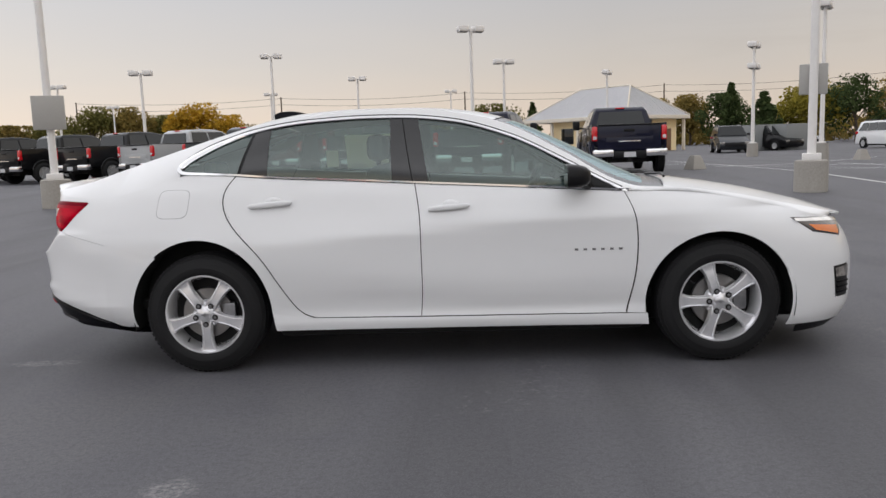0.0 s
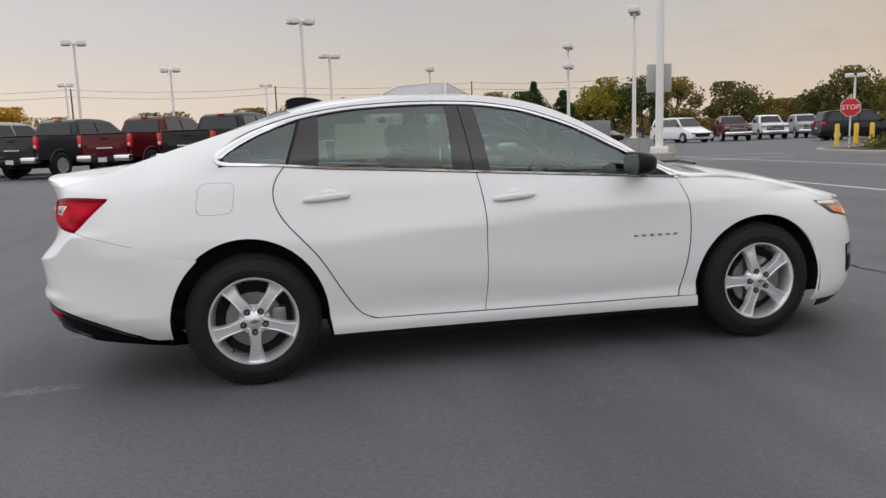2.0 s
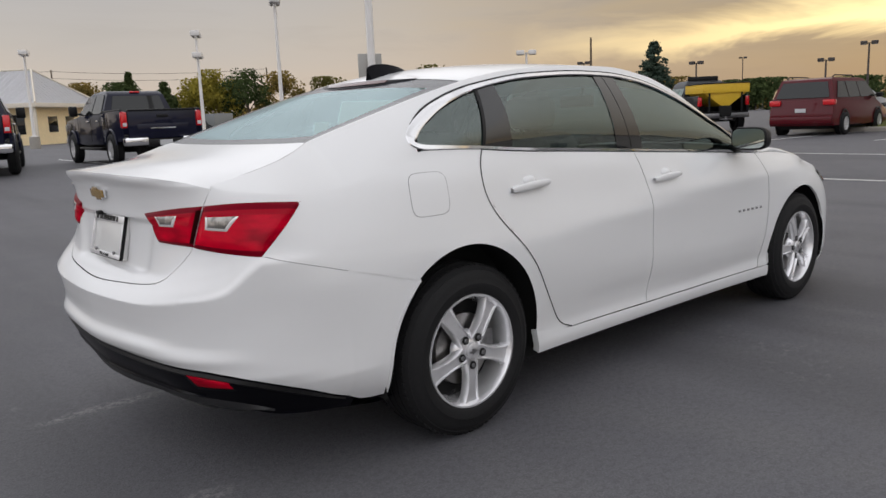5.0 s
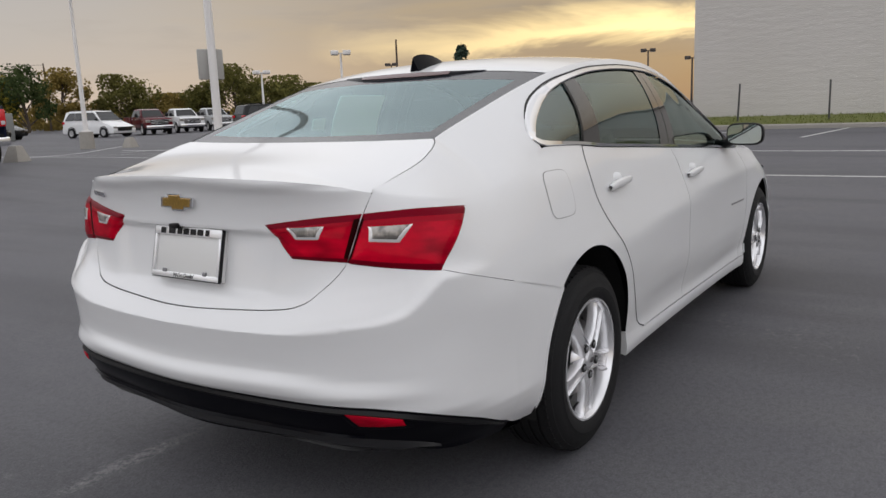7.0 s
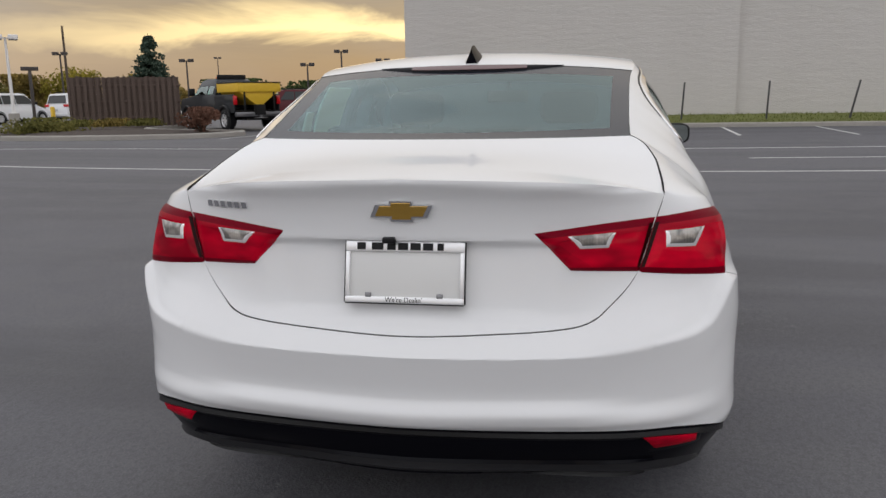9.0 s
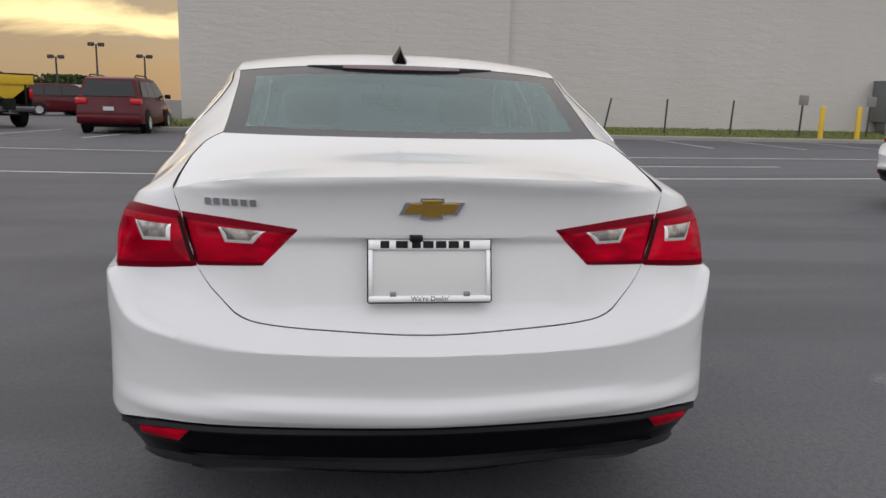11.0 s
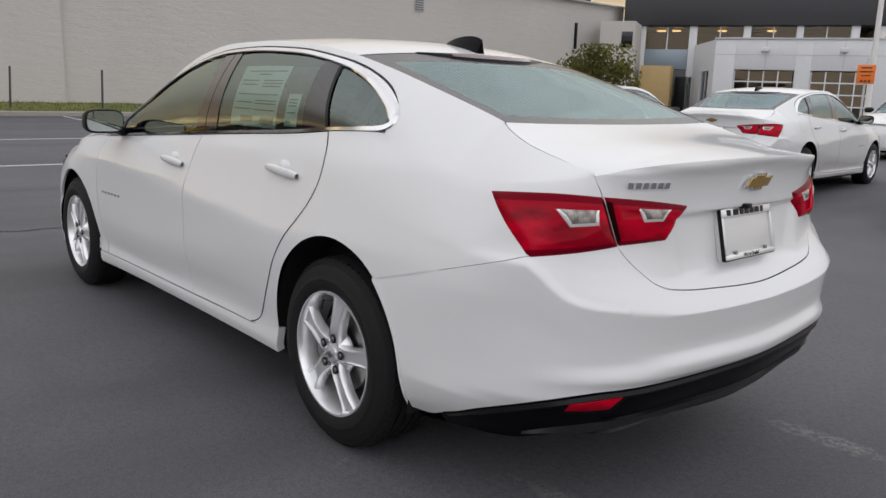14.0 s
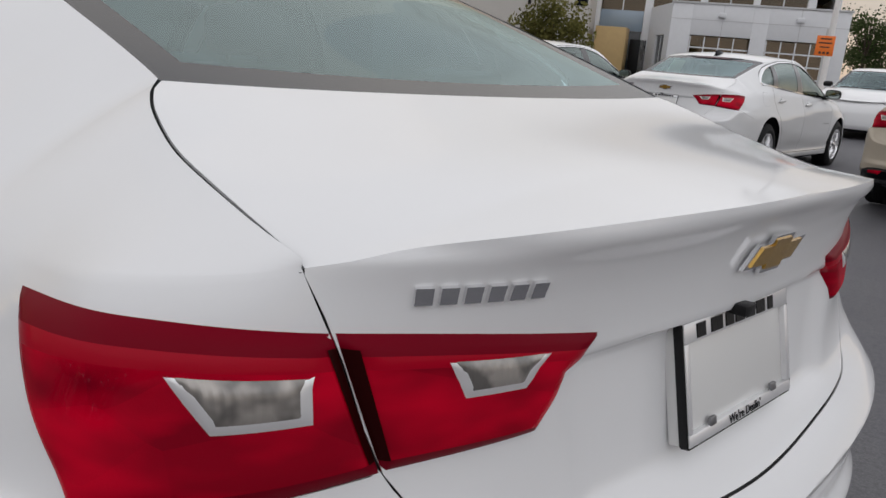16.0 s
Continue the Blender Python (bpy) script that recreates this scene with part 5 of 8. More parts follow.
    screen("rear window", xs, np.linspace(-0.048, -0.030, len(xs)), (2, 30), (REAR_GLASS, FRIT), ("rear_window", "rear_window_border"), -0.0015)
    xs = np.concatenate([[0.225, 0.25], np.linspace(0.28, 1.04, 30), [1.08, 1.128]])
    screen("windscreen", xs, np.linspace(0.09, 0.10, len(xs)), (2, 30), (REAR_GLASS, FRIT), ("windscreen", "windscreen_border"), -0.003)
    bm = bmesh.new()
    for y0, y1 in ((-0.55, 0.02), (-0.02, 0.60)):
        tube(bm, [(1.26 - 0.12 * abs(y0), y0, 1.005), (1.25, (y0 + y1) / 2, 1.012), (1.22 - 0.10 * abs(y1), y1, 1.000)], 0.008, 6)
    part("wiper", bm, TRIM, car)
    # high brake lamp under a small black lip
    bm = bmesh.new()
    u = np.linspace(-1, 1, 41)
    v = np.linspace(0, 1, 7)
    Y = 0.36 * u[:, None] + 0 * v[None]
    depth = 0.070 * (1 - np.abs(u) ** 3.0)[:, None] + 0.003
    X = -1.172 - 0.03 * (1 - u[:, None] ** 2) - depth * v[None]
    Z = upper(X, Y) + 0.017 * (1 - 0.7 * u[:, None] ** 2) * np.sin(np.pi * np.clip(v[None] * 0.9 + 0.05, 0, 1)) - 0.003
    grid_mesh(bm, np.stack([X, Y, Z], -1))
    flange(bm, 0.008)
    lip = part("brake_lamp_lip", bm, GLOSS_BLACK, car, "black lip over the high brake lamp")
    bm = bmesh.new()
    u, v = np.linspace(-0.62, 0.62, 31)[:, None], np.linspace(0.60, 0.90, 4)[None]
    Y = 0.36 * u + 0 * v
    X = -1.172 - 0.03 * (1 - u**2) - (0.070 * (1 - np.abs(u) ** 3.0) + 0.003) * v
    Z = upper(X, Y) + 0.017 * (1 - 0.7 * u**2) * np.sin(np.pi * np.clip(v * 0.9 + 0.05, 0, 1)) + 0.0005
    grid_mesh(bm, np.stack([X, Y, Z], -1))
    flange(bm, 0.003)
    part("brake_lens", bm, simple("smoky_brake_lens", (0.16, 0.10, 0.10), 0.25, coat=0.6), lip, "smoky grey-red brake lamp lens")
    # aerial fin
    bm = bmesh.new()
    rows = []
    for i in range(15):
        t = i / 14
        x = -0.935 - 0.222 * t
        h = 0.066 * (0.05 + 0.95 * (1 - (1 - t) ** 1.9) ** 0.9) * (1 - 0.10 * max(0, (t - 0.85) / 0.15) ** 2)
        wd = 0.034 * math.sin(math.pi * min(0.12 + 0.62 * t, 0.9)) ** 0.7
        z0 = float(upper(x, 0)) - 0.006
        rows.append([(x - (0.012 * k * t), wd * (0.62 * (1 - k) ** 1.5 + 0.38 * (1 - k**3)) * c, z0 + h * k) for k, c in ((0, 1), (0.15, 0.9), (0.5, 0.8), (0.85, 0.7), (1, 0), (0.85, -0.7), (0.5, -0.8), (0.15, -0.9), (0, -1))])
    grid_mesh(bm, np.array(rows))
    last = [v for v in bm.verts if v.co.x < -1.150]
    bm.faces.new(sorted(last, key=lambda q: q.index)[-9:]) if len(last) >= 9 else None
    weld(bm)
    orient(bm)
    part("roof_aerial", bm, GLOSS_BLACK, car, "black shark-fin aerial")

    # badge on the tail: gold bow shape in a bright frame
    for name, k, off, mat in (("badge_frame", 1.0, 0.010, CHROME), ("badge", 0.84, 0.0125, GOLD)):
        bm = bmesh.new()
        outline = [(-0.080, -0.016), (-0.030, -0.016), (-0.030, -0.026), (0.030, -0.026), (0.030, -0.016), (0.064, -0.016), (0.080, 0.016), (0.030, 0.016), (0.030, 0.026), (-0.030, 0.026), (-0.030, 0.016), (-0.064, 0.016)]
        kk = lambda a, b: (a * (k if abs(a) > 0.04 else k * 0.95), b * (k - 0.06 * (k < 1)))
        ring = []
        for a, b in outline:
            a, b = kk(a, b)
            z = 0.994 + b
            q = lower(s_at_y(abs(a), z), z)
            ring.append((float(q[0]) - off, -a, z))
        vs = [bm.verts.new(p) for p in ring]
        f = bm.faces.new(vs)
        ex = bmesh.ops.extrude_face_region(bm, geom=[f])
        for vv in ex["geom"]:
            if isinstance(vv, bmesh.types.BMVert):
                vv.co.x += 0.006
        bmesh.ops.recalc_face_normals(bm, faces=bm.faces[:])
        part(name, bm, mat, car, "gold bow-shaped badge" if k < 1 else "", smooth=False)
    # six plain bars where the tail lettering stands
    for k in range(6):
        bm = bmesh.new()
        y0 = 0.552 - 0.0225 * k
        d = coons(*quad((s_at_y(y0 - 0.018, 0.99), 0.992), (s_at_y(y0 - 0.002, 0.99), 0.992), (s_at_y(y0 - 0.002, 1.0), 1.009), (s_at_y(y0 - 0.018, 1.0), 1.009)), 4, 4)
        grid_mesh(bm, pushed(lower, d, 0.005))
        flange(bm, 0.006)
        part("letter_bar", bm, CHROME, car)
    # number plate holder frame with bars for its lettering
    plate = new("plate_frame")
    plate.parent = car
    zc, hh, hw = 0.833, 0.078, 0.153
    m = pose(-2.386, 0, zc, 0, 13, 0)
    def slab(name, x0, x1, y0, y1, z0, z1, mat, bev=0.002):
        b2 = bmesh.new()
        box(b2, x0, x1, y0, y1, z0, z1, bev, m)
        return part(name, b2, mat, plate)
    slab("frame_bar", -0.020, -0.008, -hw, hw, hh - 0.026, hh, FRAME_CHROME)
    slab("frame_bar", -0.020, -0.008, -hw, hw, -hh, -hh + 0.016, FRAME_CHROME)
    for q in (-1, 1):
        slab("frame_bar", -0.020, -0.008, min(q * hw, q * (hw - 0.011)), max(q * hw, q * (hw - 0.011)), -hh + 0.016, hh - 0.026, FRAME_CHROME)
        slab("frame_edge", -0.0185, -0.006, min(q * hw, q * (hw + 0.003)), max(q * hw, q * (hw + 0.003)), -hh, hh, TRIM)
        slab("screw", -0.022, -0.016, q * 0.092 - 0.008, q * 0.092 + 0.008, -hh + 0.014, -hh + 0.026, STEEL)
    slab("plate_back", -0.012, 0.010, -hw, hw, -hh, hh, PLASTIC_WHITE)
    slab("frame_edge", -0.0185, -0.006, -hw, hw, -hh - 0.003, -hh, TRIM)
    slab("frame_edge", -0.0185, -0.006, -hw, hw, hh, hh + 0.003, TRIM)
    for y, wd in ((0.112, 0.022), (0.070, 0.030), (0.034, 0.022), (0.004, 0.026), (-0.028, 0.026), (-0.060, 0.026), (-0.092, 0.016)):
        slab("letter_bar", -0.0215, -0.019, y - wd / 2, y + wd / 2, hh - 0.022, hh - 0.004, TRIM, 0)
    text = bpy.data.curves.new("slogan", "FONT")
    text.body, text.size, text.align_x, text.extrude = "We're Dealin'", 0.017, "CENTER", 0.0004
    t_ob = new("slogan", text)
    t_ob.data.materials.append(TRIM)
    t_ob.parent = plate
    t_ob.matrix_basis = m @ Matrix(((0, 0, -1, -0.0207), (-1, 0, 0, 0), (0, 1, 0, -hh + 0.003), (0, 0, 0, 1)))
    # camera over the plate
    bm = bmesh.new()
    box(bm, -2.418, -2.37, 0.020, 0.052, 0.912, 0.927, 0.003)
    part("parking_camera", bm, TRIM, car)

    # fuel flap, on one side only
    d = np.stack(np.meshgrid(np.linspace(0, 1, 11), np.linspace(0, 2 * math.pi, 49), indexing="ij"), -1)
    sq = lambda t: np.sign(t) * np.abs(t) ** 0.42
    for name, grow, off, mat in (("flap_gap", 1.0, 0.0006, STEEL), ("fuel_flap", 0.975, 0.0012, WHITE_PAINT)):
        cx = np.cos(d[..., 1])
        cz = np.sin(d[..., 1])
        d2 = np.stack([-1.553 + grow * d[..., 0] * 0.088 * sq(cx) + 0.010 * d[..., 0] * sq(cz), 0.947 + grow * d[..., 0] * 0.077 * sq(cz)], -1)
        bm = bmesh.new()
        grid_mesh(bm, pushed(side, d2, off), mirror=True)
        weld(bm)
        orient(bm)
        part(name, bm, mat, shell)
    furnish(car)


def furnish(car):
    """Seats, dashboard and what else shows through the glass."""
    bm = bmesh.new()
    box(bm, -1.9, 1.1, -0.74, 0.74, 0.34, 0.40, 0.02)
    part("cabin_floor", bm, DARK, car)
    bm = bmesh.new()
    box(bm, 0.62, 1.12, -0.74, 0.74, 0.62, 0.945, 0.06)
    part("dashboard", bm, SEAT, car)
    bm = bmesh.new()
    box(bm, -1.86, -1.36, -0.70, 0.70, 1.00, 1.045, 0.02)
    part("parcel_shelf", bm, SEAT, car)
    for y in (-0.37, 0.37):
        bm = bmesh.new()
        box(bm, -0.25, 0.32, y - 0.25, y + 0.25, 0.42, 0.60, 0.05)
        box(bm, -0.42, -0.24, y - 0.24, y + 0.24, 0.55, 1.14, 0.07, m=Matrix.Translation((-0.3, 0, 0.55)) @ Matrix.Rotation(radians(-12), 4, "Y") @ Matrix.Translation((0.3, 0, -0.55)))
        seat = part("front_seat", bm, SEAT, car, "dark cloth front seat")
        bm = bmesh.new()
        box(bm, -0.52, -0.41, y - 0.135, y + 0.135, 1.14, 1.30, 0.045)
        tube(bm, [(-0.46, y - 0.06, 1.08), (-0.465, y - 0.06, 1.2)], 0.008, 6)
        tube(bm, [(-0.46, y + 0.06, 1.08), (-0.465, y + 0.06, 1.2)], 0.008, 6)
        part("head_rest", bm, SEAT, seat)
    bm = bmesh.new()
    box(bm, -1.25, -0.72, -0.68, 0.68, 0.42, 0.62, 0.06)
    box(bm, -1.40, -1.22, -0.68, 0.68, 0.55, 1.06, 0.07, m=Matrix.Translation((-1.25, 0, 0.55)) @ Matrix.Rotation(radians(-18), 4, "Y") @ Matrix.Translation((1.25, 0, -0.55)))
    rear = part("rear_bench", bm, SEAT, car, "dark cloth rear bench")
    for y in (-0.38, 0.38):
        bm = bmesh.new()
        box(bm, -1.50, -1.40, y - 0.13, y + 0.13, 1.06, 1.17, 0.04)
        part("head_rest", bm, SEAT, rear)
    bm = bmesh.new()
    m = pose(0.50, 0.37, 0.90, 0, -66, 0)
    pts = [m @ Vector((0.185 * math.cos(a), 0.185 * math.sin(a), 0)) for a in [2 * math.pi * k / 24 for k in range(25)]]
    tube(bm, pts, 0.016, 8, caps=False)
    box(bm, -0.06, 0.06, -0.09, 0.09, -0.02, 0.02, 0.015, m)
    tube(bm, [m @ Vector((0, -0.18, 0)), m @ Vector((0, 0.18, 0))], 0.016, 6)
    tube(bm, [m @ Vector((0, 0, 0)), Vector((0.72, 0.37, 0.78))], 0.03, 8)
    part("steering_wheel", bm, TRIM, car)
    bm = bmesh.new()
    box(bm, 0.36, 0.385, -0.12, 0.12, 1.24, 1.31, 0.01)
    tube(bm, [(0.38, 0, 1.28), (0.44, 0, 1.34)], 0.01, 6)
    part("cabin_mirror", bm, TRIM, car)
    bm = bmesh.new()
    xs = np.linspace(-1.10, 0.25, 16)
    w = np.linspace(-0.97, 0.97, 13)
    X = xs[:, None] + 0 * w[None]
    Y = RAIL_Y(xs)[:, None] * w[None]
    grid_mesh(bm, np.stack([X, Y, upper(X, Y) - 0.045], -1))
    part("head_lining", bm, simple("pale_headlining", (0.42, 0.42, 0.41), 0.9), car)
    # price paper inside the rear door glass on one side, with ruled blocks of print
    sheet = new("window_sticker")
    sheet.parent = car
    def leaf(name, x0, x1, z0, z1, mat, off):
        b2 = bmesh.new()
        dd = np.stack(np.meshgrid(np.linspace(x0, x1, 6), np.linspace(z0, z1, 6), indexing="ij"), -1)
        grid_mesh(b2, pushed(side, dd, off))
        return part(name, b2, mat, sheet)
    leaf("sheet", -0.83, -0.455, 1.075, 1.325, PAPER, -0.010)
    leaf("sheet", -0.985, -0.895, 1.09, 1.215, PAPER, -0.010)
    for x0, x1, z in ((-0.81, -0.50, 1.30), (-0.70, -0.60, 1.287), (-0.81, -0.66, 1.262), (-0.81, -0.66, 1.25), (-0.62, -0.48, 1.262), (-0.81, -0.66, 1.238), (-0.62, -0.48, 1.245), (-0.81, -0.48, 1.205), (-0.81, -0.64, 1.18), (-0.81, -0.64, 1.168), (-0.62, -0.48, 1.172), (-0.81, -0.64, 1.142), (-0.62, -0.48, 1.145), (-0.97, -0.91, 1.19), (-0.97, -0.91, 1.178), (-0.97, -0.91, 1.166), (-0.97, -0.91, 1.14)):
        leaf("print_bar", x0, x1, z, z + 0.005, INK, -0.0085)
    leaf("print_block", -0.81, -0.70, 1.088, 1.118, INK, -0.0085)
    leaf("print_block", -0.64, -0.54, 1.095, 1.118, INK, -0.0085)


CAR = build_car()


# ---- other vehicles ----
CAR_BASE = paint_material("base_paint", (0.5, 0.5, 0.5))
DARK_GLASS = simple("dark_window", (0.008, 0.010, 0.011), 0.04, coat=0.3, spec=0.35)
RIM_GREY = simple("grey_rim", (0.62, 0.62, 0.63), 0.35, metal=0.5)
TAIL_RED = simple("tail_red", (0.60, 0.008, 0.015), 0.2, coat=0.5)
PLATE_PALE = simple("pale_plate", (0.55, 0.56, 0.58), 0.5)
YELLOW = simple("yellow_paint", (0.72, 0.46, 0.03), 0.5, grain=0.12, scale=12)


def prism(bm, prof, w0, w1, z0, z1, bevel=0.03, yc=0.0):
    """A side profile of (x, z) points drawn out across the width, narrowing from w0 at height z0 to w1 at z1."""
    rings = []
    for sg in (-1, 1):
        rings.append([bm.verts.new((x, yc + sg * (w0 + (w1 - w0) * min(1, max(0, (z - z0) / (z1 - z0)))), z)) for x, z in prof])
    n = len(prof)
    fs = [bm.faces.new(rings[0]), bm.faces.new(rings[1][::-1])]
    for i in range(n):
        fs.append(bm.faces.new((rings[0][i], rings[1][i], rings[1][(i + 1) % n], rings[0][(i + 1) % n])))
    bmesh.ops.recalc_face_normals(bm, faces=fs)
    if bevel:
        bmesh.ops.bevel(bm, geom=list({e for f in fs for e in f.edges}), offset=bevel, segments=2, affect="EDGES", profile=0.6)


def plain_wheel(thing, x, y, r, wd=0.24):
    sg = 1 if y > 0 else -1
    m = pose(x, y, r) @ Matrix.Rotation(radians(-90 * sg), 4, "X")
    bm = bmesh.new()
    lathe(bm, [(r * 0.6, -0.02), (r * 0.63, 0.0), (r * 0.8, 0.01), (r * 0.94, -0.01), (r, -0.04), (r, -wd + 0.04), (r * 0.9, -wd), (r * 0.55, -wd)], 24, m)
    w = part("wheel", bm, RUBBER, thing)
    bm = bmesh.new()
    lathe(bm, [(0.0001, -0.03), (r * 0.12, -0.028), (r * 0.16, -0.05), (r * 0.52, -0.055), (r * 0.56, -0.012), (r * 0.62, -0.005), (r * 0.62, -0.03)], 24, m)
    for k in range(6):
        mm = m @ Matrix.Rotation(math.pi / 3 * k, 4, "Z")
        box(bm, r * 0.08, r * 0.58, -0.04, 0.04, -0.05, -0.02, 0.006, mm)
    part("rim", bm, RIM_GREY, w)


def face_patch(thing, name, pts, mat, label=""):
    """A thin pane between four corners."""
    bm = bmesh.new()
    vs = [bm.verts.new(p) for p in pts]
    f = bm.faces.new(vs)
    ex = bmesh.ops.extrude_face_region(bm, geom=[f])
    n = f.normal.copy() if f.normal.length else Vector((0, 0, 1))
    bm.normal_update()
    n = f.normal.copy()
    for v in ex["geom"]:
        if isinstance(v, bmesh.types.BMVert):
            v.co -= 0.01 * n
    bmesh.ops.recalc_face_normals(bm, faces=bm.faces[:])
    return part(name, bm, mat, thing, label, smooth=False)


def block(thing, name, x0, x1, y0, y1, z0, z1, mat, bevel=0.02, label=""):
    bm = bmesh.new()
    box(bm, x0, x1, y0, y1, z0, z1, bevel)
    return part(name, bm, mat, thing, label)


def slab_part(parent, name, prof, w0, w1, z0, z1, mat, bevel=0.05, label="", yc=0.0):
    bm = bmesh.new()
    prism(bm, prof, w0, w1, z0, z1, bevel, yc)
    return part(name, bm, mat, parent, label)


def pickup():
    """A crew-cab pickup, nose along +x, standing on z = 0."""
    t = empty("pickup_truck", pose(0, 0, 0), "pickup truck", "pickup truck", "pickups in a row")
    W = 0.99
    # lower body forward of the bed, with the bonnet stepped below the belt line
    slab_part(t, "body", [(-1.13, 0.52), (2.84, 0.50), (2.90, 0.72), (2.90, 1.08), (2.78, 1.20), (1.45, 1.30), (-1.13, 1.30)], W - 0.01, W - 0.05, 0.75, 1.3, CAR_BASE, 0.07)
    slab_part(t, "bonnet_bulge", [(1.40, 1.28), (2.70, 1.18), (2.55, 1.235), (1.45, 1.335)], 0.62, 0.55, 1.2, 1.33, CAR_BASE, 0.03)
    cab = slab_part(t, "cab", [(-1.10, 1.26), (1.50, 1.26), (0.80, 1.83), (0.42, 1.905), (-0.25, 1.925), (-0.78, 1.90), (-0.97, 1.80)], W - 0.055, 0.70, 1.28, 1.9, CAR_BASE, 0.07)
    block(cab, "high_brake_lamp", -0.905, -0.86, -0.13, 0.13, 1.855, 1.895, TAIL_RED, 0.01, "red high brake lamp")
    for sg in (-1, 1):
        bed = slab_part(t, "bed_side", [(-2.88, 0.60), (-1.17, 0.60), (-1.17, 1.33), (-2.88, 1.37)], 0.03, 0.03, 0.6, 1.3, CAR_BASE, 0.028, yc=sg * (W - 0.03))
        block(bed, "bed_rail", -2.87, -1.18, min(sg * 0.935, sg * 0.985), max(sg * 0.935, sg * 0.985), 1.345, 1.385, TRIM, 0.012)
        lamp = block(t, "tail_lamp", -2.925, -2.80, min(sg * 0.845, sg * 0.993), max(sg * 0.845, sg * 0.993), 0.93, 1.32, TAIL_RED, 0.03, "red tail lamp")
        block(lamp, "reversing_lens", -2.932, -2.915, min(sg * 0.87, sg * 0.965), max(sg * 0.87, sg * 0.965), 0.97, 1.06, PLATE_PALE, 0.01)
        yw = lambda z: sg * (W - 0.055 + (0.70 - W + 0.055) * (z - 1.28) / 0.62 + 0.010)
        for x0, x1, x2, x3 in ((-0.96, -0.09, -0.12, -0.84), (-0.02, 1.28, 0.70, -0.04)):
            q = [(x0, yw(1.33), 1.33), (x1, yw(1.33), 1.33), (x2, yw(1.80), 1.80), (x3, yw(1.80), 1.80)]
            face_patch(t, "side_window", q if sg < 0 else q[::-1], DARK_GLASS)
        for x in (-1.00, -0.06, 1.30):
            block(t, "door_gap", x - 0.006, x + 0.006, min(sg * (W - 0.014), sg * (W - 0.004)), max(sg * (W - 0.014), sg * (W - 0.004)), 0.62, 1.24, DARK, 0)
        for x in (-0.84, 0.12):
            block(t, "door_handle", x, x + 0.20, min(sg * (W - 0.02), sg * (W + 0.015)), max(sg * (W - 0.02), sg * (W + 0.015)), 1.12, 1.16, CHROME, 0.01)
        mir = block(t, "door_mirror", 1.00, 1.12, min(sg * 1.02, sg * 1.24), max(sg * 1.02, sg * 1.24), 1.30, 1.58, TRIM, 0.035)
        block(mir, "mirror_arm", 1.03, 1.10, min(sg * 0.90, sg * 1.05), max(sg * 0.90, sg * 1.05), 1.34, 1.39, TRIM, 0.01)
        block(t, "side_step", -1.0, 1.25, min(sg * 0.88, sg * 1.02), max(sg * 0.88, sg * 1.02), 0.40, 0.46, TRIM, 0.02)
        for x in (-1.97, 1.93):
            bm = bmesh.new()
            m = pose(x, sg * (W + 0.002), 0.43) @ Matrix.Rotation(radians(-90 * sg), 4, "X")
            lathe(bm, [(0.001, 0.001), (0.455, 0.001), (0.455, -0.02)], 28, m)
            part("wheel_well", bm, DARK, t)
            bm = bmesh.new()
            pts = [m @ Vector((0.475 * math.cos(a), 0.475 * math.sin(a), 0.008)) for a in [2 * math.pi * k / 28 for k in range(29)]]
            tube(bm, [p for p in pts if p.z > 0.44], 0.032, 6)
            part("wheel_arch", bm, CAR_BASE, t)
            plain_wheel(t, x, sg * (W + 0.062), 0.405)
        block(t, "head_lamp", 2.74, 2.915, min(sg * 0.66, sg * 0.965), max(sg * 0.66, sg * 0.965), 0.90, 1.10, LENS_CLEAR, 0.03)
    gate = block(t, "tailgate", -2.915, -2.85, -0.84, 0.84, 0.66, 1.36, CAR_BASE, 0.025)
    block(gate, "gate_lip", -2.955, -2.86, -0.83, 0.83, 1.335, 1.375, TRIM, 0.015)
    block(gate, "gate_pressing", -2.925, -2.905, -0.62, 0.62, 0.80, 1.02, CAR_BASE, 0.008)
    block(gate, "gate_handle", -2.93, -2.905, -0.14, 0.14, 1.17, 1.24, TRIM, 0.01)
    block(gate, "lettering", -2.930, -2.920, -0.30, 0.30, 0.90, 0.93, CHROME, 0)
    block(t, "bed_floor", -2.86, -1.15, -0.93, 0.93, 0.70, 0.76, TRIM, 0)
    for sg in (-1, 1):
        block(t, "bumper_end", -3.06, -2.82, min(sg * 0.42, sg * 0.985), max(sg * 0.42, sg * 0.985), 0.50, 0.70, CHROME, 0.04, "chrome bumper end")
    block(t, "rear_bumper", -3.04, -2.84, -0.44, 0.44, 0.46, 0.655, TRIM, 0.03, "dark step bumper")
    block(t, "plate", -3.052, -3.035, -0.155, 0.155, 0.49, 0.625, PLATE_PALE, 0)
    block(t, "hitch", -3.05, -2.6, -0.05, 0.05, 0.36, 0.44, DARK, 0.01)
    block(t, "front_bumper", 2.82, 3.02, -0.97, 0.97, 0.44, 0.70, CHROME, 0.05)
    gr = block(t, "grille", 2.86, 2.945, -0.64, 0.64, 0.72, 1.10, TRIM, 0.02)
    for z in (0.80, 0.91, 1.02):
        block(gr, "grille_bar", 2.94, 2.958, -0.62, 0.62, z, z + 0.03, CHROME, 0.006)
    block(t, "chassis", -2.7, 2.7, -0.55, 0.55, 0.34, 0.52, DARK, 0)
    bm = bmesh.new()
    tube(bm, [(-1.97, -0.9, 0.40), (-1.97, 0.9, 0.40)], 0.07, 8)
    part("axle", bm, DARK, t)
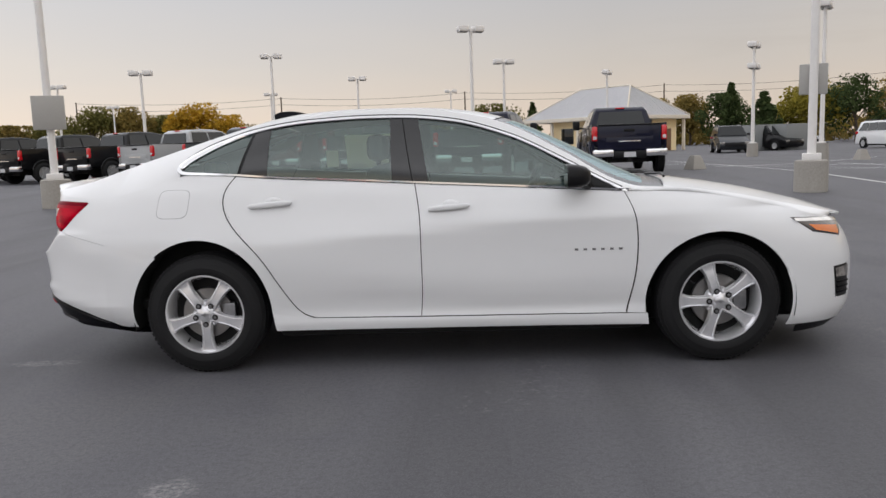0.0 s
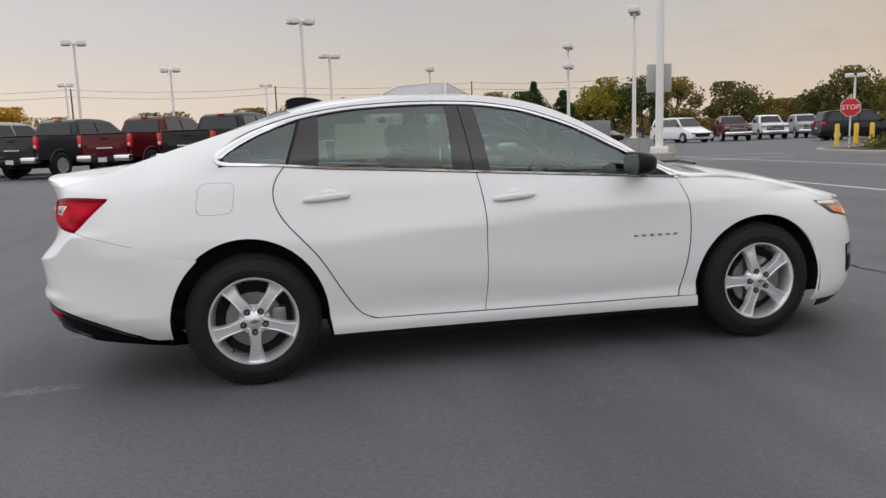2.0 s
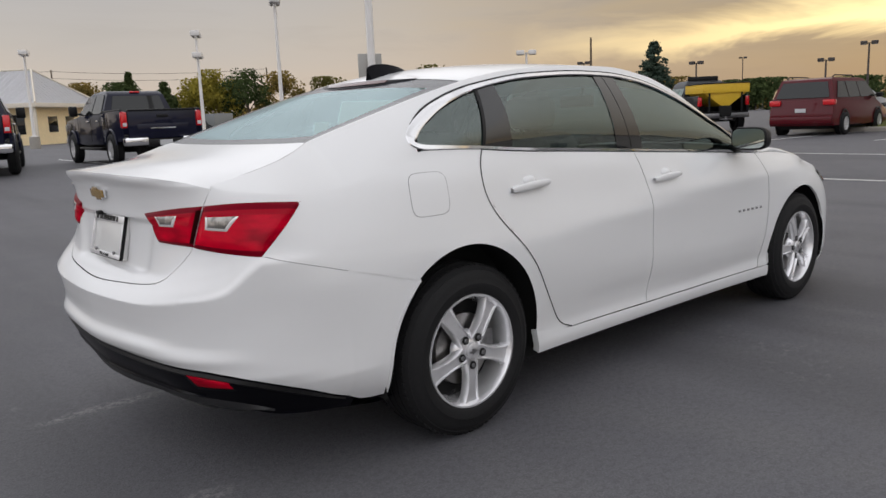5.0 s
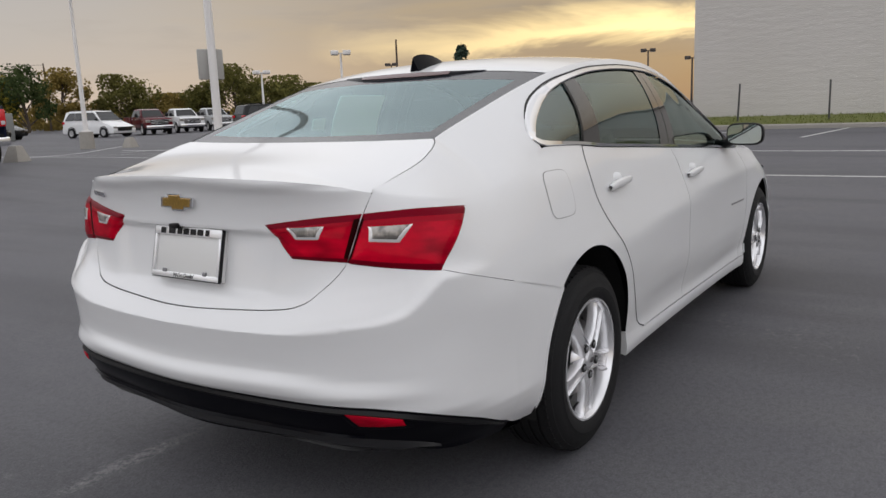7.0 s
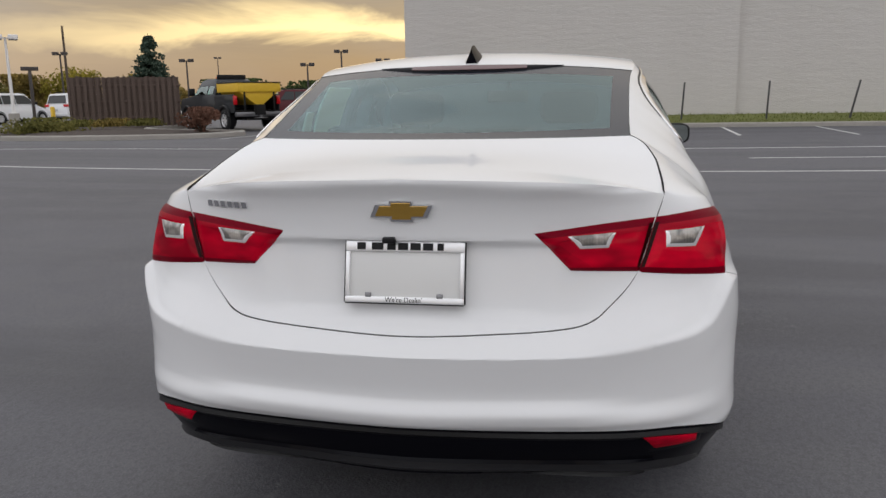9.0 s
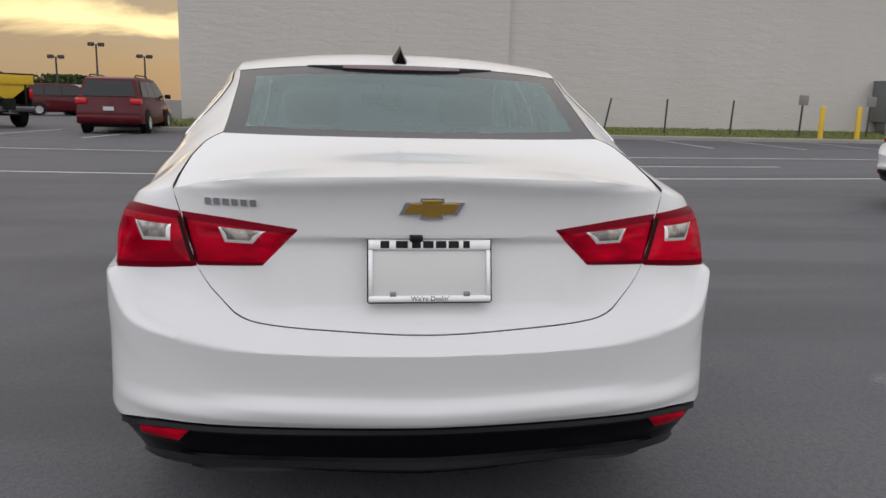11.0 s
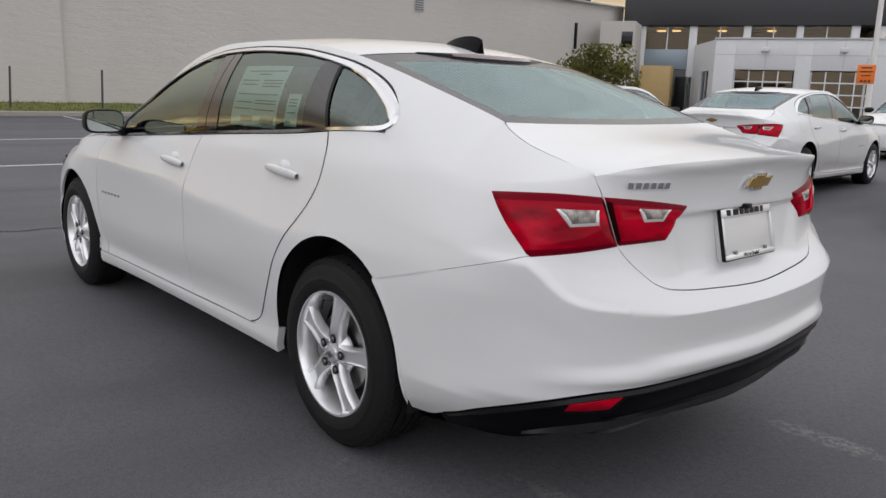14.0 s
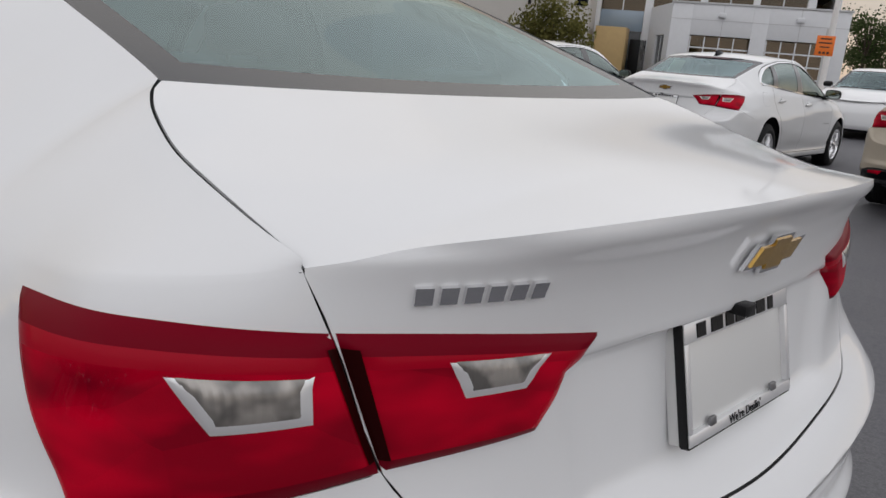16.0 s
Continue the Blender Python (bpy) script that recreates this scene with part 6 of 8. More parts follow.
    face_patch(t, "rear_window", [(-1.094, 0.70, 1.37), (-1.094, -0.70, 1.37), (-1.000, -0.60, 1.77), (-1.000, 0.60, 1.77)], DARK_GLASS)
    face_patch(t, "windscreen", [(1.465, -0.78, 1.31), (1.465, 0.78, 1.31), (0.86, 0.64, 1.80), (0.86, -0.64, 1.80)], DARK_GLASS)
    return t


def estate(kind, L, H, W, nose, tail):
    """A sport utility or minivan, nose along +x: L long, H high; nose and tail set the slopes."""
    t = empty(kind, pose(0, 0, 0), kind.replace("_", " "), kind.replace("_", " "), "parked cars in the far rows")
    f, b, zb = L / 2, -L / 2, 0.62 * H
    bm = bmesh.new()
    prism(bm, [(b + 0.05, 0.30), (f - 0.1, 0.26), (f, 0.48), (f - 0.06, 0.72), (f - nose, zb - 0.02), (b + 0.10, zb), (b, 0.62)], W, W - 0.05, 0.4, zb, 0.06)
    part("body", bm, CAR_BASE, t)
    bm = bmesh.new()
    prism(bm, [(b + 0.10, zb - 0.04), (f - nose + 0.05, zb - 0.04), (f - nose - 0.75, H - 0.04), (f - nose - 1.2, H), (b + tail + 0.4, H), (b + tail, H - 0.06)], W - 0.03, W - 0.24, zb, H, 0.06)
    part("cabin", bm, CAR_BASE, t)
    for sg in (-1, 1):
        yw = lambda z: sg * (W - 0.03 - 0.21 * (z - zb) / (H - zb) + 0.012)
        xs = (b + 0.30, b + 0.30 + (L - nose - 0.9) * 0.33, b + 0.3 + (L - nose - 0.9) * 0.66, f - nose - 0.12)
        for i in range(3):
            x0, x1 = xs[i] + 0.03, xs[i + 1] - 0.03
            up0 = x0 + (tail + 0.05 if i == 0 else 0)
            up1 = x1 - (0.62 if i == 2 else 0)
            q = [(x0, yw(zb + 0.05), zb + 0.05), (x1, yw(zb + 0.05), zb + 0.05), (up1, yw(H - 0.13), H - 0.13), (up0, yw(H - 0.13), H - 0.13)]
            face_patch(t, "side_window", q if sg < 0 else q[::-1], DARK_GLASS)
        for x in (b + 0.95, f - 0.98):
            plain_wheel(t, x, sg * (W + 0.055), 0.35, 0.26)
            bm = bmesh.new()
            lathe(bm, [(0.38, -0.03), (0.43, -0.002), (0.43, 0.008), (0.38, 0.008)], 26, pose(x, sg * (W - 0.004), 0.36) @ Matrix.Rotation(radians(-90 * sg), 4, "X"))
            part("wheel_arch", bm, TRIM, t)
        block(t, "tail_lamp", b + 0.01, b + 0.26, min(sg * (W - 0.34), sg * (W - 0.005)), max(sg * (W - 0.34), sg * (W - 0.005)), zb - 0.17, zb + 0.0, TAIL_RED, 0.03, "red tail lamp")
        block(t, "head_lamp", f - 0.20, f + 0.005, min(sg * (W - 0.36), sg * (W - 0.04)), max(sg * (W - 0.36), sg * (W - 0.04)), 0.60, 0.74, LENS_CLEAR, 0.03)
        block(t, "door_mirror", f - nose - 0.28, f - nose - 0.14, min(sg * W, sg * (W + 0.20)), max(sg * W, sg * (W + 0.20)), zb + 0.02, zb + 0.17, TRIM, 0.03)
        bm = bmesh.new()
        tube(bm, [(b + tail + 0.3, sg * (W - 0.30), H), (b + tail + 0.45, sg * (W - 0.30), H + 0.06), (f - nose - 1.7, sg * (W - 0.30), H + 0.06), (f - nose - 1.55, sg * (W - 0.30), H)], 0.02, 6)
        part("roof_rail", bm, TRIM, t)
    bx = lambda z: b + 0.10 + (z - zb) * (tail - 0.10) / (H - 0.06 - zb) - 0.014
    face_patch(t, "rear_window", [(bx(zb + 0.06), W - 0.18, zb + 0.06), (bx(zb + 0.06), -W + 0.18, zb + 0.06), (bx(H - 0.14), -W + 0.31, H - 0.14), (bx(H - 0.14), W - 0.31, H - 0.14)], DARK_GLASS)
    face_patch(t, "windscreen", [(f - nose + 0.01, -W + 0.12, zb + 0.02), (f - nose + 0.01, W - 0.12, zb + 0.02), (f - nose - 0.66, W - 0.30, H - 0.09), (f - nose - 0.66, -W + 0.30, H - 0.09)], DARK_GLASS)
    block(t, "rear_bumper", b - 0.05, b + 0.12, -W + 0.03, W - 0.03, 0.36, 0.60, CAR_BASE, 0.05)
    block(t, "plate", b - 0.012, b + 0.004, -0.16, 0.16, 0.72, 0.84, PLATE_PALE, 0)
    block(t, "grille", f - 0.06, f + 0.012, -W + 0.36, W - 0.36, 0.42, 0.70, TRIM, 0.03)
    block(t, "chassis", b + 0.3, f - 0.3, -W + 0.25, W - 0.25, 0.20, 0.36, DARK, 0)
    return t


_paints = {}


def paint(name, colour):
    if name not in _paints:
        _paints[name] = paint_material(name, colour, coat=0.55)
    return _paints[name]


def park(thing, x, y, heading, mat, label, base=None):
    """A copy of a vehicle in another paint, heading in degrees from +x."""
    ob = copy_thing(thing, pose(x, y, ground_z(x, y), 0, 0, heading))
    for c in ob.children_recursive:
        for s in c.material_slots:
            if s.material is (base or CAR_BASE):
                s.link = "OBJECT"
                s.material = mat
    return tagged(ob, label)


BLACK, NAVY, MAROON = paint("black_paint", (0.006, 0.006, 0.007)), paint("navy_paint", (0.006, 0.007, 0.022)), paint("maroon_paint", (0.085, 0.004, 0.009))
GREY, SILVER, TAN = paint("grey_paint", (0.028, 0.031, 0.035)), paint("silver_paint", (0.42, 0.43, 0.44)), paint("tan_paint", (0.42, 0.37, 0.30))
truck = pickup()
for x, y, h, mat, lab in (
    (4.65, 18.95, 86, NAVY, "very dark blue pickup truck parked tail outwards"),
    (0.85, 19.1, 75, NAVY, "navy pickup truck parked tail outwards"),
    (-2.35, 22.3, 61, BLACK, "black pickup truck parked at a slant with tail outwards"),
    (-4.9, 23.6, 61, MAROON, "dark red pickup truck parked at a slant"),
    (-7.8, 24.5, 61, GREY, "dark grey pickup truck parked at a slant"),
    (-10.8, 25.9, 61, SILVER, "silver pickup truck parked at a slant"),
    (-13.6, 26.6, 63, BLACK, "black pickup truck with red tail lamps"),
    (-16.7, 27.4, 63, BLACK, "black pickup truck in the slanting row"),
    (-19.8, 28.2, 63, BLACK, "black pickup truck near the end of the row"),
):
    park(truck, x, y, h, mat, lab)
for x, y, h, mat, lab in ((33.6, 49.6, -110, MAROON, "maroon pickup truck parked nose outwards"), (37.8, 51.0, -112, WHITE_PAINT, "white pickup truck parked nose outwards"), (41.8, 52.0, -112, SILVER, "pale pickup truck parked nose outwards"), (45.5, 51.5, -125, GREY, "dark pickup truck parked nose outwards")):
    park(truck, x, y, h, mat, lab)
truck.matrix_basis = pose(-23.0, 29.0, ground_z(-23.0, 29.0), 0, 0, 63)
tagged(truck, "grey pickup truck at the far end of the row")
suv = estate("sport_utility", 5.1, 1.88, 0.99, 1.25, 0.30)
for x, y, h, mat, lab in ((29.2, 49.2, -82, WHITE_PAINT, "white sport utility parked nose outwards"), (22.5, 54.0, -60, BLACK, "black sport utility in the far row"), (26.0, 58.0, -70, BLACK, "black sport utility in the far row"), (18.6, 50.5, -100, GREY, "dark sport utility in the far row"), (39.6, 35.2, -8, WHITE_PAINT, "white crossover behind the fence"), (35.6, 38.4, -20, BLACK, "black crossover beyond the bollards"), (45.0, 33.6, -10, WHITE_PAINT, "white crossover half hidden by the fence"), (46.4, 17.6, -60, MAROON, "red crossover in the far lot")):
    park(suv, x, y, h, mat, lab)
suv.matrix_basis = pose(48.5, 16.2, 0.15, 0, 0, -60)
tagged(suv, "grey crossover in the far lot")
van = estate("minivan", 5.0, 1.77, 0.98, 1.05, 0.34)
for c in van.children_recursive:
    for s in c.material_slots:
        if s.material is CAR_BASE:
            s.link, s.material = "OBJECT", MAROON
van.matrix_basis = pose(23.55, 7.7, 0.15, 0, 0, 2)
tagged(van, "dark red minivan parked tail outwards by the building", group="parked by the building")


def spreader_truck():
    t = empty("spreader_truck", pose(26.3, 14.05, 0.15, 0, 0, 50), "grey work truck with a yellow salt spreader over its tail", "truck")
    W = 0.98
    slab_part(t, "body", [(-0.75, 0.62), (2.75, 0.60), (2.82, 0.80), (2.80, 1.18), (2.66, 1.30), (1.40, 1.40), (-0.75, 1.40)], W - 0.01, W - 0.05, 0.8, 1.4, GREY, 0.06)
    cab = slab_part(t, "cab", [(-0.72, 1.36), (1.46, 1.36), (0.86, 1.98), (0.40, 2.06), (-0.42, 2.06), (-0.64, 1.96)], W - 0.06, 0.72, 1.38, 2.05, GREY, 0.07)
    block(cab, "light_bar", -0.35, -0.05, -0.55, 0.55, 2.06, 2.15, AMBER, 0.03, "amber roof light bar")
    block(cab, "light_rack", -0.42, -0.36, -0.62, 0.62, 2.05, 2.22, TRIM, 0.01)
    for sg in (-1, 1):
        yw = lambda z: sg * (W - 0.05 - 0.26 * (z - 1.38) / 0.67 + 0.012)
        for x0, x1, x2, x3 in ((-0.58, -0.02, -0.04, -0.50), (0.06, 1.24, 0.76, 0.06)):
            q = [(x0, yw(1.44), 1.44), (x1, yw(1.44), 1.44), (x2, yw(1.94), 1.94), (x3, yw(1.94), 1.94)]
            face_patch(t, "side_window", q if sg < 0 else q[::-1], SIDE_GLASS)
        slab_part(t, "bed_side", [(-2.55, 0.72), (-0.78, 0.72), (-0.78, 1.40), (-2.55, 1.42)], 0.03, 0.03, 0.7, 1.4, GREY, 0.025, yc=sg * (W - 0.03))
        block(t, "tail_lamp", -2.60, -2.50, min(sg * 0.84, sg * 0.985), max(sg * 0.84, sg * 0.985), 1.02, 1.36, TAIL_RED, 0.02, "red tail lamp")
        for x in (-1.72, 1.95):
            bm = bmesh.new()
            m = pose(x, sg * (W + 0.01), 0.46) @ Matrix.Rotation(radians(-90 * sg), 4, "X")
            lathe(bm, [(0.001, 0.001), (0.48, 0.001), (0.48, -0.02)], 28, m)
            part("wheel_well", bm, DARK, t)
            bm = bmesh.new()
            pts = [m @ Vector((0.50 * math.cos(a), 0.50 * math.sin(a), 0.02)) for a in [2 * math.pi * k / 28 for k in range(29)]]
            tube(bm, [p for p in pts if p.z > 0.47], 0.055, 6)
            part("wheel_arch", bm, TRIM, t)
            plain_wheel(t, x, sg * (W + 0.06), 0.42, 0.30)
        block(t, "door_mirror", 1.00, 1.14, min(sg * 1.0, sg * 1.24), max(sg * 1.0, sg * 1.24), 1.40, 1.70, TRIM, 0.03)
    face_patch(t, "rear_window", [(-0.722, 0.68, 1.46), (-0.722, -0.68, 1.46), (-0.655, -0.58, 1.90), (-0.655, 0.58, 1.90)], SIDE_GLASS)
    face_patch(t, "windscreen", [(1.42, -0.80, 1.42), (1.42, 0.80, 1.42), (0.90, 0.66, 1.95), (0.90, -0.66, 1.95)], SIDE_GLASS)
    block(t, "chassis", -2.6, 2.6, -0.5, 0.5, 0.42, 0.66, DARK, 0)
    block(t, "bed_floor", -2.55, -0.78, -0.93, 0.93, 0.74, 0.80, TRIM, 0)
    block(t, "rear_bumper", -2.72, -2.52, -0.95, 0.95, 0.56, 0.74, STEEL, 0.03)
    block(t, "front_bumper", 2.74, 2.94, -0.98, 0.98, 0.55, 0.80, CHROME, 0.04)
    # hopper: an open box over a wedge that narrows downwards, standing on the bed
    hop = slab_part(t, "hopper", [(-2.75, 1.00), (-0.95, 1.00), (-0.95, 1.52), (-2.75, 1.52)], 0.14, 0.84, 1.00, 1.52, YELLOW, 0.015, "yellow wedge-shaped salt hopper")
    slab_part(hop, "hopper_rim", [(-2.82, 1.50), (-0.90, 1.50), (-0.90, 1.84), (-2.82, 1.84)], 0.90, 0.90, 1.5, 1.84, YELLOW, 0.02, "yellow hopper rim")
    block(hop, "hopper_cover", -2.84, -0.88, -0.92, 0.92, 1.84, 1.88, TRIM, 0.01, "black cover")
    for y in (-0.62, 0.62):
        block(hop, "strut", -2.79, -2.73, y - 0.03, y + 0.03, 0.80, 1.5, DARK, 0.005)
    block(hop, "chute", -2.86, -2.62, -0.20, 0.20, 0.62, 1.02, DARK, 0.02)
    bm = bmesh.new()
    lathe(bm, [(0.001, 0.50), (0.25, 0.50), (0.25, 0.53), (0.06, 0.54), (0.06, 0.62)], 18, Matrix.Translation((-2.82, 0, 0)))
    part("spinner", bm, STEEL, hop)


spreader_truck()

# sedans like the first, in the next row
for x, y, h, mat, lab in ((5.45, -9.75, -88, None, "white sedan of the same kind parked nose away"), (2.0, -9.5, -86, None, "white sedan with silver wheels parked nose away"), (-1.05, -9.45, -87, TAN, "pale tan sedan parked nose away"), (2.9, -18.3, 94, None, "white sedan parked facing the others")):
    ob = park(CAR, x, y, h, mat or WHITE_PAINT, lab, WHITE_PAINT)
    ob["group"] = "sedans in the next row"


# ---- white building and its verge ----
WALL_X = 27.0


def block_wall_material():
    m, n = material("painted_block_wall")
    pos = n.add("ShaderNodeTexCoord").outputs["Object"]
    sep = n.add("ShaderNodeSeparateXYZ", {0: pos}).outputs
    flat = n.add("ShaderNodeCombineXYZ", {0: n.math("ADD", sep[1], sep[0]), 1: sep[2]}).outputs[0]
    bricks = n.add("ShaderNodeTexBrick", {"Vector": flat, "Scale": 1.0, "Mortar Size": 0.006, "Mortar Smooth": 0.6, "Brick Width": 0.40, "Row Height": 0.20, "Color1": (1, 1, 1, 1), "Color2": (0.9, 0.9, 0.9, 1), "Mortar": (0.5, 0.5, 0.5, 1)})
    rough = n.math("ADD", n.math("MULTIPLY", n.noise(n.scaled(pos, 1, 3.5, 12.0), 1.6, 5.0, 0.65), 0.5), n.grey(n.noise(n.scaled(pos, 1, 0.8, 3.6), 1.5, 4.0, 0.6, 0.2), (0.34, 0.0), (0.66, 0.35)))
    stain = n.noise(n.scaled(pos, 0.35, 0.35, 0.12), 1.0, 4.0)
    col = n.mix(n.grey(stain, (0.35, 0.0), (0.75, 0.35)), (0.58, 0.557, 0.53, 1), (0.50, 0.477, 0.447, 1))
    col = n.mix(0.10, col, bricks.outputs[0], "MULTIPLY")
    h = n.math("ADD", n.math("MULTIPLY", bricks.outputs[0], 0.25), n.math("MULTIPLY", rough, 1.2))
    nor = n.add("ShaderNodeBump", {"Strength": 0.36, "Distance": 0.04, "Height": h}).outputs[0]
    finish(n, n.add("ShaderNodeBsdfPrincipled", {"Base Color": col, "Roughness": 0.75, "Normal": nor}).outputs[0])
    return m


BLOCK_WALL = block_wall_material()


def white_building():
    b = new("wall_west")
    tagged(b, "tall white-painted block wall with no windows", kind="structure")
    bm = bmesh.new()
    box(bm, WALL_X - 0.22, 60, -6.1, 6.6, 0.1, 6.85)
    part("wall", bm, BLOCK_WALL, b, smooth=False)
    bm = bmesh.new()
    box(bm, WALL_X, 60, -39.2, -6.104, 0.1, 6.85)
    part("wall", bm, BLOCK_WALL, b, smooth=False)
    bm = bmesh.new()
    box(bm, WALL_X - 0.30, 60.2, -39.3, 6.68, 6.85, 6.93)
    part("coping", bm, GALV, b, smooth=False)
    vent = empty("wall_vent", pose(WALL_X, -22.6, 5.62), "small grey louvred wall vent", "vent")
    block(vent, "frame", -0.05, 0.0, -0.30, 0.30, -0.42, 0.42, GALV, 0.01)
    for k in range(7):
        block(vent, "slat", -0.075, -0.045, -0.26, 0.26, -0.36 + 0.11 * k, -0.29 + 0.11 * k, STEEL, 0.005)
    lamp = empty("wall_lamp", pose(WALL_X, -26.2, 6.35), "wall lamp on a short arm", "lamp")
    block(lamp, "arm", -0.8, 0.0, -0.04, 0.04, -0.03, 0.03, GALV, 0.01)
    block(lamp, "head", -1.1, -0.6, -0.18, 0.18, -0.02, 0.10, GALV, 0.03)
    sign = empty("wall_plate", pose(WALL_X - 0.22, -3.2, 6.1), "small dark wall plate high on the wall", "sign")
    block(sign, "plate", -0.04, 0.0, -0.3, 0.3, -0.18, 0.18, STEEL, 0.01)
    pipe = empty("wall_pipe", pose(WALL_X, -34.6, 4.9), "short dark downpipe on the wall", "pipe")
    block(pipe, "pipe", -0.10, 0.0, -0.09, 0.09, -0.75, 0.75, TRIM, 0.02)
    roof_box = empty("roof_unit", pose(WALL_X + 1.5, -36.3, 6.93), "dark roof-top unit behind the wall top", "roof unit")
    block(roof_box, "case", -0.5, 0.5, -0.8, 0.8, 0, 0.42, TRIM, 0.02)
    for y in (-24.0, -31.5):
        p = empty("roof_pipe", pose(WALL_X + 0.6, y, 6.93), "thin vent pipe on the roof edge", "pipe")
        block(p, "pipe", -0.03, 0.03, -0.03, 0.03, 0, 0.35, GALV, 0.0)
    cab = empty("electric_cabinet", pose(WALL_X - 0.55, -22.62, 0.45), "grey steel electric cabinet on the verge", "cabinet")
    block(cab, "body", -0.45, 0.45, -0.62, 0.62, 0.52, 2.20, simple("cabinet_grey", (0.15, 0.16, 0.16), 0.5, grain=0.15), 0.012)
    block(cab, "base", -0.30, 0.30, -0.42, 0.42, 0.0, 0.53, STEEL, 0.02)
    block(cab, "hood", -0.48, 0.47, -0.65, 0.65, 2.19, 2.235, STEEL, 0.01)
    for z in (1.86, 1.70, 1.54):
        block(cab, "label_bar", -0.472, -0.462, -0.20, -0.09, z, z + 0.10, PLATE_PALE, 0)
    for sg in (-1, 1):
        block(cab, "door", -0.465, -0.448, min(0.008 * sg, 0.59 * sg), max(0.008 * sg, 0.59 * sg), 0.56, 2.16, simple("cabinet_door_grey", (0.12, 0.13, 0.13), 0.45, grain=0.15), 0.01)
    met = empty("gas_meter", pose(WALL_X - 0.5, -26.9, 0.4), "grey gas meter with looped pipe", "meter")
    block(met, "body", -0.2, 0.15, -0.25, 0.25, 0.7, 1.25, GALV, 0.05)
    bm = bmesh.new()
    tube(bm, [(0, 0.45, 0), (0, 0.45, 1.3), (0, 0.3, 1.55), (0, 0.1, 1.3), (0, 0.1, 1.2)], 0.05, 8)
    tube(bm, [(0, -0.4, 0), (0, -0.4, 1.1), (0, -0.2, 1.2)], 0.05, 8)
    part("pipe", bm, GALV, met)
    # verge: kerb and grass bank
    bm = bmesh.new()
    prof = [(24.15, 0.10), (24.15, 0.27), (24.19, 0.30), (24.42, 0.30), (24.44, 0.25)]
    ys = np.linspace(-37, 9.2, 40)
    grid_mesh(bm, np.array([[(x, y, z) for x, z in prof] for y in ys]))
    bmesh.ops.recalc_face_normals(bm, faces=bm.faces[:])
    link("kerb", bm, CONCRETE, smooth=False, label="pale concrete kerb along the verge", kind="structure")
    bm = bmesh.new()
    rows = []
    for y in np.linspace(-37, 9.2, 120):
        rows.append([(x, y, 0.27 + 0.26 * smoothstep(24.4, 26.8, x) + 0.02 * noise.noise((x * 2, y * 2, 0))) for x in np.linspace(24.43, 27.3, 14)])
    grid_mesh(bm, np.array(rows))
    bmesh.ops.recalc_face_normals(bm, faces=bm.faces[:])
    link("verge", bm, GRASS, label="strip of mown grass at the wall foot", kind="structure")
    # blades along the front and top of the bank
    bm = bmesh.new()
    rnd = random.Random(5)
    for _ in range(7000):
        y, x = rnd.uniform(-36.5, 9.0), 24.45 + 2.5 * rnd.random() ** 1.2
        z = 0.27 + 0.26 * smoothstep(24.4, 26.8, x)
        a, h = rnd.uniform(0, 6.28), rnd.uniform(0.04, 0.10)
        dx, dy = 0.02 * math.cos(a), 0.02 * math.sin(a)
        bm.faces.new((bm.verts.new((x - dx, y - dy, z - 0.01)), bm.verts.new((x + dx, y + dy, z - 0.01)), bm.verts.new((x + rnd.uniform(-0.03, 0.03), y + rnd.uniform(-0.03, 0.03), z + h))))
    link("grass", bm, GRASS, smooth=False, label="short grass blades on the verge", kind="stuff")


white_building()


PLATE_DULL = simple("dull_plate", (0.24, 0.225, 0.215), 0.6, grain=0.15)


def post(x, y, lean, plate):
    z = 0.42
    p = empty("sign_post", pose(x, y, z, lean, 0, 0), "dark steel sign post on the grass" + (" with a small grey plate" if plate else " without its sign"), "sign post", "posts along the verge")
    block(p, "stake", -0.03, 0.03, -0.03, 0.03, -0.15, 1.30, simple("post_dark", (0.06, 0.06, 0.06), 0.6) if "post_dark" not in bpy.data.materials else bpy.data.materials["post_dark"], 0.005)
    if plate:
        block(p, "plate", -0.045, -0.03, -0.21, 0.21, 1.17, 1.57, PLATE_DULL, 0.01)


for y, lean, plate in ((4.65, 2, 0), (1.68, 0, 0), (-1.3, 0, 0), (-4.0, 3, 0), (-6.95, 2, 0), (-9.75, 11, 0), (-12.25, 2, 0), (-15.0, 3, 0), (-17.97, 2, 1), (-20.93, 2, 1), (-23.6, -3, 0)):
    post(25.5, y, lean, plate)


def bollard(x, y, h=1.05, r=0.10):
    b = empty("bollard", pose(x, y, ground_z(x, y)), "yellow painted round steel bollard", "bollard", "yellow bollards")
    bm = bmesh.new()
    lathe(bm, [(r, -0.05), (r, h - 0.06), (r * 0.8, h - 0.02), (r * 0.4, h), (0.001, h + 0.005)], 16)
    part("post", bm, YELLOW, b)


for x, y, h in ((24.55, -18.30, 1.42), (24.55, -19.86, 1.42), (24.6, -26.0, 1.05), (24.0, 26.1, 1.05), (24.5, 25.5, 1.05), (24.9, 25.0, 1.05), (28.1, 23.6, 1.05)):
    bollard(x, y, h)


